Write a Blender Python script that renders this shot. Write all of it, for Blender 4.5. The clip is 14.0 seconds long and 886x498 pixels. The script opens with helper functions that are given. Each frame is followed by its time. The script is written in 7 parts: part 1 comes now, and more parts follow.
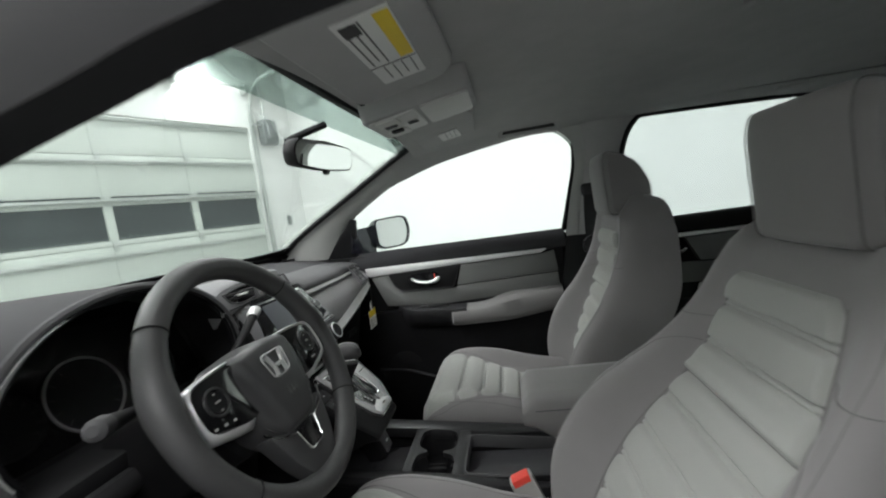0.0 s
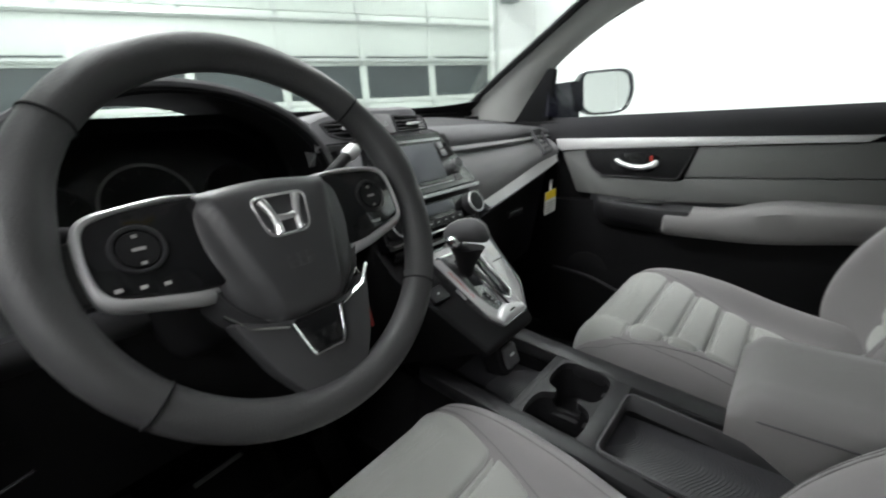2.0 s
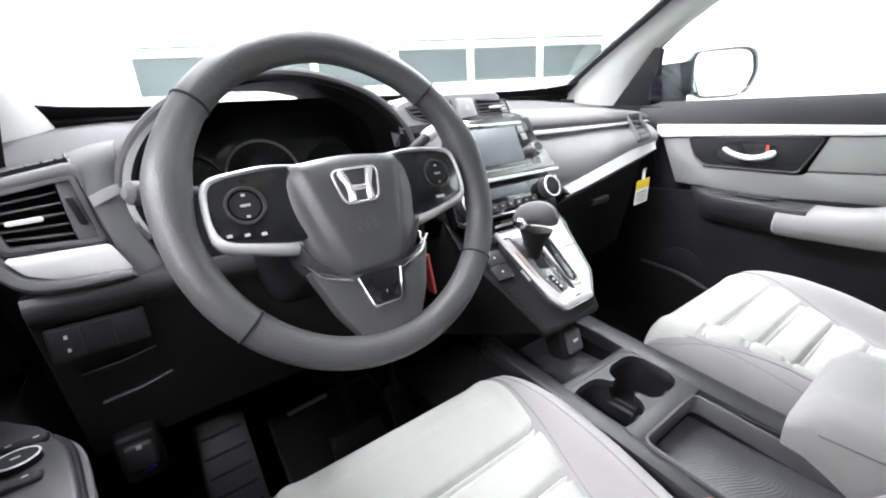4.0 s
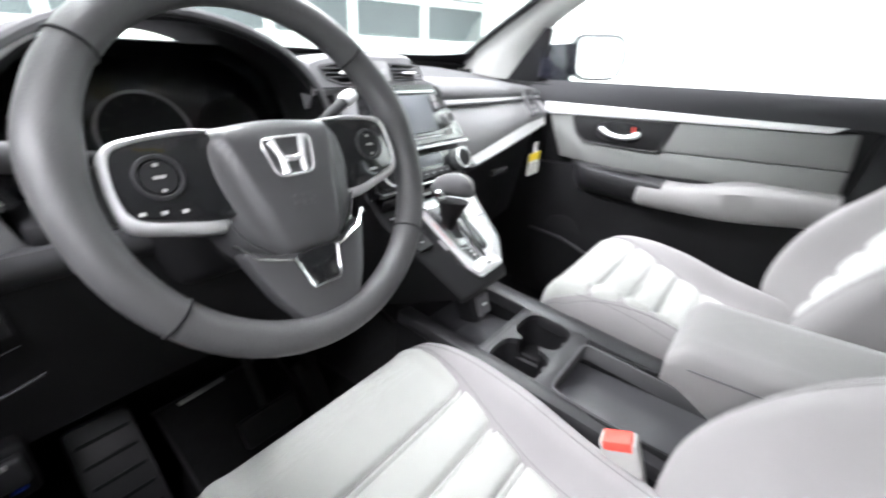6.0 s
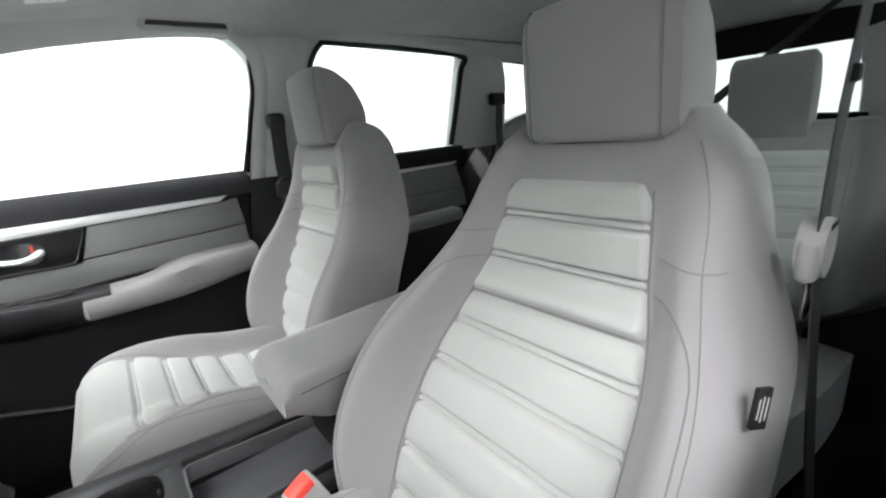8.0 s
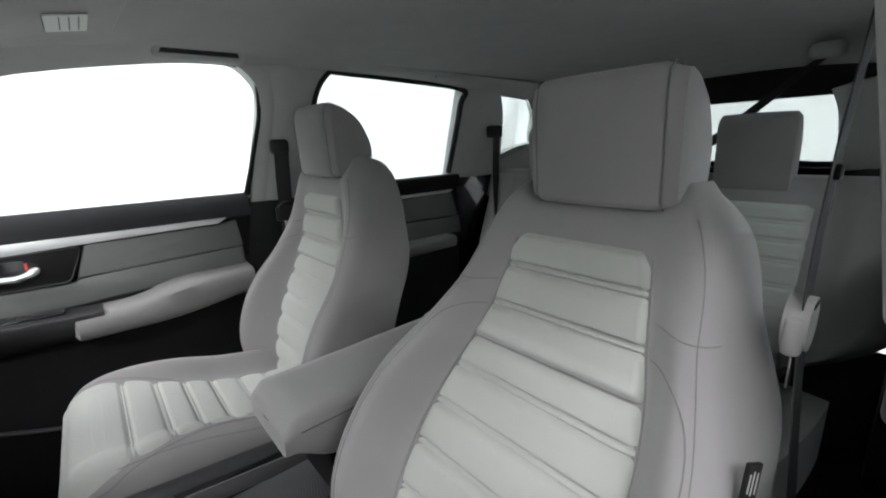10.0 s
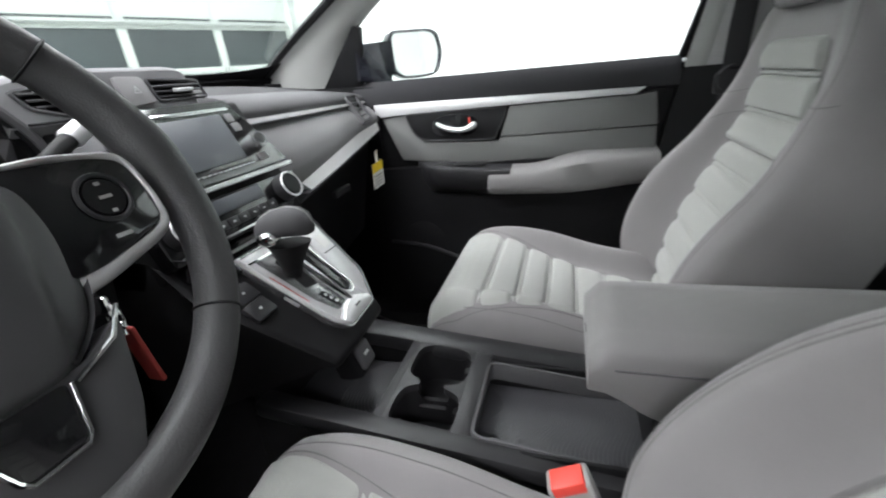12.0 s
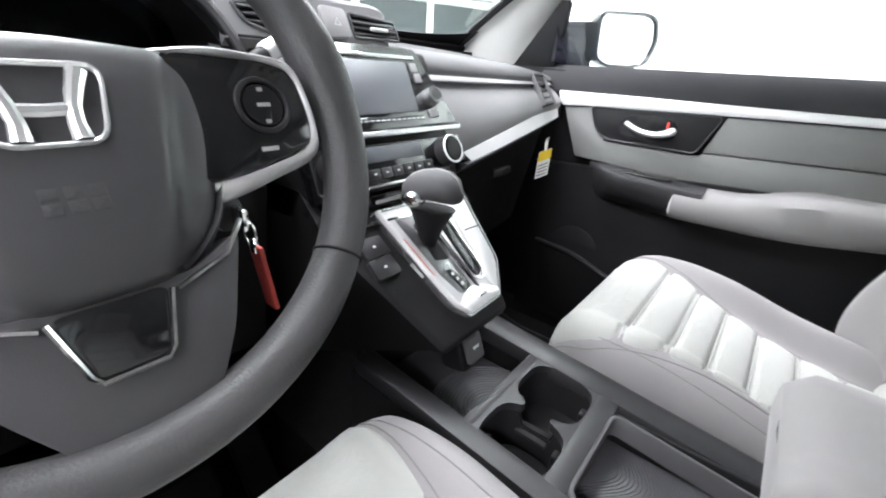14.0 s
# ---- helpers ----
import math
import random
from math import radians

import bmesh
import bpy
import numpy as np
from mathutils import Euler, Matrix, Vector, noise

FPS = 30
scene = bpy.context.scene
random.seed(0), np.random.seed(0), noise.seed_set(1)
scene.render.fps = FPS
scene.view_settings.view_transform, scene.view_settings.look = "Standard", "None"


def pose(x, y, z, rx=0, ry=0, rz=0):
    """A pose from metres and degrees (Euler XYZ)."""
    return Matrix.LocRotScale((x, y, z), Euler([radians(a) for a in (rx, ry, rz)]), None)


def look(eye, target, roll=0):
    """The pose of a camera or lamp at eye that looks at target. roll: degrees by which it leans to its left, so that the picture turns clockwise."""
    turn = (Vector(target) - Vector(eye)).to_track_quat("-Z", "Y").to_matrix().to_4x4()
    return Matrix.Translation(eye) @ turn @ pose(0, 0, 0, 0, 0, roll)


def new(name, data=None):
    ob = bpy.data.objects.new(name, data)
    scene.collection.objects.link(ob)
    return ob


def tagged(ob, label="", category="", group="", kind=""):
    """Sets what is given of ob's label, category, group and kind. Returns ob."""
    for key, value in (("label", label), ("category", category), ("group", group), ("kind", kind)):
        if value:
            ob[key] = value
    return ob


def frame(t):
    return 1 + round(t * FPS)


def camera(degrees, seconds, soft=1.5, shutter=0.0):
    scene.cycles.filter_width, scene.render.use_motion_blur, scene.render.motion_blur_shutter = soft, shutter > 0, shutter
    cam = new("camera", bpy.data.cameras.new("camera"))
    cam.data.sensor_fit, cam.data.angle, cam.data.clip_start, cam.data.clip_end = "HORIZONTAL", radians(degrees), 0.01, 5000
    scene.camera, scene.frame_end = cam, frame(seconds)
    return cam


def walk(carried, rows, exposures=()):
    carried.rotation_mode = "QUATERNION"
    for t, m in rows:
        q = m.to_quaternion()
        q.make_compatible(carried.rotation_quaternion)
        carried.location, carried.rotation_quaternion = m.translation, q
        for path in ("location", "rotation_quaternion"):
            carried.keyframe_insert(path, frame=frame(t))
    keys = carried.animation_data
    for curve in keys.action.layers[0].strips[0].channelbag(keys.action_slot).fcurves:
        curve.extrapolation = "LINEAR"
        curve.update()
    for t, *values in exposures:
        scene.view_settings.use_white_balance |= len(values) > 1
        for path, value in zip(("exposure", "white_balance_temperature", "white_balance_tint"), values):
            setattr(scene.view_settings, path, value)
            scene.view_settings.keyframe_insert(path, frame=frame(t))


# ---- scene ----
cam = camera(93.6, 14.0, 2.0, 0.35)
PATH = [
    (0, (-0.891, 0.504, 1.224), (1.075, 0.826, 1.039), -8.4),
    (0.5, (-0.713, 0.508, 1.207), (1.224, 0.931, 0.944), -9.2),
    (1, (-0.589, 0.528, 1.169), (1.315, 1.017, 0.8), -7.2),
    (1.5, (-0.534, 0.516, 1.124), (1.22, 1.333, 0.62), -4.8),
    (2, (-0.544, 0.504, 1.116), (0.897, 1.754, 0.517), -3.9),
    (2.5, (-0.544, 0.476, 1.111), (0.675, 1.909, 0.433), -4.2),
    (3, (-0.544, 0.452, 1.112), (0.582, 1.963, 0.443), -3.6),
    (3.2, (-0.54, 0.442, 1.117), (0.594, 1.967, 0.492), -4.0),
    (5.5, (-0.554, 0.458, 1.11), (0.438, 2.028, 0.368), -2.3),
    (6, (-0.584, 0.49, 1.128), (0.866, 1.603, 0.316), 1.9),
    (6.5, (-0.654, 0.531, 1.163), (1.198, 0.861, 0.484), -2.5),
    (7, (-0.615, 0.597, 1.15), (1.257, 0.278, 0.522), -6.1),
    (7.5, (-0.635, 0.638, 1.14), (0.983, -0.294, 0.424), -5.5),
    (8, (-0.647, 0.65, 1.158), (0.867, -0.531, 0.598), -5.6),
    (8.2, (-0.648, 0.654, 1.167), (0.843, -0.578, 0.657), -5.4),
    (10.3, (-0.637, 0.677, 1.215), (0.856, -0.555, 0.711), -2.0),
    (10.5, (-0.634, 0.663, 1.205), (0.889, -0.51, 0.653), -1.8),
    (11, (-0.574, 0.616, 1.161), (1.226, -0.002, 0.545), -2.5),
    (11.5, (-0.529, 0.575, 1.12), (1.335, 0.701, 0.406), -0.3),
    (12, (-0.453, 0.551, 1.097), (1.302, 1.119, 0.324), -5.7),
    (12.5, (-0.399, 0.569, 1.086), (1.179, 1.529, 0.32), -4.9),
    (13, (-0.396, 0.596, 1.067), (1.027, 1.755, 0.273), -3.8),
    (13.5, (-0.394, 0.604, 1.064), (0.977, 1.816, 0.258), 0.1),
    (14, (-0.393, 0.593, 1.067), (1.054, 1.721, 0.271), 3.3),
]
walk(cam, [(t, look(eye, target, roll)) for t, eye, target, roll in PATH],
     [(0.0, -0.80, 6500, 14), (1.0, -0.75, 6500, 14), (1.5, -0.80, 6500, 14), (2.0, -0.4, 6450, 15), (2.5, 0.35, 6400, 17), (3.0, 0.85, 6350, 18),
      (5.5, 1.6, 6300, 20), (6.0, 1.4, 6300, 20), (6.5, 1.25, 6350, 18), (7.0, 1.1, 6400, 18), (7.5, 0.78, 6400, 18), (8.2, 0.5, 6400, 18), (10.3, -0.1, 6400, 18),
      (11.0, -0.1, 6400, 18), (12.0, 0.15, 6350, 18), (13.0, 0.6, 6300, 20), (14.0, 1.05, 6300, 20)])

# ---- light ----
world = bpy.data.worlds.new("garage_air")
scene.world = world
world.use_nodes = True
world.node_tree.nodes["Background"].inputs[0].default_value = (0.9, 1.0, 0.95, 1)
world.node_tree.nodes["Background"].inputs[1].default_value = 0.3
LAMP_POWER = 200.0

# the garage stands at an angle to the car: u along the overhead door, w into the room
GO, GU, GW = Vector((0, 6.29, 0)), Vector((0.9239, -0.3827, 0)), Vector((-0.3827, -0.9239, 0))


def gp(u, w, z):
    return GO + GU * u + GW * w + Vector((0, 0, z))


# ---- materials ----
def mat(name, base, rough=0.6, metal=0.0, vary=0.08, scale=30.0, fine=900.0, bump=0.1, coat=0.0, spec=0.5):
    m = bpy.data.materials.new(name)
    m.use_nodes = True
    nt = m.node_tree
    b = nt.nodes["Principled BSDF"]
    b.inputs["Roughness"].default_value = rough
    b.inputs["Metallic"].default_value = metal
    b.inputs["Coat Weight"].default_value = coat
    b.inputs["Specular IOR Level"].default_value = spec
    tc = nt.nodes.new("ShaderNodeTexCoord")
    n1 = nt.nodes.new("ShaderNodeTexNoise")
    n1.inputs["Scale"].default_value = scale
    n1.inputs["Detail"].default_value = 4
    n2 = nt.nodes.new("ShaderNodeTexNoise")
    n2.inputs["Scale"].default_value = fine
    n2.inputs["Detail"].default_value = 2
    ramp = nt.nodes.new("ShaderNodeMapRange")
    ramp.inputs["To Min"].default_value = 1 - vary
    ramp.inputs["To Max"].default_value = 1 + vary
    mix = nt.nodes.new("ShaderNodeMath")
    mix.operation = "MULTIPLY_ADD"
    mix.inputs[1].default_value = 0.35
    hsv = nt.nodes.new("ShaderNodeHueSaturation")
    hsv.inputs["Color"].default_value = (*base, 1)
    nt.links.new(tc.outputs["Object"], n1.inputs["Vector"])
    nt.links.new(tc.outputs["Object"], n2.inputs["Vector"])
    nt.links.new(n2.outputs["Fac"], mix.inputs[0])
    nt.links.new(n1.outputs["Fac"], mix.inputs[2])
    nt.links.new(mix.outputs[0], ramp.inputs["Value"])
    ramp.inputs["From Min"].default_value, ramp.inputs["From Max"].default_value = 0.35, 1.0
    nt.links.new(ramp.outputs[0], hsv.inputs["Value"])
    nt.links.new(hsv.outputs[0], b.inputs["Base Color"])
    rr = nt.nodes.new("ShaderNodeMapRange")
    rr.inputs["To Min"].default_value, rr.inputs["To Max"].default_value = max(0.02, rough * 0.85), min(1, rough * 1.15)
    nt.links.new(n1.outputs["Fac"], rr.inputs["Value"])
    nt.links.new(rr.outputs[0], b.inputs["Roughness"])
    if bump:
        bp = nt.nodes.new("ShaderNodeBump")
        bp.inputs["Strength"].default_value = bump
        bp.inputs["Distance"].default_value = 0.0006
        nt.links.new(n2.outputs["Fac"], bp.inputs["Height"])
        nt.links.new(bp.outputs[0], b.inputs["Normal"])
    return m


def cloth(name, base, vary=0.06, pitch=420.0, bump=0.5):
    """Woven cloth: two crossing fine waves over a soft mottling."""
    m = mat(name, base, 0.92, 0, vary, 9.0, 700.0, 0.0, spec=0.25)
    nt = m.node_tree
    b = nt.nodes["Principled BSDF"]
    b.inputs["Sheen Weight"].default_value = 0.25
    tc = nt.nodes["Texture Coordinate"]
    waves = []
    for axis in ("X", "Z"):
        w = nt.nodes.new("ShaderNodeTexWave")
        w.bands_direction = axis
        w.inputs["Scale"].default_value = pitch
        w.inputs["Distortion"].default_value = 1.5
        w.inputs["Detail Scale"].default_value = 3
        nt.links.new(tc.outputs["Object"], w.inputs["Vector"])
        waves.append(w)
    mx = nt.nodes.new("ShaderNodeMath")
    mx.operation = "MULTIPLY"
    nt.links.new(waves[0].outputs["Fac"], mx.inputs[0])
    nt.links.new(waves[1].outputs["Fac"], mx.inputs[1])
    bp = nt.nodes.new("ShaderNodeBump")
    bp.inputs["Strength"].default_value = bump
    bp.inputs["Distance"].default_value = 0.0005
    nt.links.new(mx.outputs[0], bp.inputs["Height"])
    nt.links.new(bp.outputs[0], b.inputs["Normal"])
    return m


def glow(name, colour, strength):
    m = bpy.data.materials.new(name)
    m.use_nodes = True
    b = m.node_tree.nodes["Principled BSDF"]
    b.inputs["Emission Color"].default_value = (*colour, 1)
    b.inputs["Emission Strength"].default_value = strength
    return m


def pane(name, tint, gloss=0.06, edge=0.35):
    """Thin sheet glass: clear, with a weak mirror image."""
    m = bpy.data.materials.new(name)
    m.use_nodes = True
    nt = m.node_tree
    out = nt.nodes["Material Output"]
    tr, gl, mx, lw = (nt.nodes.new(t) for t in ("ShaderNodeBsdfTransparent", "ShaderNodeBsdfGlossy", "ShaderNodeMixShader", "ShaderNodeLayerWeight"))
    tr.inputs[0].default_value = (*tint, 1)
    gl.inputs["Roughness"].default_value = 0.01
    lw.inputs[0].default_value = 0.25
    sc = nt.nodes.new("ShaderNodeMath")
    sc.operation = "MULTIPLY_ADD"
    sc.inputs[1].default_value, sc.inputs[2].default_value = edge, gloss
    nt.links.new(lw.outputs["Fresnel"], sc.inputs[0])
    nt.links.new(sc.outputs[0], mx.inputs[0])
    nt.links.new(tr.outputs[0], mx.inputs[1])
    nt.links.new(gl.outputs[0], mx.inputs[2])
    nt.links.new(mx.outputs[0], out.inputs[0])
    return m


M_INSERT = cloth("seat_insert_cloth", (0.335, 0.343, 0.322), 0.05, 520, 0.5)
M_BOLSTER = cloth("seat_bolster_cloth", (0.215, 0.207, 0.208), 0.07, 600, 0.2)
# Thread grey, darkened so the seams carry their grooves' shadow; also used for print.
M_STITCH = mat("seam_shade_and_print_grey", (0.15, 0.147, 0.145), 0.9)
M_DASH = mat("soft_dash_plastic", (0.084, 0.084, 0.087), 0.8, 0, 0.12, 12, 1400, 0.35, spec=0.22)
M_PADGREY = mat("padded_grey_vinyl", (0.185, 0.182, 0.187), 0.7, 0, 0.08, 12, 1400, 0.3)
# Dash plastic darkened to offset the strong lamp light on its top.
M_TOP = mat("darkened_dash_top_plastic", (0.038, 0.038, 0.040), 0.85, 0, 0.14, 12, 1400, 0.4, spec=0.2)
# Lighter copy of the dash plastic, making up for shade on the centre faces.
M_COWL = mat("lightened_dash_plastic", (0.165, 0.165, 0.170), 0.72, 0, 0.1, 12, 1400, 0.35, spec=0.25)
M_BLACK = mat("black_moulded_plastic", (0.010, 0.010, 0.0108), 0.55, 0, 0.2, 15, 1300, 0.3, spec=0.18)
M_GRAPHITE = mat("graphite_console_plastic", (0.024, 0.024, 0.0255), 0.38, 0, 0.12, 15, 1300, 0.25, spec=0.38)
M_GLOSS = mat("gloss_black_plastic", (0.008, 0.008, 0.009), 0.12, 0, 0.1, 8, 300, 0.0, coat=0.5)
M_SILVER = mat("satin_silver_paint", (0.70, 0.70, 0.70), 0.36, 0.3, 0.05, 20, 1500, 0.05)
M_SATIN = mat("satin_nickel_trim", (0.62, 0.62, 0.625), 0.33, 0.4, 0.06, 20, 1500, 0.05)
M_NICKEL = mat("dark_satin_nickel_plate", (0.36, 0.36, 0.365), 0.26, 0.85, 0.06, 20, 1500, 0.05)
M_CHROME = mat("polished_chrome", (0.82, 0.82, 0.82), 0.1, 1.0, 0.03, 20, 800, 0.0)
M_EMBLEM = mat("brushed_bright_chrome", (0.80, 0.80, 0.80), 0.2, 0.7, 0.04, 20, 800, 0.0)
M_WHEEL = mat("moulded_wheel_rim_polyurethane", (0.053, 0.053, 0.054), 0.46, 0, 0.12, 14, 480, 0.7)
M_WHEELGREY = mat("wheel_spoke_plastic", (0.049, 0.049, 0.051), 0.4, 0, 0.1, 14, 1500, 0.2)
M_CARPET = mat("black_floor_carpet", (0.013, 0.013, 0.0135), 0.95, 0, 0.3, 40, 500, 1.0, spec=0.1)
M_LINER = mat("grey_headliner_felt", (0.43, 0.428, 0.424), 0.95, 0, 0.08, 14, 900, 0.4)
M_PILLAR = mat("grey_pillar_plastic", (0.42, 0.425, 0.41), 0.6, 0, 0.05, 12, 1200, 0.25)
M_VINYL = mat("light_grey_door_vinyl", (0.15, 0.154, 0.148), 0.6, 0, 0.06, 12, 1100, 0.3)
M_ARMREST = cloth("armrest_cloth", (0.185, 0.181, 0.179), 0.07, 600, 0.12)
M_SCREEN = mat("dark_screen_glass", (0.07, 0.076, 0.086), 0.42, 0, 0.1, 5, 200, 0.0, coat=0.0)
M_SILL = mat("matt_dark_sill_vinyl", (0.040, 0.040, 0.043), 0.85, 0, 0.1, 14, 1300, 0.3, spec=0.2)
M_BAND = mat("pale_grey_stitched_vinyl", (0.26, 0.255, 0.26), 0.6, 0, 0.06, 30, 1400, 0.3)
M_LAMPGREY = mat("pale_grey_console_plastic", (0.66, 0.66, 0.64), 0.55, 0, 0.05, 20, 1200, 0.2)
M_RUBBER = mat("ribbed_rubber_mat", (0.050, 0.050, 0.054), 0.38, 0, 0.15, 30, 700, 0.4)
M_RED = mat("red_plastic", (0.75, 0.06, 0.04), 0.4, 0, 0.08)
M_BLUE = mat("blue_led_colour", (0.03, 0.08, 0.6), 0.5)
M_STRAP = mat("red_key_strap", (0.48, 0.06, 0.05), 0.7, 0, 0.12, 60, 900, 0.4)
M_BUCKLE = mat("grey_buckle_plastic", (0.33, 0.326, 0.315), 0.55)
M_PAPER = mat("white_tag_paper", (0.8, 0.8, 0.78), 0.7, 0, 0.03)
M_YELLOW = mat("yellow_tag_ink", (0.85, 0.62, 0.02), 0.6, 0, 0.05)
M_INK = mat("dark_print", (0.06, 0.06, 0.06), 0.7)
M_MARK = mat("pale_switch_print", (0.55, 0.56, 0.56), 0.6)
M_PAINT = mat("dark_blue_black_car_paint", (0.012, 0.012, 0.022), 0.25, 0.3, 0.1, 6, 900, 0.0, coat=1.0)
M_MIRROR = mat("mirror_glass", (0.86, 0.87, 0.87), 0.02, 1.0, 0.01, 3, 100, 0.0)
M_BELT = mat("charcoal_seat_belt_webbing", (0.03, 0.03, 0.032), 0.8, 0, 0.15, 40, 1500, 0.6)
M_GLASS = pane("clear_car_glass", (0.93, 0.97, 0.95), 0.03)
M_LENS = pane("clear_dial_lens", (0.9, 0.9, 0.9), 0.004, 0.08)
M_TINT = pane("privacy_tinted_glass", (0.78, 0.82, 0.81), 0.03)
M_SHADE = pane("green_shaded_windscreen_band", (0.60, 0.68, 0.65), 0.03)
M_WALL = mat("white_painted_wall", (0.81, 0.82, 0.81), 0.7, 0, 0.03, 0.7, 40, 0.05)
M_DOORSTEEL = mat("white_enamelled_steel", (0.62, 0.66, 0.62), 0.5, 0, 0.04, 1.2, 60, 0.1)
M_GALV = mat("galvanised_steel", (0.55, 0.58, 0.56), 0.4, 0.7, 0.12, 9, 200, 0.1)
M_DARKPANE = mat("dusk_grey_door_window", (0.045, 0.058, 0.06), 0.3, 0, 0.2, 1.5, 30, 0.0)
M_CONCRETE = mat("sealed_grey_concrete", (0.46, 0.47, 0.46), 0.45, 0, 0.15, 1.6, 60, 0.2)
M_TUBE = glow("fluorescent_tube", (0.95, 1.0, 0.97), 16.0)
M_GREYBOX = mat("grey_enamel_box", (0.22, 0.24, 0.24), 0.5, 0, 0.1, 8)
M_WIRE = mat("dark_spring_steel", (0.06, 0.065, 0.065), 0.5, 0.6, 0.2, 20)


# ---- mesh helpers ----
def curve_fn(*pts):
    """Smooth function through (x, y) points given in rising x."""
    xs, ys = np.array([p[0] for p in pts], float), np.array([p[1] for p in pts], float)
    d = np.gradient(ys, xs)

    def f(x):
        i = int(min(max(np.searchsorted(xs, x) - 1, 0), len(xs) - 2))
        h = xs[i + 1] - xs[i]
        t = min(max((x - xs[i]) / h, 0), 1)
        return float((2 * t**3 - 3 * t**2 + 1) * ys[i] + (t**3 - 2 * t**2 + t) * h * d[i] + (3 * t**2 - 2 * t**3) * ys[i + 1] + (t**3 - t**2) * h * d[i + 1])
    return f


def step(a, b, x):
    t = min(max((x - a) / (b - a), 0), 1)
    return t * t * (3 - 2 * t)


def part(name, bm, material, parent=None, label="", angle=35):
    """Links a bmesh in world coordinates as one mesh object under a thing or a part."""
    bmesh.ops.recalc_face_normals(bm, faces=bm.faces)
    me = bpy.data.meshes.new(name)
    bm.to_mesh(me)
    bm.free()
    me.materials.append(material)
    for p in me.polygons:
        p.use_smooth = True
    me.set_sharp_from_angle(angle=radians(angle))
    ob = new(name, me)
    if parent is not None:
        ob.parent = parent
        root, chain = parent, Matrix.Identity(4)
        while root is not None:
            chain = Matrix.Translation(root.location) @ chain if root.type == "EMPTY" else chain
            root = root.parent
        ob.matrix_parent_inverse = chain.inverted()
        if parent.type != "EMPTY":
            ob.matrix_parent_inverse = Matrix.Identity(4)
    if label:
        ob["label"] = label
    return ob


def thing(name, at, label, category, group="", kind=""):
    ob = new(name)
    ob.location = at
    ob.empty_display_size = 0.05
    return tagged(ob, label, category, group, kind)


def solid(name, bm, material, label, category, kind="", group="", angle=35):
    return tagged(part(name, bm, material, None, "", angle), label, category, group, kind)


def ring_strip(bm, rings, closed=True, caps=True):
    rows = [[bm.verts.new(p) for p in r] for r in rings]
    n = len(rows[0])
    for a, b in zip(rows, rows[1:]):
        for i in range(n if closed else n - 1):
            j = (i + 1) % n
            bm.faces.new((a[i], a[j], b[j], b[i]))
    if caps and closed:
        bm.faces.new(rows[0])
        bm.faces.new(rows[-1])
    return bm


def loft(rings, caps=True):
    return ring_strip(bmesh.new(), rings, True, caps)


def add_tube(bm, pts, r, n=8, closed=False, flat=1.0):
    pts = [Vector(p) for p in pts]
    rings = []
    up = Vector((0, 0, 1))
    for i, p in enumerate(pts):
        d = (pts[(i + 1) % len(pts)] - pts[i - 1]) if closed else (pts[min(i + 1, len(pts) - 1)] - pts[max(i - 1, 0)])
        d.normalize()
        if abs(d.dot(up)) > 0.95:
            up = Vector((1, 0, 0))
        s = d.cross(up).normalized()
        u = s.cross(d).normalized()
        rr = r[i] if isinstance(r, (list, tuple)) else r
        rings.append([p + s * math.cos(a) * rr + u * math.sin(a) * rr * flat for a in (2 * math.pi * k / n for k in range(n))])
        up = u
    if closed:
        rings.append(rings[0])
        rows = [[bm.verts.new(q) for q in ring] for ring in rings[:-1]]
        rows.append(rows[0])
        for a, b in zip(rows, rows[1:]):
            for i in range(n):
                j = (i + 1) % n
                bm.faces.new((a[i], a[j], b[j], b[i]))
    else:
        ring_strip(bm, rings)
    return bm


def tube(pts, r, n=8, closed=False, flat=1.0):
    return add_tube(bmesh.new(), pts, r, n, closed, flat)


def bevel(bm, off, seg=2, angle=30, geom=None):
    edges = [e for e in (geom or bm.edges) if e.is_manifold and e.calc_face_angle(0) > radians(angle)]
    if edges and off:
        bmesh.ops.bevel(bm, geom=edges, offset=off, segments=seg, profile=0.5, affect="EDGES", clamp_overlap=True)
    return bm


def merge(bm, other):
    me = bpy.data.meshes.new("tmp")
    other.to_mesh(me)
    other.free()
    bm.from_mesh(me)
    bpy.data.meshes.remove(me)
    return bm


def box(c, s, r=0.004, seg=2, m=None):
    bm = bmesh.new()
    bmesh.ops.create_cube(bm, size=1)
    bmesh.ops.scale(bm, vec=s, verts=bm.verts)
    bevel(bm, r, seg)
    if m is not None:
        bmesh.ops.transform(bm, matrix=m, verts=bm.verts)
    bmesh.ops.translate(bm, vec=c, verts=bm.verts)
    return bm


def prism(pts, vec, r=0.0, seg=2, angle=30):
    """A flat outline in space, pushed along vec."""
    bm = bmesh.new()
    a = [bm.verts.new(p) for p in pts]
    b = [bm.verts.new(Vector(p) + Vector(vec)) for p in pts]
    n = len(a)
    bm.faces.new(a)
    bm.faces.new(b[::-1])
    for i in range(n):
        bm.faces.new((a[i], b[i], b[(i + 1) % n], a[(i + 1) % n]))
    bmesh.ops.recalc_face_normals(bm, faces=bm.faces)
    return bevel(bm, r, seg, angle)


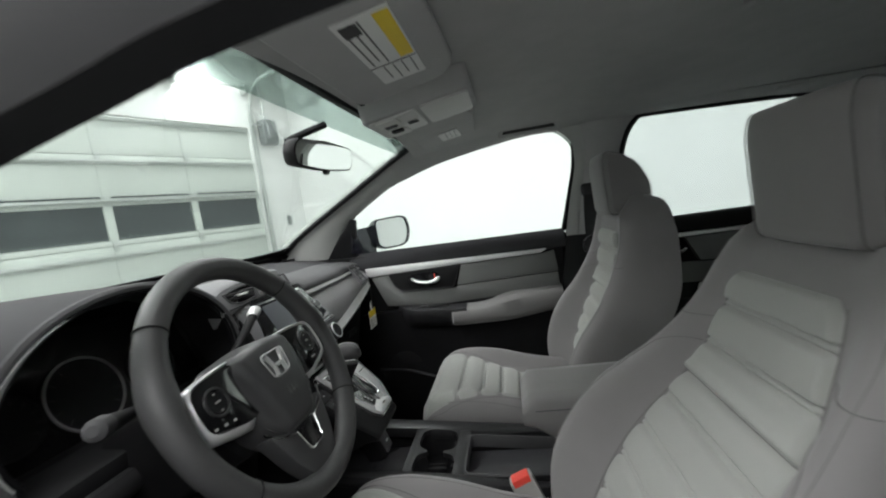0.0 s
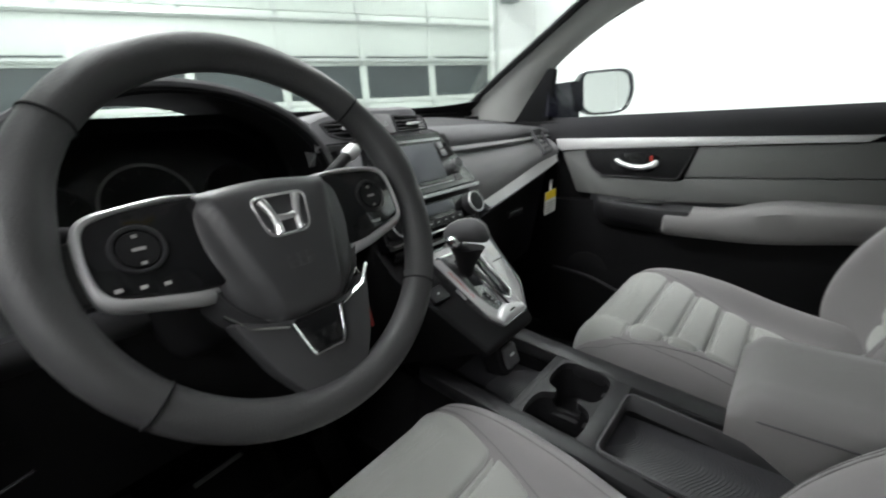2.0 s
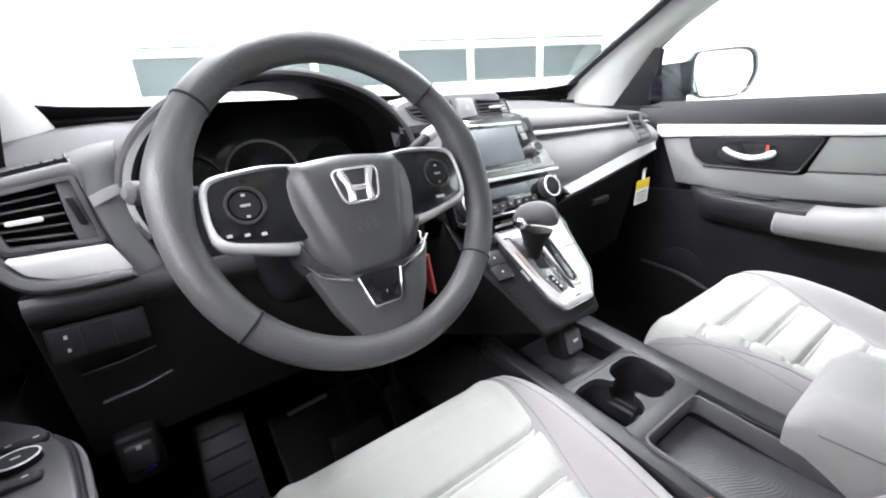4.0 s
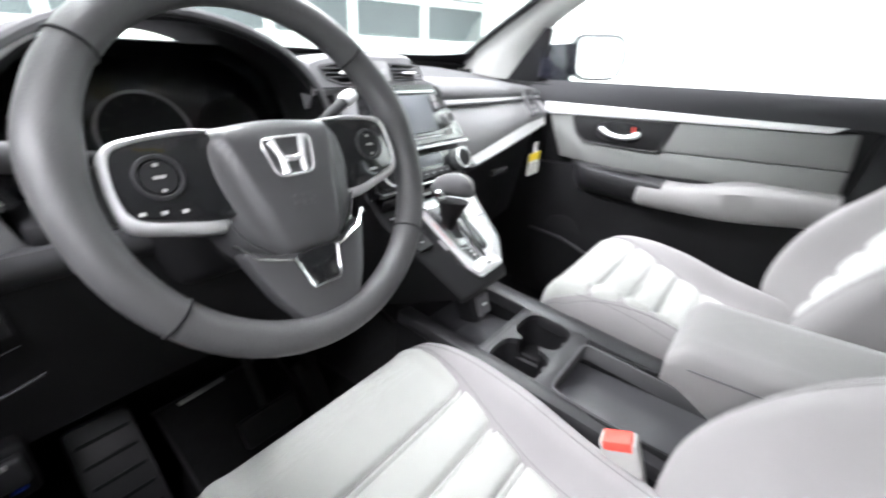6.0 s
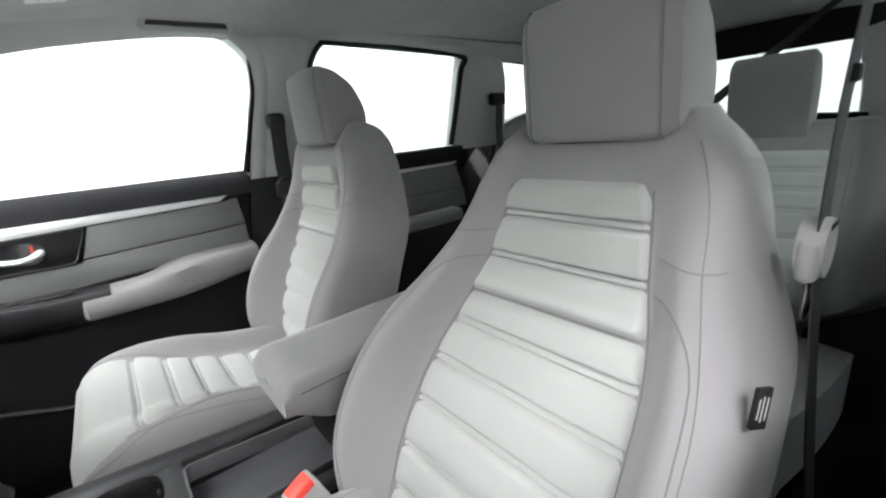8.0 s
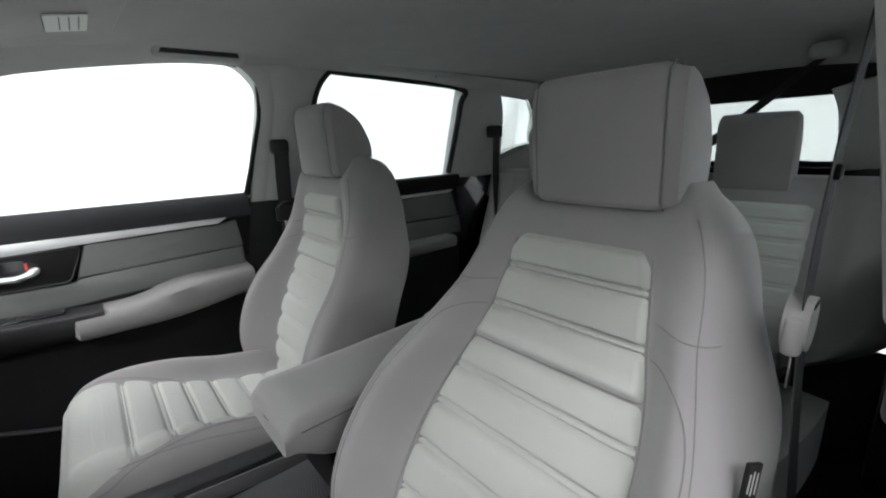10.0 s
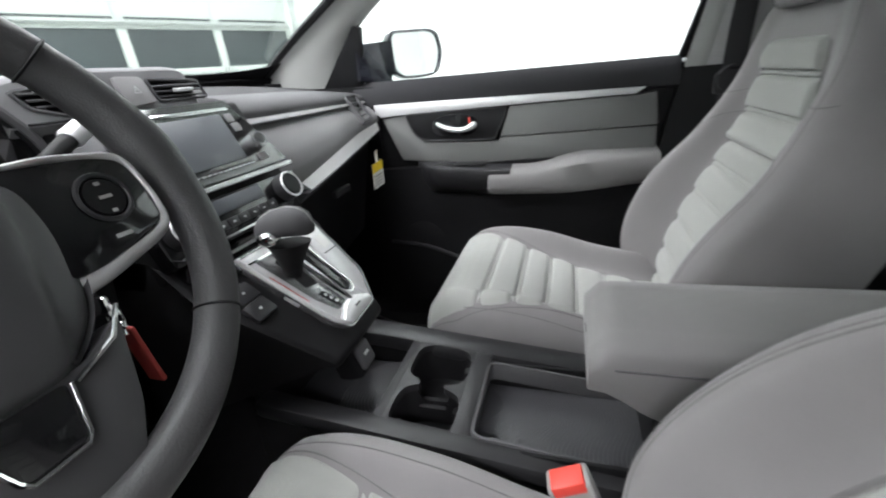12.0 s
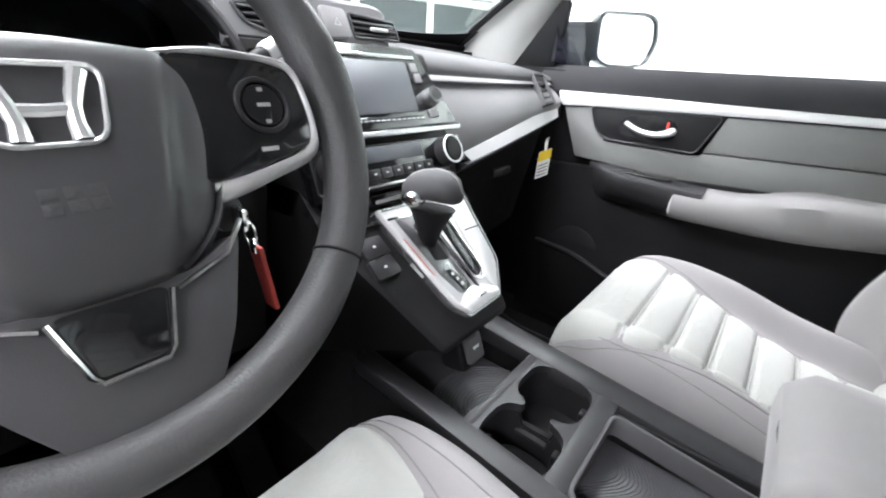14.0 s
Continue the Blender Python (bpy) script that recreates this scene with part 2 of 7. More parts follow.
def rounded(pts, r, n=4):
    """A 2D outline with its corners rounded."""
    out = []
    m = len(pts)
    for i in range(m):
        p, a, b = Vector(pts[i]), Vector(pts[i - 1]), Vector(pts[(i + 1) % m])
        da, db = (a - p), (b - p)
        k = min(r, da.length * 0.45, db.length * 0.45)
        s, e = p + da.normalized() * k, p + db.normalized() * k
        for j in range(n + 1):
            t = j / n
            out.append(tuple((1 - t) ** 2 * s + 2 * t * (1 - t) * p + t * t * e))
    return out


class Frame:
    """A plane in space: a to its right, b up in it, c out of it."""

    def __init__(self, o, x, y):
        self.o, self.x, self.y = Vector(o), Vector(x).normalized(), Vector(y).normalized()
        self.n = self.x.cross(self.y).normalized()

    def __call__(self, a, b, c=0.0):
        return self.o + self.x * a + self.y * b + self.n * c

    def plate(self, pts, c0, c1, r=0.0, seg=2):
        return prism([self(a, b, c0) for a, b in pts], self.n * (c1 - c0), r, seg)

    def rect(self, a0, a1, b0, b1, c0, c1, r=0.001, cr=0.0, seg=2):
        pts = [(a0, b0), (a1, b0), (a1, b1), (a0, b1)]
        return self.plate(rounded(pts, cr) if cr else pts, c0, c1, r, seg)

    def disc(self, a, b, r0, r1, c0, c1, n=28, bev=0.0008):
        rings = []
        for rr, c in ((r0, c0), (r1, c1)):
            rings.append([self(a + rr * math.cos(t), b + rr * math.sin(t), c) for t in (2 * math.pi * k / n for k in range(n))])
        return bevel(loft(rings), bev, 2, 50)

    def rim(self, pts, width, c0, c1, r=0.0):
        """A flat ring following the outline, of the given width inwards."""
        bm = bmesh.new()
        cx, cy = sum(p[0] for p in pts) / len(pts), sum(p[1] for p in pts) / len(pts)
        m = len(pts)
        inner = []
        area = sum(pts[i - 1][0] * pts[i][1] - pts[i][0] * pts[i - 1][1] for i in range(m))
        sg = 1 if area > 0 else -1
        for i in range(m):
            p, a, b = Vector(pts[i]), Vector(pts[i - 1]), Vector(pts[(i + 1) % m])
            d = (b - a).normalized()
            inner.append(p + Vector((-d.y, d.x)) * width * sg)
        rows = [[self(*p, c0) for p in pts], [self(*p, c1) for p in pts], [self(*p, c1) for p in inner], [self(*p, c0) for p in inner]]
        rows = [[bm.verts.new(p) for p in r_] for r_ in rows]
        for a, b in zip(rows, rows[1:] + rows[:1]):
            for i in range(m):
                j = (i + 1) % m
                bm.faces.new((a[i], a[j], b[j], b[i]))
        bmesh.ops.recalc_face_normals(bm, faces=bm.faces)
        return bevel(bm, r, 2, 50)


def sheet(fn, nu, nv, back):
    """A surface fn(u, v) over 0..1 squared, closed by a second skin shifted by back (a vector or a function of u, v)."""
    bm = bmesh.new()
    us, vs = [i / nu for i in range(nu + 1)], [j / nv for j in range(nv + 1)]
    f = [[Vector(fn(u, v)) for v in vs] for u in us]
    A = [[bm.verts.new(p) for p in row] for row in f]
    B = [[bm.verts.new(f[i][j] + Vector(back(us[i], vs[j]) if callable(back) else back)) for j in range(nv + 1)] for i in range(nu + 1)]
    for i in range(nu):
        for j in range(nv):
            bm.faces.new((A[i][j], A[i + 1][j], A[i + 1][j + 1], A[i][j + 1]))
            bm.faces.new((B[i][j], B[i][j + 1], B[i + 1][j + 1], B[i + 1][j]))
    for i in range(nu):
        bm.faces.new((A[i][0], B[i][0], B[i + 1][0], A[i + 1][0]))
        bm.faces.new((A[i][nv], A[i + 1][nv], B[i + 1][nv], B[i][nv]))
    for j in range(nv):
        bm.faces.new((A[0][j], A[0][j + 1], B[0][j + 1], B[0][j]))
        bm.faces.new((A[nu][j], B[nu][j], B[nu][j + 1], A[nu][j + 1]))
    return bm


def along(pts, t):
    """The point at t (0..1) of a polyline."""
    pts = [Vector(p) for p in pts]
    s = t * (len(pts) - 1)
    i = min(int(s), len(pts) - 2)
    f = s - i
    p0, p1, p2, p3 = pts[max(i - 1, 0)], pts[i], pts[i + 1], pts[min(i + 2, len(pts) - 1)]
    return 0.5 * ((2 * p1) + (p2 - p0) * f + (2 * p0 - 5 * p1 + 4 * p2 - p3) * f * f + (3 * p1 - p0 - 3 * p2 + p3) * f**3)


def ribbon(A, B, back, n=16, m=5, bulge=(0, 0, 0)):
    return sheet(lambda u, v: along(A, u).lerp(along(B, u), v) + Vector(bulge) * (4 * v * (1 - v)), n, m, back)


def flip(p, sx):
    return (p[0] * sx, p[1], p[2])


MIDX = 0.012


def mirrored(bm, sx):
    """The piece for the right side (1) or its mirror image for the left (-1) of the car's middle plane."""
    if sx < 0:
        bmesh.ops.scale(bm, vec=(-1, 1, 1), verts=bm.verts)
        bmesh.ops.translate(bm, vec=(2 * MIDX, 0, 0), verts=bm.verts)
    return bm


# ---- garage ----
def slab(u0, u1, w0, w1, z0, z1, r=0.0):
    c = [gp(u, w, z0) for u, w in ((u0, w0), (u1, w0), (u1, w1), (u0, w1))]
    return prism(c, (0, 0, z1 - z0), r)


U0, U1, W1, ZC = -2.9, 6.3, 11.5, 3.95
D0, D1, DT = -0.4, 5.52, 2.88
solid("ground", slab(U0 - 0.3, U1 + 0.3, -0.3, W1 + 0.3, -0.2, 0), M_CONCRETE, "sealed light grey concrete garage floor", "floor", "structure")
solid("ceiling", slab(U0 - 0.3, U1 + 0.3, -0.3, W1 + 0.3, ZC, ZC + 0.2), M_WALL, "white painted garage ceiling with bright lamps", "ceiling", "structure")
wf = slab(U0 - 0.3, D0, -0.3, 0, 0, ZC)
merge(wf, slab(D1, U1 + 0.3, -0.3, 0, 0, ZC))
merge(wf, slab(D0, D1, -0.3, 0, DT, ZC))
solid("wall_north", wf, M_WALL, "white garage wall with a wide door opening", "wall", "structure")
solid("wall_east", slab(U1, U1 + 0.3, 0, W1, 0, ZC), M_WALL, "bright white painted garage side wall", "wall", "structure")
# Unseen wall, set close so that it bounces light into the cabin.
solid("bounce_wall_west", slab(U0 - 0.3, U0, 0, W1, 0, ZC), M_WALL, "white painted garage side wall", "wall", "structure")
solid("wall_south", slab(U0 - 0.3, U1 + 0.3, W1, W1 + 0.3, 0, ZC), M_WALL, "white painted garage back wall", "wall", "structure")

gdoor = thing("garage_door", gp(2.5, -0.06, 0), "white sectional overhead garage door with a row of dark windows", "garage door")
SEAMS = [0.0, 0.42, 0.90, 1.36, 1.88, 2.42, DT]
for k, (a, b) in enumerate(zip(SEAMS, SEAMS[1:])):
    if k != 3:
        part("door_section", slab(D0, D1, -0.10, -0.055, a + 0.003, b - 0.003, 0.006), M_DOORSTEEL, gdoor)
PITCH = (D1 - D0) / 6
win = slab(D0, D1, -0.10, -0.055, 1.363, 1.425, 0.004)
merge(win, slab(D0, D1, -0.10, -0.055, 1.825, 1.877, 0.004))
for i in range(7):
    c = D0 + i * PITCH
    merge(win, slab(max(D0, c - 0.045), min(D1, c + 0.045), -0.098, -0.05, 1.42, 1.83, 0.004))
part("window_section", win, M_DOORSTEEL, gdoor)
for i in range(6):
    c = D0 + i * PITCH
    part("window_pane", slab(c + 0.03, c + PITCH - 0.03, -0.086, -0.076, 1.41, 1.84), M_DARKPANE, gdoor, "dark grey window pane")
# Added dark strips stand in for the panes' tops above the strut.
for i in range(6):
    c = D0 + i * PITCH
    part("pane_strip", slab(c + 0.05, c + PITCH - 0.05, -0.056, -0.050, 1.912, 1.935), M_DARKPANE, gdoor, "dark strip of window pane showing above the strut")
for z in (0.36, 0.84, 1.22, 1.858, 2.31, 2.82):
    st = slab(D0 + 0.02, D1 - 0.02, -0.05, -0.01, z, z + 0.045, 0.004)
    merge(st, slab(D0 + 0.02, D1 - 0.02, -0.05, 0.012, z + 0.016, z + 0.028))
    part("strut", st, M_GALV, gdoor, "galvanised steel stiffening strut")
for i in range(1, 6):
    c = D0 + i * PITCH
    for k, (a, b) in enumerate(zip(SEAMS, SEAMS[1:])):
        if k != 3:
            part("stile", slab(c - 0.035, c + 0.035, -0.055, -0.045, a + 0.02, b - 0.02, 0.002), M_DOORSTEEL, gdoor)
    for z in SEAMS[1:-1]:
        hg = slab(c - 0.03, c + 0.03, -0.046, -0.036, z - 0.06, z + 0.06, 0.003)
        add_tube(hg, [gp(c - 0.035, -0.034, z), gp(c + 0.035, -0.034, z)], 0.011, 8)
        part("hinge", hg, M_GALV, gdoor)
for u in (D0 - 0.05, D1 + 0.05):
    tk = slab(u - 0.03, u + 0.03, 0.002, 0.05, 0, DT + 0.2, 0.004)
    pts = [gp(u, 0.03 + 0.45 * (1 - math.cos(a)), DT + 0.2 + 0.45 * math.sin(a)) for a in np.linspace(0, math.pi / 2, 8)] + [gp(u, 3.4, DT + 0.65)]
    add_tube(tk, pts, 0.028, 6)
    solid("door_track", tk, M_GALV, "galvanised steel door track", "track", "", "garage door tracks")
spring = thing("torsion_spring", gp(3, 0.06, 3.43), "dark coiled torsion spring on a steel shaft over the door", "spring")
part("shaft", tube([gp(-0.3, 0.12, 3.43), gp(5.6, 0.12, 3.43)], 0.014, 8), M_GALV, spring)
co = bmesh.new()
turns = 70
add_tube(co, [gp(1.9 + 2.55 * i / (turns * 8), 0.12 + 0.045 * math.cos(i * math.pi / 4), 3.43 + 0.045 * math.sin(i * math.pi / 4)) for i in range(turns * 8 + 1)], 0.017, 5)
part("coil", co, M_WIRE, spring)
for u in (-0.2, 1.85, 4.5, 5.5):
    part("bracket", slab(u - 0.02, u + 0.02, 0.002, 0.14, 3.36, 3.5, 0.004), M_GALV, spring)
for u in (-0.3, 5.6):
    part("cable_drum", tube([gp(u - 0.04, 0.12, 3.43), gp(u + 0.04, 0.12, 3.43)], 0.07, 16), M_GALV, spring)
opener = thing("door_opener", gp(5.80, 0.002, 2.8), "grey wall-mounted garage door opener box", "door opener")
part("housing", slab(5.67, 5.91, 0.003, 0.16, 2.62, 3.00, 0.02), M_GREYBOX, opener)
part("motor_cover", slab(5.71, 5.87, 0.16, 0.22, 2.7, 2.92, 0.02), M_GREYBOX, opener)
part("drive_shaft", tube([gp(5.53, 0.1, 2.92), gp(5.69, 0.1, 2.92)], 0.02, 10), M_GALV, opener)
solid("conduit", tube([gp(5.80, 0.03, 3.00), gp(5.80, 0.03, 3.94)], 0.015, 8), M_GALV, "thin metal conduit running up the garage wall", "conduit")
solid("wall_switch", slab(5.92, 5.99, 0.002, 0.03, 1.35, 1.5, 0.005), M_GREYBOX, "small grey switch box on the garage wall", "switch")


def ceiling_light(u, w, count, power):
    """A row of fluorescent fixtures along the room, each 1.2 m long."""
    half = 0.62 * count
    for k in range(count):
        c = w - half + 1.24 * (k + 0.5)
        t = thing("ceiling_light", gp(u, c, ZC), "long white fluorescent ceiling light, lit, in rows mostly added as fill", "ceiling light", "garage ceiling lights")
        part("fixture", slab(u - 0.10, u + 0.10, c - 0.615, c + 0.615, ZC - 0.07, ZC - 0.002, 0.01), M_DOORSTEEL, t)
        for s in (-0.05, 0.05):
            part("tube", tube([gp(u + s, c - 0.6, ZC - 0.10), gp(u + s, c + 0.6, ZC - 0.10)], 0.019, 10), M_TUBE, t, "glowing fluorescent tube")
    ld = bpy.data.lights.new("ceiling_lamp", "AREA")
    ld.shape, ld.size, ld.size_y, ld.energy, ld.color = "RECTANGLE", 0.25, 2 * half, power, (0.975, 1.0, 0.985)
    lo = new("ceiling_lamp", ld)
    lo.matrix_world = Matrix.Translation(gp(u, w, ZC - 0.13)) @ Matrix.Rotation(math.atan2(GU.y, GU.x), 4, "Z")


# Only the lamp at u 4.79, w 0.62 is known; other rows are added fill.
for u, w, n, k in ((-2.3, 4.4, 5, 0.35), (-0.9, 7.0, 5, 1.9), (0.9, 1.6, 2, 0.85), (4.79, 0.62, 1, 0.4), (3.75, 5.6, 5, 1.0), (1.5, 5.4, 5, 0.9)):
    ceiling_light(u, w, n, LAMP_POWER * k)

# ---- car shell ----
FLOOR = 0.33
ARCH = [(0.765, 1.262, 1.095), (0.74, 1.150, 1.218), (0.712, 0.95, 1.335), (0.690, 0.70, 1.405), (0.676, 0.45, 1.438), (0.668, 0.315, 1.440), (0.668, 0.268, 1.428), (0.673, 0.243, 1.395)]
WSIDE = [(0.735, 1.46, 1.125), (0.700, 1.30, 1.215), (0.655, 1.10, 1.315), (0.605, 0.90, 1.412), (0.575, 0.785, 1.462)]


def liner_z(x, y):
    return 1.512 - 0.055 * (abs(x) / 0.6) ** 2.5 - 0.05 * step(0.45, 0.95, y) - 0.06 * step(-1.0, -1.9, y)


solid("floor", box((0, 0.1, FLOOR - 0.03), (1.5, 3.4, 0.06), 0.01), M_CARPET, "black carpeted car floor", "car floor", "structure")
tun = loft([[(x * 0.9, y, FLOOR + z) for x, z in ((-0.16, -0.01), (-0.12, 0.12), (0.14, 0.12), (0.18, -0.01))] for y in (-0.3, 1.3)])
solid("floor_tunnel", bevel(tun, 0.02), M_CARPET, "black carpeted centre tunnel of the car floor", "car floor", "structure")
bulk = sheet(lambda u, v: (-0.76 + 1.52 * u, 1.22 + 0.25 * (1 - v) ** 2 + 0.02 * math.sin(9 * u), FLOOR + 0.75 * v), 12, 8, (0, 0.04, 0))
solid("bulkhead", bulk, M_CARPET, "black carpeted front bulkhead of the footwells", "bulkhead", "structure")

liner = sheet(lambda u, v: (-0.585 + 1.17 * u, 0.80 - 2.55 * v, liner_z(-0.585 + 1.17 * u, 0.80 - 2.55 * v)), 24, 40, (0, 0, 0.03))
solid("ceiling", liner, M_LINER, "grey felt headliner of the car roof", "headliner", "structure")
roof = sheet(lambda u, v: ((-0.66 + 1.32 * u), 0.86 - 2.72 * v, 1.585 - 0.075 * abs(2 * u - 1) ** 2.5 - 0.05 * step(0.35, 0.86, 0.86 - 2.72 * v)), 16, 20, (0, 0, -0.02))
solid("roof", roof, M_PAINT, "dark painted steel car roof", "car roof", "structure")

for sx, side in ((1, "right"), (-1, "left")):
    body = thing("car_side", (0.8 * sx, 0, 0.3), "grey trimmed pillars and dark painted side of the car", "car body", kind="structure")
    # windscreen pillar: from the screen's edge to the door window
    WS = [(0.742, 1.49, 1.05)] + WSIDE if sx > 0 else [(0.655, 1.47, 1.05), (0.662, 1.44, 1.125), (0.688, 1.28, 1.215), (0.655, 1.08, 1.315), (0.605, 0.88, 1.412), (0.575, 0.785, 1.462)]
    bm = mirrored(ribbon(WS[:-1], [(0.775, 1.30, 1.02)] + ARCH[:3] + [(0.706, 0.895, 1.354)], (0.05, 0.03, 0.03), 20, 6, (-0.014, -0.012, -0.008)), sx)
    part("windscreen_pillar", bm, M_PILLAR, body, "light grey moulded windscreen pillar trim")
    # roof side rail, above the doors
    A = [(0.604, 0.905, 1.412), (0.588, 0.835, 1.444), (0.578, 0.72, 1.462), (0.58, 0.4, 1.462), (0.58, 0.0, 1.462), (0.58, -0.6, 1.455), (0.575, -1.2, 1.44), (0.56, -1.75, 1.40)]
    B = [(0.706, 0.90, 1.352), (0.692, 0.72, 1.401), (0.676, 0.45, 1.439), (0.668, 0.315, 1.442), (0.664, 0.12, 1.450), (0.655, -0.30, 1.440), (0.648, -0.60, 1.416), (0.645, -1.0, 1.385), (0.63, -1.6, 1.33)]
    part("roof_rail", mirrored(ribbon(A, B, (0.06, 0, 0.04), 26, 5, (-0.004, 0, -0.004)), sx), M_LINER, body, "grey felt covered roof rail")
    # centre pillar, upper in grey and lower in black
    A = [(0.738, 0.292, 1.055), (0.712, 0.268, 1.2), (0.684, 0.246, 1.33), (0.674, 0.246, 1.39), (0.666, 0.285, 1.436), (0.662, 0.33, 1.455)]
    M = [(p[0] - 0.012, p[1] - 0.040, p[2]) for p in A[:4]] + [(0.656, 0.215, 1.440), (0.650, 0.24, 1.462)]
    B = [(0.735, 0.125, 1.055), (0.71, 0.105, 1.2), (0.690, 0.085, 1.32), (0.684, 0.075, 1.36), (0.672, 0.05, 1.42), (0.664, 0.02, 1.452)]
    part("pillar_edge", mirrored(ribbon(A, M, (0.05, 0, 0.0), 18, 4, (-0.006, 0, 0)), sx), M_PILLAR, body, "light grey centre pillar edge trim")
    part("centre_pillar", mirrored(ribbon(M, B, (0.06, 0, 0.0), 18, 10, (-0.022 if sx > 0 else -0.078, 0, 0)), sx), M_LINER if sx > 0 else M_PILLAR, body, "grey centre pillar trim")
    A = [(0.745, 0.33, FLOOR - 0.02), (0.745, 0.335, 0.6), (0.742, 0.33, 0.85), (0.738, 0.292, 1.06)]
    B = [(0.742, 0.02, FLOOR - 0.02), (0.742, 0.03, 0.6), (0.74, 0.06, 0.85), (0.735, 0.11, 1.06)]
    part("pillar_base", mirrored(ribbon(A, B, (0.06, 0, 0.0), 14, 8, (-0.04, 0, 0)), sx), M_BLACK, body, "black lower centre pillar trim")
    # window seals in black round the front opening
    seal = [(p[0] + 0.010, p[1], p[2] + 0.010) for p in ARCH] + [(0.690, 0.245, 1.32), (0.708, 0.262, 1.24), (0.745, 0.300, 1.085)]
    part("window_seal", mirrored(tube([along(seal, i / 50) for i in range(51)], 0.008, 7), sx), M_BLACK, body, "black rubber window seal")
    part("door_window_frame", mirrored(ribbon([(0.752, 0.300, 1.08), (0.716, 0.258, 1.24), (0.688, 0.232, 1.37), (0.676, 0.238, 1.42)], [(0.752, 0.272, 1.08), (0.716, 0.232, 1.24), (0.686, 0.2, 1.38), (0.674, 0.182, 1.44)], (0.03, 0, 0), 8, 2), sx), M_BLACK, body)
    # quarter pillar between the rear door and the rear side window
    A = [(0.742, -0.545, 1.06), (0.71, -0.552, 1.2), (0.67, -0.560, 1.36), (0.655, -0.565, 1.425)]
    B = [(0.735, -0.85, 1.06), (0.70, -0.83, 1.2), (0.662, -0.80, 1.33), (0.645, -0.765, 1.41)]
    part("rear_pillar", mirrored(ribbon(A, B, (0.06, 0, 0), 14, 8, (-0.02, 0, 0)), sx), M_LINER, body, "grey rear pillar trim")
    rs = [(0.746, 0.12, 1.08), (0.716, 0.10, 1.22), (0.686, 0.07, 1.37), (0.676, 0.03, 1.437), (0.670, -0.02, 1.452), (0.666, -0.25, 1.442), (0.660, -0.55, 1.418), (0.672, -0.552, 1.36), (0.716, -0.545, 1.2), (0.746, -0.535, 1.085)]
    part("window_seal", mirrored(tube([along(rs, i / 50) for i in range(51)], 0.012, 7), sx), M_BLACK, body, "black rubber window seal")
    # luggage side trim and tail pillar
    A = [(0.742, -0.82, 0.95), (0.742, -1.2, 0.98), (0.72, -1.6, 1.02)]
    B = [(0.730, -0.82, 1.135), (0.705, -1.02, 1.19), (0.68, -1.6, 1.24)]
    part("luggage_trim", mirrored(ribbon(A, B, (0.05, 0, 0), 10, 4), sx), M_PILLAR, body)
    A = [(0.738, -0.86, FLOOR), (0.738, -1.2, FLOOR), (0.72, -1.7, FLOOR)]
    B = [(0.742, -0.86, 0.955), (0.742, -1.2, 0.985), (0.72, -1.7, 1.03)]
    part("luggage_side", mirrored(ribbon(A, B, (0.05, 0, 0), 10, 4, (-0.03, 0, 0)), sx), M_BLACK, body)
    A = [(0.70, -1.06, 1.12), (0.685, -1.03, 1.22), (0.662, -1.02, 1.31), (0.645, -0.95, 1.395)]
    B = [(0.372, -1.78, 1.02), (0.372, -1.75, 1.15), (0.36, -1.72, 1.27), (0.335, -1.68, 1.355)]
    part("tail_pillar", mirrored(ribbon(A, B, (0.05, -0.03, 0.02), 12, 6, (0.05, -0.03, 0)), sx), M_PILLAR, body, "grey tail pillar trim")
    # outer skin with sill, doors and wings
    skin = sheet(lambda u, v: (0.80 + 0.10 * math.sin(math.pi * min(1, 0.15 + 0.8 * v)) - 0.035 * v, -1.75 + 3.1 * u, 0.22 + 0.85 * v), 24, 10, (-0.03, 0, 0))
    part("outer_skin", mirrored(skin, sx), M_PAINT, body, "dark glossy painted outer door skin")
    A = [(p[0] + 0.055, p[1] + 0.02, p[2] + 0.025) for p in WSIDE]
    B = [(p[0] + 0.055, p[1], p[2] + 0.025) for p in ARCH[:4]] + [(0.735, 0.56, 1.46)]
    part("outer_pillar", mirrored(ribbon(A, B, (-0.012, -0.006, -0.006), 16, 4, (0.01, 0.01, 0.01)), sx), M_PAINT, body)
    A = [(0.655, 0.86, 1.50), (0.655, 0.3, 1.52), (0.655, -0.4, 1.51), (0.655, -1.2, 1.50), (0.655, -1.84, 1.48)]
    B = [(0.745, 0.62, 1.455), (0.735, 0.3, 1.472), (0.728, -0.4, 1.45), (0.71, -1.2, 1.40), (0.68, -1.84, 1.36)]
    part("outer_rail", mirrored(ribbon(A, B, (-0.02, 0, -0.02), 16, 3, (0.008, 0, 0.008)), sx), M_PAINT, body)

    wing = sheet(lambda u, v: ((0.80 + 0.10 * math.sin(math.pi * min(1, 0.15 + 0.8 * v)) - 0.035 * v) * (1 - 0.14 * u * u), 1.35 + 1.12 * u, 0.30 + (0.77 - 0.18 * u) * v), 14, 10, (-0.03, 0, 0))
    for f in [f for f in wing.faces if (f.calc_center_median().y - 1.78) ** 2 + (f.calc_center_median().z - 0.34) ** 2 < 0.135]:
        wing.faces.remove(f)
    part("front_wing", mirrored(wing, sx), M_PAINT, body, "dark glossy painted front wing")
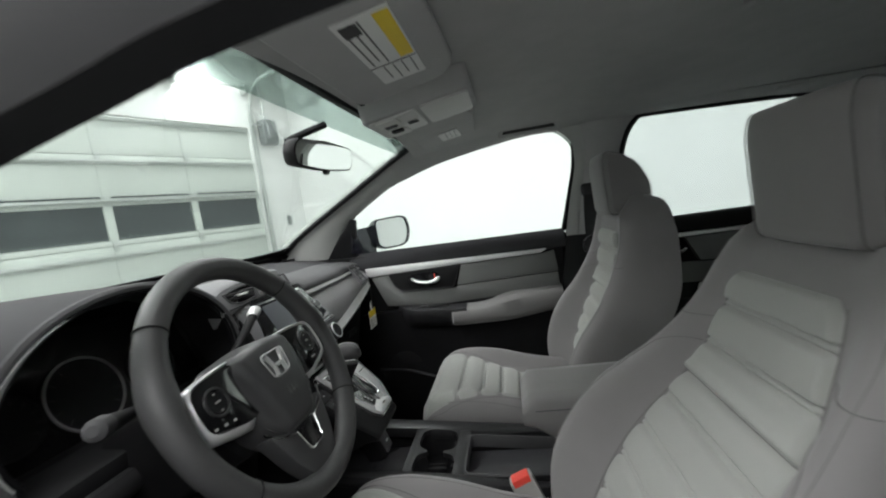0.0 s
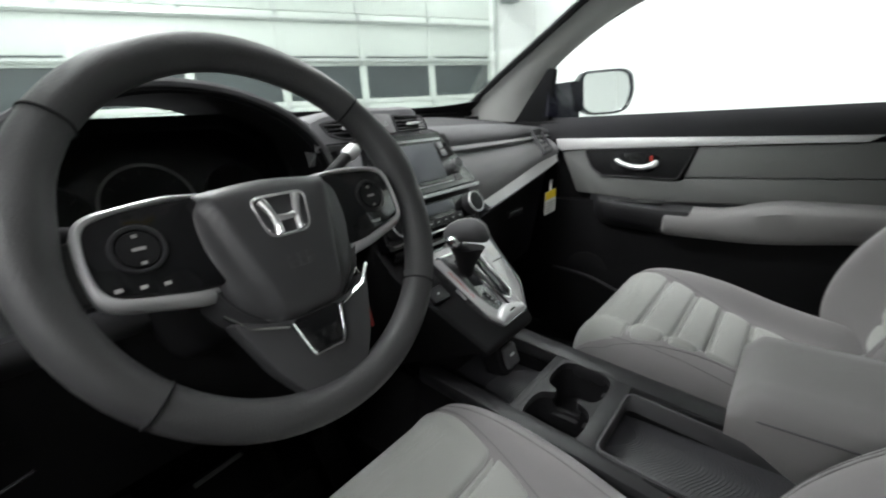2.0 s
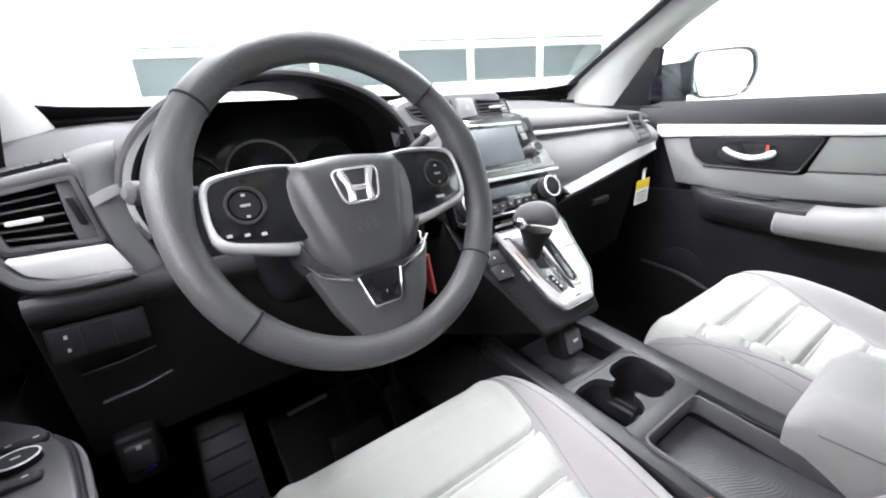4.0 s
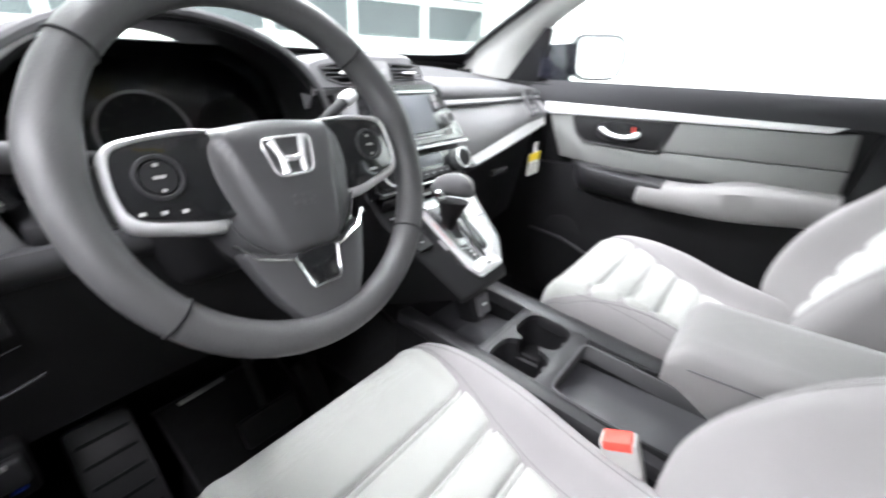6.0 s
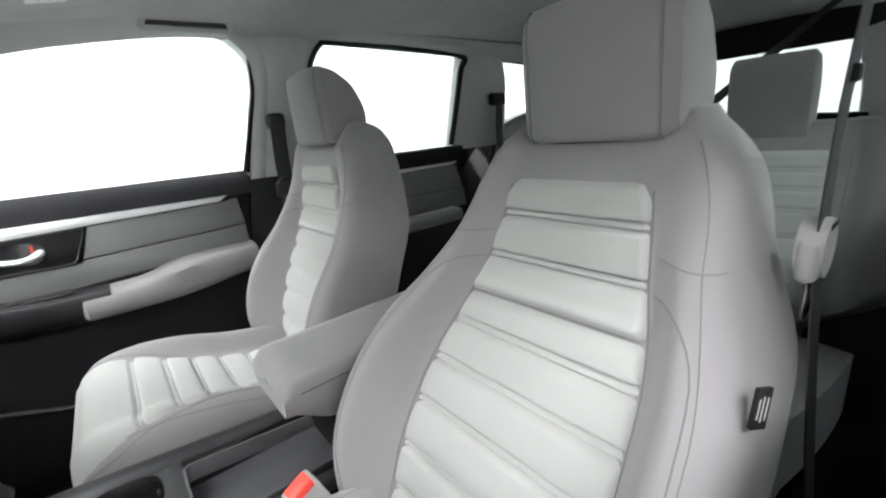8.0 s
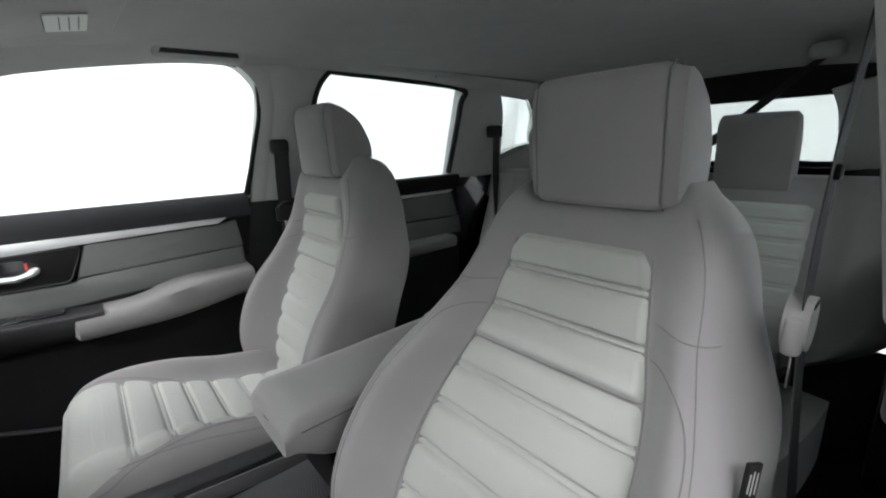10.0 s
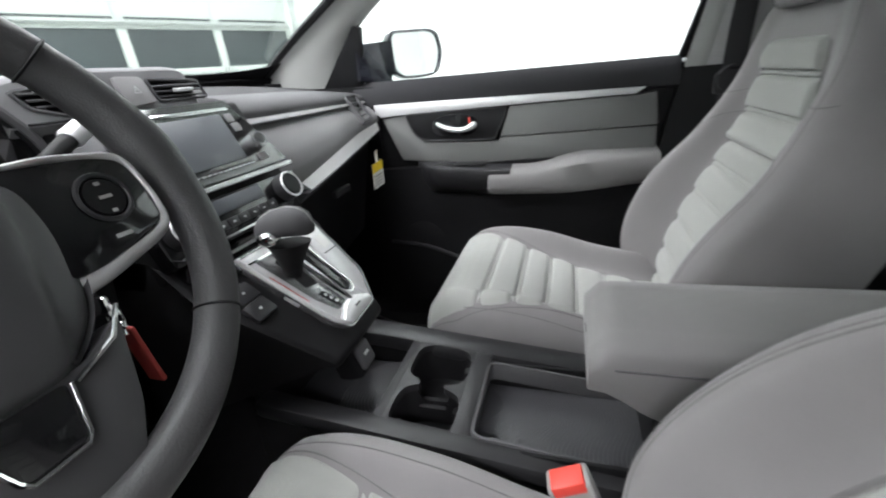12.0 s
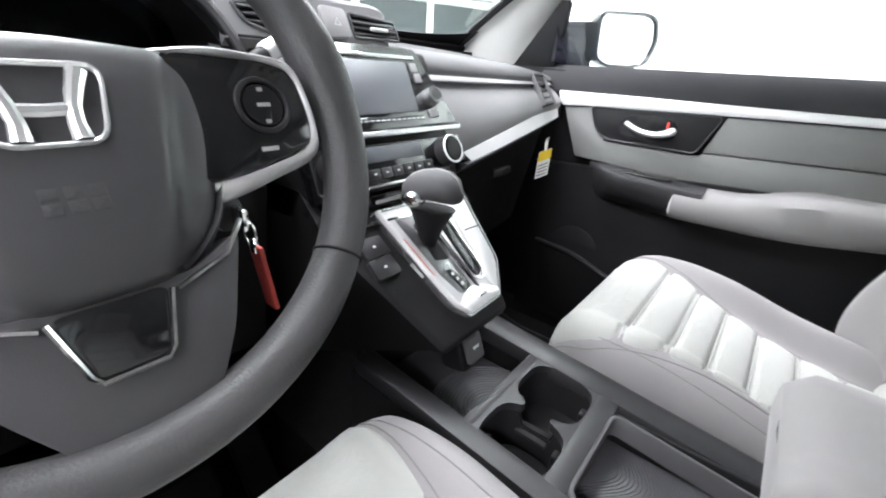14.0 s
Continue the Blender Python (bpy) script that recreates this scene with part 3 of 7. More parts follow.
    tail = ribbon([(0.845, -1.74, 0.24), (0.86, -1.74, 0.8), (0.80, -1.74, 1.08), (0.70, -1.72, 1.42)], [(0.66, -1.90, 0.24), (0.67, -1.90, 0.8), (0.60, -1.86, 1.08), (0.52, -1.80, 1.42)], (0, 0.03, 0), 12, 4)
    part("tail_corner", mirrored(tail, sx), M_PAINT, body)
    kick = ribbon([(0.735, 1.10, FLOOR - 0.02), (0.735, 1.10, 0.7), (0.74, 1.10, 1.08)], [(0.735, 1.50, FLOOR - 0.02), (0.735, 1.50, 0.7), (0.74, 1.50, 1.10)], (0.04, 0, 0), 6, 4)
    part("kick_panel", mirrored(kick, sx), M_BLACK, body, "black footwell side trim")
    part("sill", mirrored(box((0.765, 0.35, FLOOR + 0.0), (0.09, 1.9, 0.10), 0.02, 3), sx), M_BLACK, body, "black door sill trim")
    if sx < 0:
        A = [(0.696, 1.19, 1.02), (0.688, 1.15, 1.08), (0.672, 1.12, 1.142), (0.656, 1.05, 1.20), (0.652, 0.96, 1.265), (0.654, 0.88, 1.33)]
        B = [(0.775, 1.22, 1.02), (0.758, 1.16, 1.12), (0.745, 1.10, 1.20), (0.725, 0.98, 1.31), (0.70, 0.86, 1.37)]
        part("door_frame_edge", mirrored(ribbon(A, B, (0.02, 0, 0), 14, 4, (-0.006, 0, 0)), sx), M_BLACK, body, "black front edge of the driver's door frame")
        low = [(0.722, 1.17, 1.12), (0.716, 0.95, 1.238), (0.706, 0.80, 1.285), (0.704, 0.706, 1.308), (0.704, 0.628, 1.325), (0.704, 0.45, 1.345), (0.704, 0.22, 1.352)]
        upp = [(p[0] - 0.012, p[1] + 0.01, p[2] + 0.085) for p in low]
        part("driver_door_frame", mirrored(ribbon(low, upp, (0.03, 0, 0.005), 24, 4, (0.008, 0, 0)), sx), M_BLACK, body, "black upper frame of the driver's door window")

    # glazing: the driver's window is wound down
    if sx > 0:
        g = ribbon(ARCH[::-1], [(0.757, 0.29, 1.075), (0.758, 0.45, 1.078), (0.76, 0.7, 1.08), (0.762, 0.95, 1.082), (0.764, 1.18, 1.084), (0.765, 1.2, 1.085), (0.765, 1.21, 1.086)], (0.004, 0, 0), 18, 6)
        ob = tagged(part("window_1", g, M_GLASS), "clear passenger door window glass", "window", kind="structure")
        ob.visible_shadow = False
    g = ribbon([(0.669, 0.06, 1.44), (0.662, -0.25, 1.445), (0.655, -0.56, 1.425)], [(0.744, 0.13, 1.07), (0.744, -0.3, 1.072), (0.744, -0.54, 1.075)], (0.004, 0, 0), 8, 6)
    ob = tagged(part("window_2" if sx > 0 else "window_3", mirrored(g, sx), M_TINT), "tinted rear door window glass", "window", kind="structure")
    g = ribbon([(0.648, -0.76, 1.405), (0.645, -0.93, 1.395), (0.66, -1.03, 1.31)], [(0.728, -0.84, 1.12), (0.715, -0.95, 1.15), (0.69, -1.04, 1.19)], (0.004, 0, 0), 8, 6)
    ob = tagged(part("window_4" if sx > 0 else "window_5", mirrored(g, sx), M_TINT), "tinted rear quarter window glass", "window", kind="structure")

# windscreen, with its black border and green top band
def screen_pt(u, v):
    e = along(WSIDE, 1 - v)
    x = e.x * (2 * u - 1)
    return Vector((x, e.y + 0.10 * (1 - (2 * u - 1) ** 2) * (0.4 + 0.6 * v), e.z + 0.028 * (1 - (2 * u - 1) ** 2) * (1 - 0.6 * v)))


ws = sheet(lambda u, v: screen_pt(u, 0.16 + 0.84 * v), 16, 12, (0, 0.003, 0.003))
ob = tagged(part("windscreen", ws, M_GLASS), "clear raked car windscreen", "windscreen", kind="structure")
ob.visible_shadow = False
ob = tagged(part("windscreen_band", sheet(lambda u, v: screen_pt(u, 0.16 * v), 16, 3, (0, 0.003, 0.003)), M_SHADE), "green tinted top band of the windscreen", "windscreen", kind="structure")
ob.visible_shadow = False
fr = tube([screen_pt(i / 30, 0.99) + Vector((0, -0.01, 0)) for i in range(31)], 0.022, 6, flat=0.5)
for k in (0.012, 0.988):
    add_tube(fr, [screen_pt(k, i / 20) for i in range(21)], 0.010, 6)
add_tube(fr, [screen_pt(i / 30, 0.0) for i in range(31)], 0.014, 6)
for v0, v1 in ((0.925, 1.0),):
    merge(fr, sheet(lambda u, v: screen_pt(u, v1 - (v1 - v0) * v * (1 + 0.9 * abs(2 * u - 1) ** 6)) + Vector((0, -0.006, -0.003)), 30, 3, (0, 0.003, 0.002)))
merge(fr, sheet(lambda u, v: screen_pt(u, 1.0) + Vector((0, 0.004 - 0.01 * v, 0.01 - 0.10 * v)), 30, 3, (0, 0.01, 0)))
solid("windscreen_border", fr, M_BLACK, "black ceramic border round the windscreen", "windscreen border", "structure")
cowl = sheet(lambda u, v: (-0.74 + 1.48 * u, 1.40 + 0.22 * v + 0.10 * (1 - (2 * u - 1) ** 2), 1.115 - 0.05 * v), 14, 4, (0, 0, -0.02))
solid("cowl", cowl, M_BLACK, "black plastic cowl below the windscreen", "cowl", "structure")
hood = sheet(lambda u, v: ((-0.80 + 1.6 * u) * (1 - 0.12 * v), 1.60 + 0.85 * v + 0.08 * (1 - (2 * u - 1) ** 2), 1.06 - 0.10 * abs(2 * u - 1) ** 3 - 0.16 * v * v), 16, 10, (0, 0, -0.03))
solid("hood", hood, M_PAINT, "dark painted car hood", "hood", "structure")
nose = sheet(lambda u, v: ((-0.80 + 1.6 * u) * 0.9, 2.45 + 0.1 * math.sin(math.pi * v) + 0.05 * (1 - (2 * u - 1) ** 2), 0.24 + 0.62 * v), 12, 6, (0, -0.03, 0))
solid("front_end", nose, M_PAINT, "dark painted car front end", "car body", "structure")

for sx in (1, -1):
    for y in (1.78, -1.02):
        wl = thing("road_wheel", (0.80 * sx, y, 0.0), "black tyre on a silver alloy rim standing on the garage floor", "wheel", "road wheels")
        ring = [[(x, y + r * math.cos(t), 0.345 + r * math.sin(t)) for t in np.linspace(0, 2 * math.pi, 40, endpoint=False)] for x, r in ((0.66, 0.30), (0.665, 0.335), (0.70, 0.345), (0.82, 0.345), (0.855, 0.335), (0.865, 0.29), (0.86, 0.225), (0.80, 0.222))]
        part("tyre", mirrored(loft(ring), sx), M_BLACK, wl, "black rubber tyre", 40)
        rimb = loft([[(x, y + r * math.cos(t), 0.345 + r * math.sin(t)) for t in np.linspace(0, 2 * math.pi, 40, endpoint=False)] for x, r in ((0.80, 0.222), (0.862, 0.222), (0.866, 0.208), (0.84, 0.20))])
        part("rim", mirrored(rimb, sx), M_SATIN, wl, "silver alloy rim")
        for k in range(5):
            t = radians(90 + 72 * k)
            sp = tube([(0.862, y + 0.03 * math.cos(t), 0.345 + 0.03 * math.sin(t)), (0.856, y + 0.205 * math.cos(t), 0.345 + 0.205 * math.sin(t))], [0.030, 0.020], 8)
            part("spoke", mirrored(sp, sx), M_SATIN, wl)

# tail: hatch with its window
hatch = thing("tailgate", (0, -1.8, 0.4), "tailgate with a wide clear rear window", "tailgate", kind="structure")
lower = sheet(lambda u, v: (-0.68 + 1.36 * u, -1.80 + 0.04 * v, FLOOR + (1.035 - FLOOR) * v), 8, 4, (0, -0.05, 0))
part("lower_panel", lower, M_BLACK, hatch)
part("outer_panel", sheet(lambda u, v: (-0.67 + 1.34 * u, -1.905 + 0.05 * v, 0.26 + 0.80 * v), 8, 6, (0, 0.03, 0)), M_PAINT, hatch, "dark painted outer tailgate panel")
part("header", sheet(lambda u, v: (-0.60 + 1.20 * u, -1.69 - 0.02 * v, 1.475 - 0.140 * v), 8, 3, (0, -0.05, 0.01)), M_BLACK, hatch)
gl = sheet(lambda u, v: (-0.42 + 0.84 * u, -1.70 - 0.06 * v, 1.34 - 0.315 * v), 6, 4, (0, -0.004, 0))
part("rear_window", gl, M_TINT, hatch)
wp = tube([(0.0, -1.73, 1.05), (-0.2, -1.735, 1.065), (-0.40, -1.735, 1.05)], 0.008, 6)
part("wiper", wp, M_BLACK, hatch)

# ---- doors ----
def door_x(z):
    return DOORX(z)


DOORX = curve_fn((0.33, 0.72), (0.60, 0.735), (0.76, 0.735), (0.84, 0.728), (0.90, 0.728), (0.98, 0.738), (1.02, 0.742), (1.09, 0.748))


def panel_yz(pts, thick, proud, r, sx, seg=2):
    """A door piece from its outline in y and z, lying on the door's inner face."""
    bm = prism([(0, y, z) for y, z in pts], (1, 0, 0))
    for v in bm.verts:
        inner = v.co.x < 0.5
        v.co.x = door_x(v.co.z) - proud + (0 if inner else thick)
    bmesh.ops.recalc_face_normals(bm, faces=bm.faces)
    if r:
        bevel(bm, r, seg, 40)
    return mirrored(bm, sx)


def front_door(sx):
    shift = 0.0 if sx > 0 else -0.012
    side = "passenger" if sx > 0 else "driver"
    d = thing("front_door", (0.76 * sx, 0.7, 0.36), f"grey and black trimmed inner {side} door, closed, with a silver strip", "car door", "front doors")
    core = prism([(0.752, y, z) for y, z in ((1.16, 0.36), (0.34, 0.36), (0.335, 0.85), (0.296, 1.075), (1.19, 1.09))], (0.035, 0, 0))
    part("core", mirrored(core, sx), M_BLACK, d)
    # lower black panel with a map pocket
    low = sheet(lambda u, v: (door_x(0.37 + 0.5 * v) - 0.012 - 0.01 * math.sin(math.pi * v), 0.345 + 0.80 * u, 0.37 + (0.50 - 0.03 * u) * v), 14, 8, (0.03, 0, 0))
    part("lower_panel", mirrored(low, sx), M_BLACK, d)
    pk = sheet(lambda u, v: (0.715 - 0.055 * math.sin(math.pi * min(1, 0.1 + u * 0.9)) * (0.4 + 0.6 * v) , 0.42 + 0.68 * u, 0.40 + (0.165 + 0.04 * step(0.55, 0.85, u)) * v), 16, 6, (0.012, 0, 0))
    part("map_pocket", mirrored(pk, sx), M_BLACK, d, "black moulded map pocket")
    lip = [(0.715 - 0.055 * math.sin(math.pi * min(1, 0.1 + u * 0.9)), 0.42 + 0.68 * u, 0.567 + 0.04 * step(0.55, 0.85, u)) for u in np.linspace(0, 1, 24)]
    part("pocket_lip", mirrored(tube(lip, 0.006, 8), sx), M_GRAPHITE, d, "rounded dark pocket lip")
    # black belt sill
    prof = [(0.005, 1.018), (-0.008, 1.024), (-0.012, 1.045), (-0.004, 1.075), (0.012, 1.09), (0.035, 1.09), (0.035, 1.018)]
    rings = [[(0.744 + a, y, z + 0.006 * (y - 0.7)) for a, z in prof] for y in np.linspace(0.298, 1.165, 12)]
    part("belt_sill", mirrored(loft(rings), sx), M_SILL, d, "dark grey soft belt sill")
    # silver strip
    top = [(1.105, 1.030), (0.9, 1.0285), (0.7, 1.0265), (0.5, 1.0245), (0.37, 1.0235)]
    bot = [(0.395, 1.0085), (0.5, 1.0075), (0.7, 1.004), (0.9, 1.000), (1.03, 0.997), (1.085, 0.994), (1.10, 1.005)]
    part("trim_strip", panel_yz(top + bot, 0.02, 0.012, 0.003, sx), M_SILVER, d, "satin silver trim strip")
    # light grey upper insert, behind the handle
    part("insert", panel_yz([(0.708, 1.0015), (0.395, 1.006), (0.345, 1.012), (0.338, 0.932), (0.735, 0.922)], 0.02, 0.006, 0.005, sx), M_VINYL, d, "light grey padded vinyl insert")
    # light grey panel running round the handle bezel
    part("front_insert", panel_yz([(1.085, 0.990), (1.0, 0.998), (1.008, 0.985), (0.958, 0.918), (0.74, 0.912), (0.735, 0.92), (0.34, 0.930), (0.338, 0.84), (0.72, 0.845), (0.95, 0.862), (1.03, 0.868)], 0.02, 0.004, 0.004, sx), M_VINYL, d, "light grey vinyl middle panel")
    # handle bezel and its bowl
    out = [(1.008, 0.997), (0.712, 1.000), (0.748, 0.918), (0.955, 0.923), (0.985, 0.945)]
    part("handle_bezel", panel_yz(out, 0.02, 0.010, 0.004, sx), M_BLACK, d, "black door handle bezel")
    part("bezel_rim", mirrored(tube([(door_x(z) - 0.0115, y, z) for y, z in rounded(out, 0.012, 3)], 0.0022, 6, True), sx), M_GRAPHITE, d, "raised dark bezel rim")
    bowl = [(0.862 + 0.066 * math.copysign(abs(math.cos(t)) ** 0.75, math.cos(t)), 0.960 + 0.029 * math.copysign(abs(math.sin(t)) ** 0.75, math.sin(t))) for t in np.linspace(0, 2 * math.pi, 32, endpoint=False)]
    part("handle_bowl", panel_yz(bowl, 0.006, 0.0122, 0.0, sx), M_GLOSS, d, "dark handle bowl")
    h = [(door_x(0.955) - 0.012, 0.912, 0.968), (door_x(0.955) - 0.018, 0.896, 0.959), (door_x(0.95) - 0.023, 0.868, 0.951), (door_x(0.95) - 0.024, 0.838, 0.949), (door_x(0.95) - 0.021, 0.813, 0.955), (door_x(0.95) - 0.015, 0.800, 0.964)]
    hp = [along(h, i / 20) for i in range(21)]
    hb = tube(hp, [0.0055 + 0.003 * math.sin(math.pi * min(1, 0.15 + 0.6 * i / 20)) + 0.004 * step(0.6, 0.9, i / 20) - 0.004 * step(0.9, 1.0, i / 20) for i in range(21)], 12, flat=0.85)
    part("handle", mirrored(hb, sx), M_EMBLEM, d, "chrome inner door handle")
    part("lock_tab", mirrored(box((door_x(0.97) - 0.014, 0.818, 0.972), (0.005, 0.005, 0.016), 0.002), sx), M_RED, d, "small red lock tab")
    # padded armrest and black switch pocket
    rings = []
    for y in np.linspace(0.335, 0.785, 16):
        k = step(0.787, 0.762, y)
        dpt = 0.035 + 0.075 * k * (1 - 0.3 * step(0.5, 0.33, y))
        zb, zt = 0.775 + 0.022 * step(0.60, 0.33, y) + 0.012 * (1 - k), 0.846 - 0.02 * (1 - k) + 0.028 * step(0.66, 0.50, y)
        c = 0.745
        rings.append([(c, y, zb), (c - dpt * 0.7, y, zb), (c - dpt * 0.93, y, zb + 0.012), (c - dpt, y, zb + 0.030), (c - dpt * 0.96, y, zt - 0.014), (c - dpt * 0.8, y, zt - 0.002), (c - dpt * 0.5, y, zt + 0.001), (c, y, zt + 0.004)])
    part("armrest_pad", mirrored(loft(rings), sx), M_ARMREST, d, "light grey cloth armrest pad", 50)
    rings = []
    for y in np.linspace(0.70, 0.985, 16):
        dpt = 0.015 + (0.062 if sx < 0 else 0.086) * step(0.995, 0.90, y) + (0.020 * step(0.90, 0.74, y) if sx < 0 else 0)
        zt = 0.846 + 0.012 * step(0.70, 0.95, y)
        rings.append([(0.745, y, zt - 0.085), (0.745 - dpt * 0.55, y, zt - 0.078), (0.745 - dpt * 0.90, y, zt - 0.045), (0.745 - dpt, y, zt - 0.010), (0.745 - dpt * 0.97, y, zt - 0.001), (0.745 - dpt * 0.88, y, zt + 0.002), (0.745, y, zt + 0.004)])
    part("switch_pocket", mirrored(loft(rings), sx), M_GRAPHITE, d, "black moulded pull pocket", 40)
    if sx > 0:
        part("switch_plate", mirrored(box((0.690, 0.845, 0.8575), (0.046, 0.15, 0.005), 0.002), sx), M_GLOSS, d, "gloss black switch plate")
        part("window_switch", mirrored(box((0.686, 0.870, 0.861), (0.016, 0.028, 0.006), 0.002), sx), M_GRAPHITE, d)
    else:
        pod = rounded([(0.748, 0.962), (0.712, 0.950), (0.684, 0.925), (0.659, 0.890), (0.646, 0.82), (0.638, 0.75), (0.635, 0.62), (0.748, 0.62)], 0.02, 4)
        part("switch_pod", mirrored(prism([(x, y, 0.79) for x, y in pod], (0, 0, 0.067), 0.010, 3), sx), M_GRAPHITE, d, "dark grey rounded switch pod")
        rim = [along([(0.714, 0.952, 0), (0.684, 0.926, 0), (0.660, 0.890, 0), (0.647, 0.82, 0), (0.639, 0.75, 0), (0.636, 0.63, 0)], k / 24) for k in range(25)]
        part("pod_groove", mirrored(tube([(p.x, p.y, 0.848) for p in rim], 0.0032, 6), sx), M_BLACK, d)
        part("pod_edge", mirrored(tube([(p.x - 0.003, p.y + 0.001, 0.840) for p in rim], 0.0042, 8), sx), M_DASH, d, "raised grey pod edge")
        for y in (0.792, 0.758):
            for x in (0.678, 0.702):
                sw = part("window_switch", mirrored(box((x, y, 0.858), (0.021, 0.029, 0.008), 0.003, 3), sx), M_BLACK, d)
                part("mark", mirrored(box((x, y + 0.004, 0.8622), (0.007, 0.0016, 0.0006), 0), sx), M_BUCKLE, sw)
        part("switch_well", mirrored(box((0.690, 0.775, 0.8565), (0.052, 0.072, 0.003), 0.001), sx), M_GLOSS, d)
        kn = part("mirror_knob", mirrored(bevel(loft([[(0.689 + r * math.cos(t), 0.876 + r * 0.75 * math.sin(t), z) for t in np.linspace(0, 2 * math.pi, 20, endpoint=False)] for r, z in ((0.0165, 0.855), (0.0150, 0.864))]), 0.0015), sx), M_BLACK, d, "round mirror control")
        part("knob_ring", mirrored(tube([(0.689 + 0.0155 * math.cos(t), 0.876 + 0.0115 * math.sin(t), 0.8635) for t in np.linspace(0, 2 * math.pi, 18, endpoint=False)], 0.0009, 5, True), sx), M_SATIN, kn)
        part("mark", mirrored(box((0.689, 0.876, 0.8643), (0.006, 0.002, 0.0006), 0), sx), M_BUCKLE, kn)
        for y, w in ((0.902, 0.034), (0.848, 0.038)):
            b2 = part("lock_switch", mirrored(box((0.689, y, 0.858), (w, 0.012, 0.008), 0.003, 3), sx), M_BLACK, d)
            for x in (0.680, 0.698):
                part("mark", mirrored(box((x, y, 0.8622), (0.004, 0.0016, 0.0006), 0), sx), M_BUCKLE, b2)
    # black sail panel ahead of the window
    sail = prism([(0.748, 1.272, 1.080), (0.748, 1.137, 1.080), (0.722, 1.108, 1.236), (0.718, 1.128, 1.240)], (0.022, 0, 0), 0.003)
    part("sail_panel", mirrored(sail, sx), M_BLACK, d, "dark grey triangular sail panel")
    part("speaker_grille", mirrored(prism([(0.714, 0.985 + 0.075 * math.cos(t), 0.60 + 0.075 * math.sin(t)) for t in np.linspace(0, 2 * math.pi, 28, endpoint=False)], (0.010, 0, 0), 0.002), sx), M_BLACK, d, "round black speaker grille")
    for ob in d.children_recursive:
        if ob.parent == d:
            ob.location.x += shift
    return d


def rear_door(sx):
    d = thing("rear_door", (0.76 * sx, -0.3, 0.4), "grey and black trimmed inner rear door", "car door", "rear doors")
    part("core", mirrored(box((0.765, -0.25, 0.72), (0.03, 0.68, 0.70), 0.01), sx), M_BLACK, d)
    part("belt_sill", mirrored(box((0.745, -0.25, 1.05), (0.04, 0.68, 0.06), 0.012, 3), sx), M_BLACK, d, "black belt sill")
    part("trim_strip", panel_yz([(-0.03, 1.016), (-0.55, 1.012), (-0.52, 1.003), (-0.03, 1.001)], 0.02, 0.012, 0.002, sx), M_SILVER, d, "satin silver trim strip")
    part("insert", panel_yz([(-0.12, 0.998), (-0.54, 1.0), (-0.56, 0.90), (-0.16, 0.91)], 0.02, 0.008, 0.004, sx), M_VINYL, d, "light grey vinyl insert")
    part("handle_bezel", panel_yz([(-0.02, 0.998), (-0.115, 0.998), (-0.15, 0.915), (-0.02, 0.92)], 0.02, 0.010, 0.003, sx), M_BLACK, d, "black handle bezel")
    part("handle", mirrored(tube([(0.722, -0.055, 0.96), (0.712, -0.08, 0.953), (0.712, -0.10, 0.95), (0.722, -0.115, 0.957)], 0.006, 8), sx), M_CHROME, d, "chrome inner door handle")
    part("middle_panel", panel_yz([(-0.02, 0.91), (-0.57, 0.895), (-0.58, 0.82), (-0.02, 0.835)], 0.02, 0.006, 0.004, sx), M_VINYL, d)
    part("armrest_pad", mirrored(box((0.71, -0.33, 0.80), (0.09, 0.36, 0.055), 0.02, 3), sx), M_ARMREST, d, "light grey cloth armrest pad")
    part("lower_panel", mirrored(box((0.745, -0.30, 0.58), (0.03, 0.54, 0.38), 0.012), sx), M_BLACK, d)
    return d


for s in (1, -1):
    front_door(s)
    rear_door(s)

# ---- seats ----
SX = -0.345
HW = curve_fn((0.56, 0.212), (0.66, 0.240), (0.76, 0.247), (0.84, 0.245), (0.90, 0.237), (0.95, 0.216), (1.0, 0.195), (1.04, 0.186), (1.08, 0.175), (1.11, 0.162), (1.135, 0.146), (1.16, 0.122))
YC = curve_fn((0.56, 0.445), (0.66, 0.415), (0.716, 0.393), (0.776, 0.358), (0.83, 0.321), (0.875, 0.286), (0.918, 0.254), (0.972, 0.225), (1.03, 0.200), (1.08, 0.184), (1.13, 0.165), (1.16, 0.150))
PR = curve_fn((0.56, 0.035), (0.68, 0.070), (0.80, 0.090), (0.88, 0.082), (0.94, 0.050), (1.0, 0.026), (1.05, 0.012), (1.12, 0.004), (1.16, 0.0))
TH = curve_fn((0.56, 0.155), (0.8, 0.150), (0.95, 0.152), (1.05, 0.142), (1.12, 0.120), (1.16, 0.08))
PW = curve_fn((0.60, 0.150), (0.72, 0.153), (0.83, 0.150), (0.875, 0.144), (0.918, 0.133), (0.972, 0.1185), (1.03, 0.1075), (1.08, 0.100))


def back_y(x, z):
    hw = HW(z)
    a = abs(x) / hw
    y = YC(z) + 1.15 * PR(z) * step(0.56, 0.84, a)
    if a > 0.86:
        q = min((a - 0.86) / 0.14, 1)
        y -= min(0.045, TH(z) * 0.4) * (1 - math.sqrt(max(0, 1 - q * q)))
    return y


def top_notch(x, z):
    """The backrest's top edge dips in the middle, where the headrest sits, between two raised shoulders."""
    k = step(1.06, 1.15, z)
    return z - k * (0.014 * step(0.125, 0.075, abs(x)) + 0.012 * step(0.125, 0.17, abs(x)))


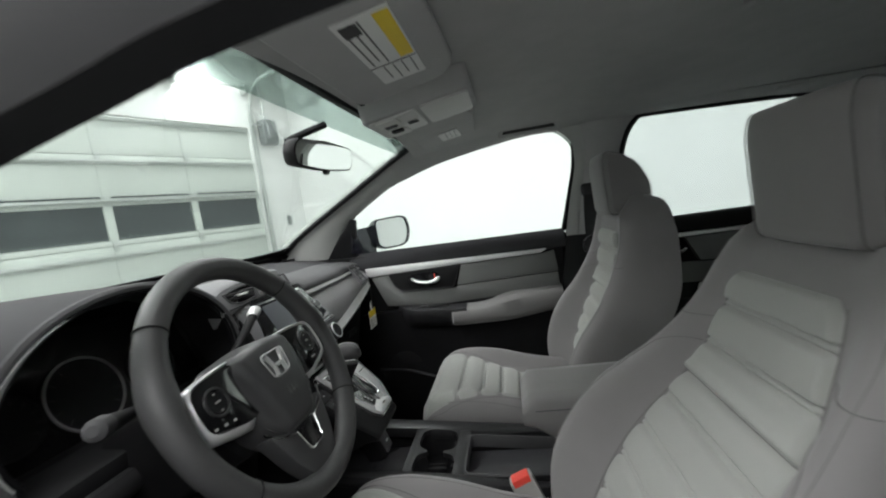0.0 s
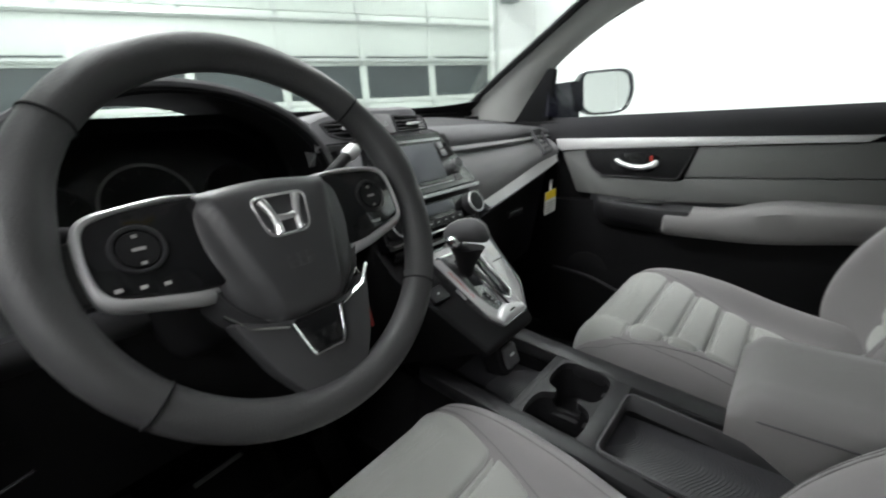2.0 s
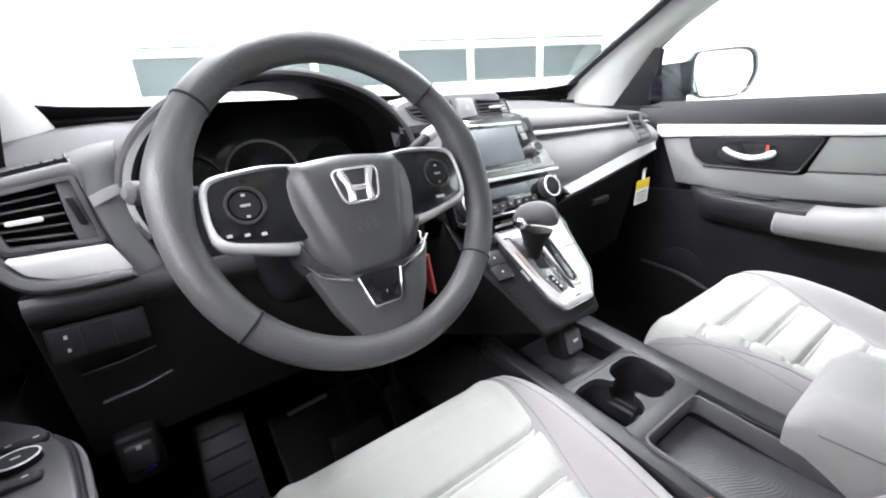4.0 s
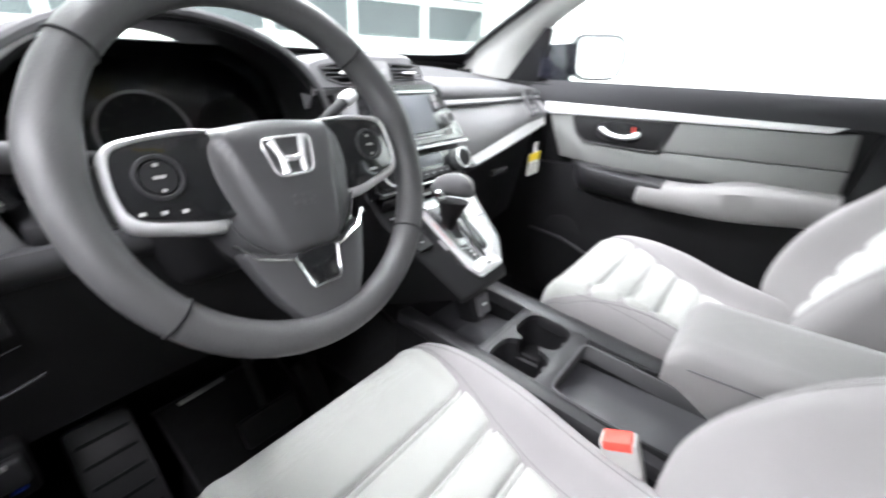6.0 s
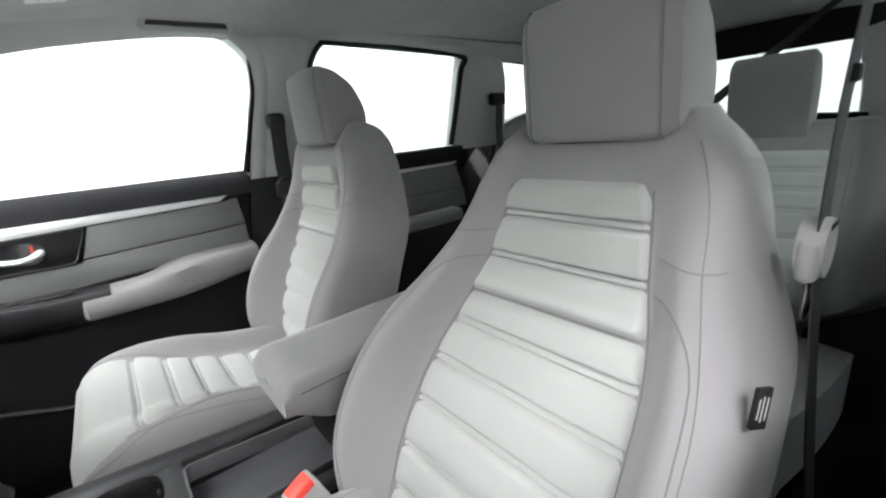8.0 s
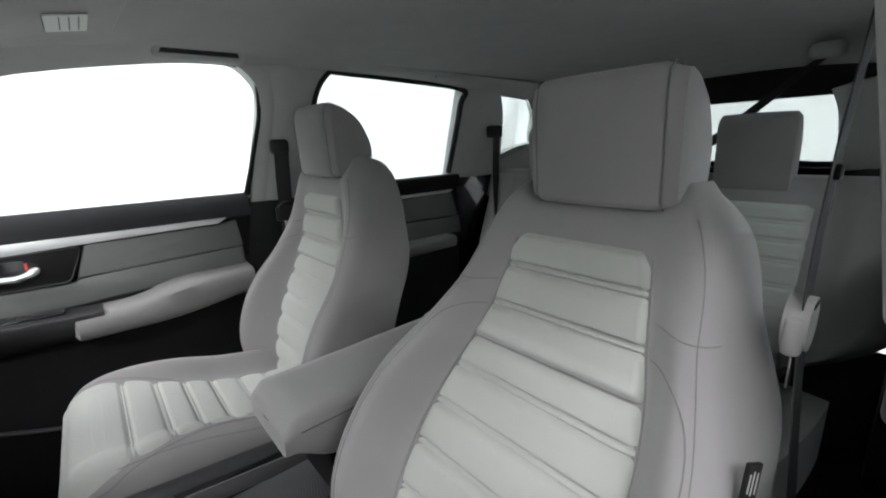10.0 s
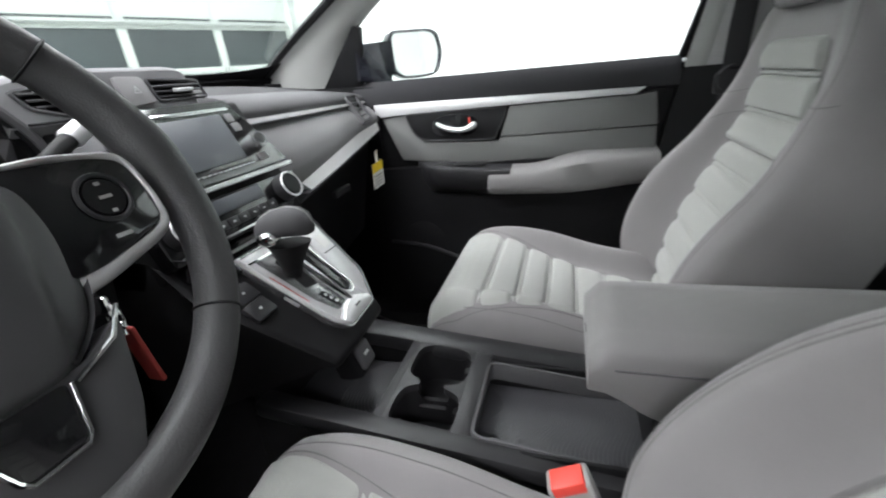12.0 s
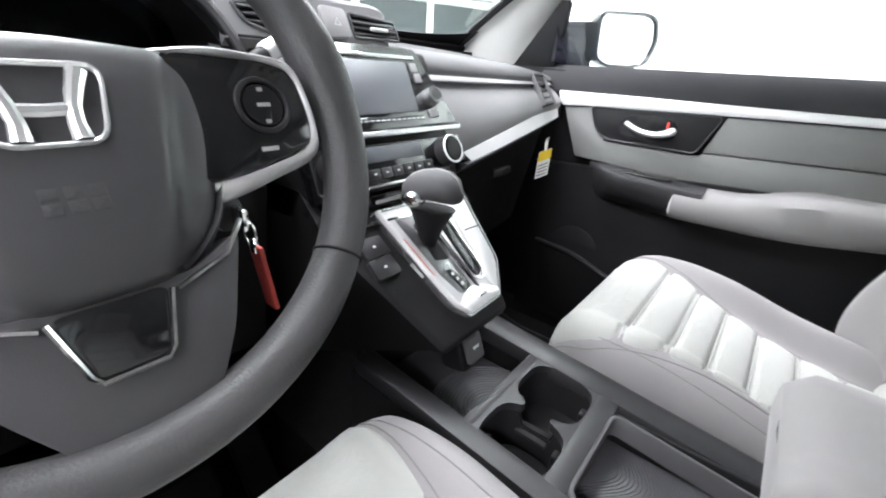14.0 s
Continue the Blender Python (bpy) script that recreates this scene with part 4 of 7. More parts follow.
CZ = curve_fn((0.34, 0.598), (0.45, 0.605), (0.57, 0.627), (0.69, 0.667), (0.78, 0.694), (0.83, 0.701), (0.86, 0.695), (0.885, 0.672), (0.900, 0.632), (0.904, 0.59))
CH = curve_fn((0.34, 0.05), (0.55, 0.052), (0.70, 0.044), (0.80, 0.024), (0.86, 0.010), (0.904, 0.0))
CW = curve_fn((0.34, 0.215), (0.5, 0.222), (0.7, 0.226), (0.82, 0.222), (0.87, 0.212), (0.904, 0.180))


def cush_z(x, y):
    a = abs(x) / CW(y)
    z = CZ(y) + CH(y) * step(0.60, 0.80, a)
    if a > 0.78:
        q = min((a - 0.78) / 0.22, 1)
        z -= 0.060 * (1 - math.sqrt(max(0, 1 - q * q)))
    return z


def build_seat(cx, slide, lean, shift, nod, who, head=0.97, iw=1.0, side_step=0.0, wide=1.0, panel=1.0, aside=0.0, ahead=0.0):
    """One front seat: its middle, how far its cushion is slid, how many degrees more upright its back stands, how far back and headrest are moved (y, z)."""
    s = thing("front_seat", (cx, 0.45 + slide, FLOOR), f"light grey cloth {who} seat with horizontally ribbed insert", "car seat", "front seats")
    tilt = Matrix.Translation((cx - SX, *shift)) @ Matrix.Translation((0, 0.40, 0.66)) @ Matrix.Rotation(radians(-lean), 4, "X") @ Matrix.Translation((0, -0.40, -0.66))
    slid = Matrix.Translation((cx + side_step - SX, slide, 0)) @ Matrix.Translation((SX, 0, 0)) @ Matrix.Diagonal((wide, 1, 1, 1)) @ Matrix.Translation((-SX, 0, 0))

    def put(name, bm, material, parent, label="", angle=35, m=tilt):
        bmesh.ops.transform(bm, matrix=m, verts=bm.verts)
        return part(name, bm, material, parent, label, angle)

    rings = []
    for z in np.concatenate([np.linspace(0.56, 1.13, 46), np.linspace(1.136, 1.155, 5)]):
        top = step(1.118, 1.155, z)
        hw, yb = HW(z), YC(z) - TH(z)
        fr = [(SX + hw * t, back_y(hw * t, z) - 0.022 * top, top_notch(hw * t, z)) for t in np.linspace(-1, 1, 101)]
        bk = [(SX + hw * t * 0.985, yb + 0.022 * abs(t) ** 4 + 0.02 * top, top_notch(hw * t, z)) for t in np.linspace(1, -1, 15)]
        rings.append(fr + bk)
    put("backrest", loft(rings), M_BOLSTER, s, "warm grey cloth backrest bolsters", 60)
    # ribbed insert of the backrest
    z0, z1 = 0.60, 1.080
    pairs = (1.030, 0.972, 0.880, 0.830, 0.776, 0.716, 0.655)
    bounds = sorted(list(pairs) + [0.920, z0, z1])

    def insert(u, v):
        z = z0 + (z1 - z0) * v
        pw = iw * PW(z) * (1 - 0.10 * step(1.055, 1.080, z))
        t = 2 * u - 1
        x = pw * t
        g = 0.0
        for p in pairs:
            for q in (p + 0.0045, p - 0.0045):
                g -= 0.0085 * math.exp(-((z - q) / 0.0023) ** 2)
        g -= 0.0085 * math.exp(-((z - 0.918) / 0.004) ** 2) - 0.006 * math.exp(-((z - 0.934) / 0.008) ** 2)
        for a, b in zip(bounds, bounds[1:]):
            if a <= z <= b:
                g += 0.007 * max(0.0, math.sin(math.pi * (z - a) / (b - a))) ** 0.7
        e = step(0.95, 1.0, abs(t)) + step(0.985, 1.0, v)
        return (SX + x, back_y(x, z) + 0.0055 + g * (1 - 0.8 * min(e, 1)) - 0.013 * min(e, 1), z)
    put("insert", sheet(insert, 64, 300, (0, -0.02, 0)), M_INSERT, s, "pale grey ribbed cloth insert", 80)
    for sg in (1, -1):
        st = bmesh.new()
        arch = [(0.125, 0.966), (0.15, 0.966), (0.175, 0.955), (0.196, 0.925), (0.209, 0.87), (0.213, 0.80), (0.208, 0.72), (0.195, 0.66)]
        yoke = [(0.120, 1.004), (0.15, 1.003), (0.18, 1.003), (0.21, 1.003), (0.236, 1.003)]
        for line in (arch, yoke):
            pts = [along([(a, 0, b) for a, b in line], i / 24) for i in range(25)]
            pts = [Vector((min(p.x, 0.97 * HW(p.z)), 0, p.z)) for p in pts]
            add_tube(st, [(SX + sg * p.x, back_y(p.x, p.z) + 0.0002, p.z) for p in pts], 0.0009, 5)
        ed = [(iw * PW(z) * sg, z) for z in np.linspace(0.62, 1.07, 40)]
        add_tube(st, [(SX + a, back_y(a, b) + 0.0004, b) for a, b in ed], 0.0011, 5)
        ed = [(HW(z) * 0.89 * sg, z) for z in np.linspace(0.64, 1.12, 40)]
        add_tube(st, [(SX + a, back_y(a, b) + 0.0001, b) for a, b in ed], 0.0007, 5)
        put("stitching", st, M_STITCH, s, "fine seam stitching, darkened as groove shadow")
    # headrest
    prof = rounded([(0.178, 1.122), (0.184, 1.262), (0.176, 1.292), (0.135, 1.288), (0.085, 1.254), (0.056, 1.195), (0.058, 1.150), (0.078, 1.122)], 0.020, 4)
    rings = []
    for k in np.linspace(-1, 1, 19):
        a = abs(k)
        shrink = 1 - 0.13 * step(0.72, 1.0, a)
        cy, cz = 0.118, 1.195
        rings.append([(SX + 0.004 + 0.110 * head * k, cy + (y - cy) * shrink - 0.012 * a * a * step(0.14, 0.185, y), cz + (z - cz) * (1 - 0.09 * step(0.75, 1.0, a))) for y, z in prof])
    hm = Matrix.Translation((cx - SX - 0.012, *nod))
    hr = put("headrest", loft(rings), M_BOLSTER, s, "warm grey cloth headrest", 50, hm)
    for sg in (-1, 1):
        sm = bmesh.new()
        add_tube(sm, [(SX + 0.004 + sg * 0.094 * head, 0.118 + (y - 0.118) * 0.985 - 0.0088 * step(0.14, 0.185, y), 1.192 + (z - 1.192) * 0.995) for y, z in prof], 0.0010, 5, True)
        put("seam", sm, M_STITCH, hr, "", 35, hm)
    for dx in (-0.06, 0.06):
        put("headrest_post", tube([(SX + dx, 0.115, 1.10), (SX + dx, 0.115, 1.17)], 0.006, 10), M_CHROME, s, "", 35, hm)
    # cushion
    rings = []
    for y in np.concatenate([np.linspace(0.34, 0.84, 30), np.linspace(0.85, 0.904, 10)]):
        w = CW(y)
        zb = 0.50 + 0.05 * step(0.8, 0.9, y)
        tp = [(SX + w * t, y, cush_z(w * t, y)) for t in np.linspace(-1, 1, 81)]
        bt = [(SX + w * t * 0.97, y, min(zb, CZ(y) - 0.03)) for t in np.linspace(1, -1, 9)]
        rings.append(tp + bt)
    put("cushion", loft(rings), M_BOLSTER, s, "warm grey cloth seat cushion bolsters", 60, m=slid)
    ribs = [r + ahead for r in (0.450, 0.515, 0.578, 0.635, 0.690, 0.752)]
    cb = [0.36, *ribs, 0.93]

    def cins(u, v):
        y = 0.36 + 0.541 * v
        t = 2 * u - 1
        x = panel * (0.138 + 0.028 * step(0.6, 0.86, y)) * t + aside
        x = max(-0.97 * CW(y), min(0.97 * CW(y), x))
        g = sum(-0.006 * math.exp(-((y - q) / 0.0023) ** 2) for r in ribs for q in (r - 0.004, r + 0.004))
        for a, b in zip(cb, cb[1:]):
            if a <= y <= b:
                g += 0.006 * max(0.0, math.sin(math.pi * (y - a) / (b - a))) ** 0.7
        e = min(1, step(0.92, 1.0, abs(t)))
        return (SX + x, y, cush_z(x, y) + 0.003 + g * (1 - 0.6 * e) - 0.008 * e)
    put("cushion_insert", sheet(cins, 36, 190, (0, 0, -0.02)), M_INSERT, s, "pale grey ribbed cushion insert", 80, m=slid)
    for sg in (1, -1):
        st = bmesh.new()
        hem = [(sg * panel * (0.140 + 0.028 * step(0.6, 0.86, y)) + aside, y) for y in np.linspace(0.4, 0.88, 40)]
        hem = [(max(-0.985 * CW(y), min(0.985 * CW(y), a)), y) for a, y in hem]
        add_tube(st, [(SX + a, y, cush_z(a, y) + 0.0003) for a, y in hem], 0.0009, 5)
        piping = [(sg * min(CW(y) * 0.965, CW(y) * 0.80 * panel ** 0.8) + aside * 0.3, y) for y in np.linspace(0.42, 0.896, 40)]
        add_tube(st, [(SX + a, y, cush_z(a, y) + 0.0002) for a, y in piping], 0.0008, 5)
        put("cushion_stitching", st, M_STITCH, s, m=slid)
    put("seat_base", merge(box((SX, 0.60, 0.45), (0.40, 0.44, 0.13), 0.02, 3), box((SX, 0.58, 0.36), (0.36, 0.50, 0.06), 0.01)), M_BLACK, s, "black plastic seat base", m=slid)
    for dx in (-0.2, 0.2):
        put("seat_rail", box((SX + dx, 0.55, FLOOR + 0.012), (0.04, 0.62, 0.024), 0.004), M_GRAPHITE, s, m=slid)
    return s


build_seat(-0.337, 0.0, 0.0, (0, 0), (0, 0), "driver", 0.94)
build_seat(0.374, -0.085, 14.0, (-0.072, -0.018), (0.066, 0.022), "passenger", 0.92, 0.95, 0.002, 0.96, 1.15, -0.027, 0.035)
# airbag label on the driver's seat
tag = thing("airbag_label", (-0.595, 0.31, 0.92), "small black airbag label sewn on the seat's side", "label")
lf = Frame((-0.574, 0.298, 0.925), (-0.6, -0.8, 0), (0.02, -0.5, 1))
part("patch", lf.rect(-0.0058, 0.0058, -0.0165, 0.0165, 0.003, 0.0085, 0.001), M_BLACK, tag)
for a, w in ((-0.0035, 0.008), (-0.0005, 0.010), (0.0027, 0.009)):
    part("print", lf.rect(a - 0.0006, a + 0.0006, -w, w, 0.0085, 0.0088, 0), M_BUCKLE, tag)

# ---- seat belts ----
def buckle(x, y, z):
    b = thing("seat_belt_buckle", (x, y, z - 0.10), "grey seat belt buckle with a red release button", "seat belt buckle", "belt buckles")
    f = Frame((x, y, z), (0.15, -0.93, 0.346), (0, 0.35, 0.94))
    part("housing", f.rect(-0.023, 0.023, -0.085, 0.0, -0.016, 0.014, 0.005, 0.006, 3), M_BUCKLE, b)
    part("release_button", f.rect(-0.018, 0.018, -0.011, 0.004, -0.011, 0.0152, 0.003), M_RED, b, "red release button")
    part("stalk", f.rect(-0.018, 0.018, -0.20, -0.08, -0.010, 0.008, 0.004), M_BLACK, b)


buckle(-0.128, 0.545, 0.695)
buckle(0.160, 0.455, 0.610)


def belt(sx):
    t = thing("seat_belt", (0.66 * sx, 0.08, FLOOR), "dark seat belt hanging from the centre pillar", "seat belt", "front seat belts")
    top, gde, low = (Vector((0.664, 0.205, 1.212)), Vector((0.658, 0.215, 1.01)), Vector((0.69, 0.20, 0.46))) if sx > 0 else (Vector((-0.582, 0.12, 1.33)), Vector((-0.572, 0.12, 0.99)), Vector((-0.625, 0.12, 0.46)))
    part("webbing", ribbon([top + Vector((0, 0.022, 0)), gde + Vector((0, 0.022, 0)), low + Vector((0, 0.022, 0))], [top - Vector((0, 0.022, 0)), gde - Vector((0, 0.022, 0)), low - Vector((0, 0.022, 0))], (0.0015 * sx, 0, 0), 16, 2), M_BELT, t)
    part("upper_anchor", box(tuple(top + Vector((0.012 * sx, 0, 0.01))), (0.032, 0.055, 0.045), 0.012, 3), M_BUCKLE if sx < 0 else M_GRAPHITE, t, "belt anchor cover")
    c = gde + Vector((-0.004 * sx, 0, 0.02))
    disc = tube([c - Vector((0.011, 0, 0)), c + Vector((0.011, 0, 0))], [0.030, 0.030], 24)
    merge(disc, box(tuple(c + Vector((0, 0.012, -0.008))), (0.018, 0.045, 0.044), 0.007, 3))
    lp = part("latch_plate", bevel(disc, 0.004, 2, 40), M_BUCKLE if sx < 0 else M_GRAPHITE, t, "belt tongue")
    part("slot", box(tuple(c + Vector((0, -0.004, 0.022))), (0.024, 0.030, 0.006), 0.001), M_BLACK, lp)
    part("tongue_blade", box(tuple(gde + Vector((-0.004 * sx, 0, -0.03))), (0.003, 0.026, 0.05), 0.001), M_CHROME, lp, "steel tongue blade")
    part("stop_button", box(tuple(top + Vector((-0.006 * sx, 0, -0.16))), (0.008, 0.016, 0.016), 0.003), M_BLACK, t)


belt(1)
belt(-1)

# ---- rear bench ----
bench = thing("rear_bench", (0, -0.5, FLOOR), "grey cloth rear bench seat with ribbed inserts", "rear seat")
RY = curve_fn((0.56, -0.52), (0.75, -0.60), (0.95, -0.675), (1.06, -0.715), (1.10, -0.735))
rings = []
for z in np.concatenate([np.linspace(0.56, 1.05, 18), np.linspace(1.06, 1.085, 5)]):
    tp = step(1.04, 1.085, z)
    fr = []
    for t in np.linspace(-1, 1, 61):
        x = (0.655 - 0.20 * step(0.80, 0.58, z) ** 1.5) * t * (1 - 0.03 * tp)
        b = 0.035 * (step(0.30, 0.40, abs(abs(x) - 0.34) * 2 / 1.0) if abs(x) > 0.12 else 0.35)
        edge = 0.05 * step(0.92, 1.0, abs(t))
        fr.append((x, RY(z) + b - edge - 0.03 * tp, z))
    rings.append(fr + [((0.655 - 0.20 * step(0.80, 0.58, z) ** 1.5) * t, RY(z) - 0.13 + 0.03 * tp, z) for t in np.linspace(1, -1, 7)])
part("backrest", loft(rings), M_BOLSTER, bench, "grey cloth rear backrest", 60)
for s in (-1, 1):
    part("seam", tube([(s * 0.49, RY(z) + 0.036, z) for z in np.linspace(0.72, 1.06, 14)], 0.0014, 5), M_STITCH, bench)
for cx in (-0.33, 0.36):
    def rins(u, v, cx=cx):
        z = 0.62 + 0.40 * v
        t = 2 * u - 1
        g = sum(-0.004 * math.exp(-((z - q) / 0.003) ** 2) for p in (0.66, 0.71, 0.76, 0.82, 0.88, 0.93, 0.975) for q in (p + 0.004, p - 0.004))
        return (cx + 0.125 * t, RY(z) + 0.012 + g - 0.01 * step(0.9, 1, abs(t)) - 0.008 * step(0.97, 1, v), z)
    part("insert", sheet(rins, 10, 130, (0, -0.03, 0)), M_INSERT, bench, "pale ribbed rear insert", 80)
cu = sheet(lambda u, v: ((-0.56 + 1.12 * u) * (1 - 0.08 * (1 - v) ** 2), -0.14 - 0.44 * v, 0.60 - 0.03 * v + 0.02 * abs(math.sin(2 * math.pi * u)) - 0.06 * step(0.12, 0.0, v)), 40, 14, (0, 0, -0.16))
part("cushion", bevel(cu, 0.02, 2, 60), M_BOLSTER, bench, "grey cloth rear cushion")
for cx, w, z1 in ((-0.305, 0.088, 1.255), (0.03, 0.085, 1.15), (0.36, 0.088, 1.255)):
    pr = rounded([(-0.715, 1.045), (-0.705, z1 - 0.02), (-0.72, z1), (-0.765, z1 - 0.005), (-0.80, z1 - 0.07), (-0.80, 1.045)], 0.015, 4)
    part("headrest", bevel(loft([[(cx + w * k, -0.76 + (y + 0.76) * s, 1.12 + (z - 1.12) * s) for y, z in pr] for k, s in ((-1, 0.93), (-0.92, 1.0), (0, 1.01), (0.92, 1.0), (1, 0.93))]), 0), M_BOLSTER, bench, "grey cloth rear headrest", 50)
rb = thing("rear_seat_belt", (0.35, -1.0, 1.4), "dark rear centre seat belt running down from the roof", "seat belt")
part("webbing", ribbon([(-0.33, -1.25, 1.44), (-0.16, -0.95, 1.22), (-0.02, -0.76, 1.05)], [(-0.36, -1.25, 1.44), (-0.2, -0.95, 1.22), (-0.06, -0.76, 1.05)], (0.0, 0.0, 0.0015), 10, 2), M_BELT, rb)
part("anchor", box((-0.345, -1.25, 1.45), (0.09, 0.10, 0.05), 0.018, 3), M_LINER, rb)
rb2 = thing("rear_seat_belt", (0.6, -0.8, 1.2), "dark rear seat belt at the quarter pillar", "seat belt")
part("webbing", ribbon([(0.63, -0.70, 1.24), (0.58, -0.64, 1.05), (0.53, -0.60, 0.85)], [(0.63, -0.74, 1.24), (0.58, -0.68, 1.05), (0.53, -0.64, 0.85)], (0.0, 0.0015, 0.001), 10, 2), M_BELT, rb2)
part("anchor", box((0.64, -0.72, 1.25), (0.03, 0.08, 0.05), 0.01, 3), M_BLACK, rb2)

# ---- dashboard ----
dash = thing("dashboard", (0, 1.2, 0.6), "dark grey moulded dashboard with silver trim and air vents", "dashboard")
DTOP = curve_fn((-0.74, 1.075), (-0.60, 1.085), (-0.3, 1.10), (0.0, 1.098), (0.3, 1.090), (0.6, 1.080), (0.74, 1.068))


def lip_y(x):
    return 1.085 + 0.035 * step(0.3, 0.72, abs(x)) + 0.16 * step(0.215, 0.185, abs(x + 0.348)) + 0.045 * step(0.13, 0.18, x)


rings = []
for x in np.linspace(-0.735, 0.735, 50):
    zt = DTOP(x)
    ly = lip_y(x)
    back = 1.46 + 0.09 * (1 - (x / 0.74) ** 2)
    rings.append([(x, back, zt + 0.042), (x, (back + ly) / 2, zt + 0.024), (x, ly + 0.06, zt + 0.004), (x, ly + 0.015, zt - 0.004), (x, ly - 0.004, zt - 0.018), (x, ly - 0.01, zt - 0.036),
                  (x, ly + 0.01, zt - 0.06), (x, ly + 0.02, 0.90), (x, ly + 0.05, 0.86), (x, ly + 0.09, 0.70), (x, 1.30, 0.60), (x, 1.42, 0.62), (x, back, 0.9)])
part("body", loft(rings), M_TOP, dash, "dark grey textured dashboard body", 40)
# passenger side: padded face between the seam and the silver strip
def pad(u, v):
    x = 0.165 + 0.54 * u
    zb = 0.905 + 0.075 * u
    zt = 1.046 - 0.006 * u
    z = zb + (zt - zb) * v
    y = 1.045 + 0.04 * v * v + 0.045 * u * u - 0.012 * math.sin(math.pi * v)
    return (x, y, z)


part("passenger_pad", sheet(pad, 24, 10, (0, 0.06, 0)), M_PADGREY, dash, "grey padded passenger dash face")
def upper(u, v):
    x = 0.165 + 0.555 * u
    zb, zt = 1.057 - 0.010 * u, DTOP(x) + 0.008
    return (x, 1.083 + 0.045 * u * u + 0.16 * v * v - 0.01 * math.sin(math.pi * v), zb + (zt - zb) * math.sin(v * math.pi / 2))


part("upper_pad", sheet(upper, 24, 10, (0, 0.04, -0.03)), M_DASH, dash, "grey padded dash top edge")
# Pale colour puts the light caught by the piping ledge into the band.
part("pad_band", sheet(lambda u, v: (0.165 + 0.545 * u, 1.0735 + 0.045 * u * u + 0.0095 * v - 0.002 * math.sin(math.pi * v), 1.0475 - 0.006 * u + (0.0096 - 0.004 * u) * v), 24, 4, (0, 0.02, -0.004)), M_BAND, dash, "stitched band along the dash, paled for the light it catches")
for dy, dz, sl in ((1.0730, 1.0468, 0.006), (1.0825, 1.0572, 0.010)):
    part("pad_seam", tube([(0.165 + 0.55 * u, dy + 0.045 * u * u, dz - sl * u) for u in np.linspace(0, 1, 30)], 0.0012, 6), M_GRAPHITE, dash, "thin dark stitched seam")
ts = sheet(lambda u, v: (0.245 + 0.445 * u - 0.02 * v * (1 - u), 1.032 + 0.046 * u * u + 0.008 * v, 0.909 + 0.056 * u + (0.020 + 0.013 * u) * v + 0.006 * math.sin(math.pi * u)), 30, 4, (0, 0.02, 0))
part("trim_strip", bevel(ts, 0.002, 2, 50), M_SILVER, dash, "satin silver dash trim strip")
lt = sheet(lambda u, v: (0.225 + 0.475 * u, 1.028 + 0.050 * u * u + 0.03 * (1 - v), 0.885 + 0.058 * u + 0.024 * v + 0.006 * math.sin(math.pi * u)), 30, 4, (0, 0.03, 0))
part("trim_ledge", bevel(lt, 0.004, 2, 50), M_DASH, dash)
gb = sheet(lambda u, v: (0.20 + 0.50 * u, 1.075 + 0.05 * u * u + 0.06 * (1 - v), 0.66 + (0.222 + 0.05 * u) * v), 16, 8, (0, 0.03, 0))
part("glovebox_lid", bevel(gb, 0.006, 2, 50), M_BLACK, dash, "black glovebox lid")
part("glovebox_latch", box((0.40, 1.062, 0.865), (0.07, 0.012, 0.018), 0.004, 3), M_GRAPHITE, dash)
vf = Frame((0.600, 1.090, 1.033), (0.985, 0.17, 0), (0, 0.62, 0.78))
SV = [(-0.040, -0.043), (0.046, -0.041), (0.062, 0.043), (-0.024, 0.043)]
vent = part("side_vent", vf.rim(rounded(SV, 0.006, 3), 0.006, -0.012, 0.004, 0.0015), M_DASH, dash, "slatted side air vent with a grey frame")
part("cavity", vf.plate([(a * 0.94, b * 0.94) for a, b in SV], -0.024, -0.016), M_BLACK, vent)
for k in range(3):
    b0 = -0.024 + 0.0195 * k
    sh = 0.19 * (b0 + 0.043)
    part("slat", vf.plate([(-0.036 + sh, b0), (0.042 + sh, b0 + 0.001), (0.043 + sh, b0 + 0.0052), (-0.035 + sh, b0 + 0.0045)], -0.014, -0.001, 0.0007), M_DASH, vent)

# driver's end: left vent, silver strip, switch panel
lf = Frame((-0.640, 1.050, 1.028), (0.985, 0.17, 0), (0, 0.12, 1))
VENT = rounded([(-0.031, -0.029), (0.053, -0.037), (0.041, 0.042), (-0.043, 0.031)], 0.007, 3)
vent = part("side_vent", lf.rim(VENT, 0.005, -0.02, 0.004, 0.002), M_DASH, dash, "slatted driver's side air vent with a grey frame")
part("cavity", lf.plate([(-0.028, -0.026), (0.049, -0.034), (0.038, 0.039), (-0.040, 0.028)], -0.034, -0.026), M_BLACK, vent)
for k in range(5):
    f = (k + 0.75) / 5.6
    al, bl, ar, br = -0.0265 - 0.0113 * f, -0.0245 + 0.0502 * f, 0.0275 - 0.005 * f, -0.032 + 0.0665 * f
    part("slat", lf.plate([(al, bl), (ar, br), (ar, br + 0.0024), (al, bl + 0.0024)], -0.024, -0.002, 0.0007), M_DASH, vent)
part("vane_tab", lf.plate(rounded([(-0.024, -0.0030), (0.006, -0.0030), (0.006, 0.0028), (-0.024, 0.0022)], 0.002, 2), -0.004, 0.006, 0.0015), M_SILVER, vent, "silver vane tab")
part("closer_plate", lf.plate([(0.0285, -0.0325), (0.0480, -0.0345), (0.0365, 0.0385), (0.0240, 0.0360)], -0.016, 0.002, 0.0015), M_DASH, vent)
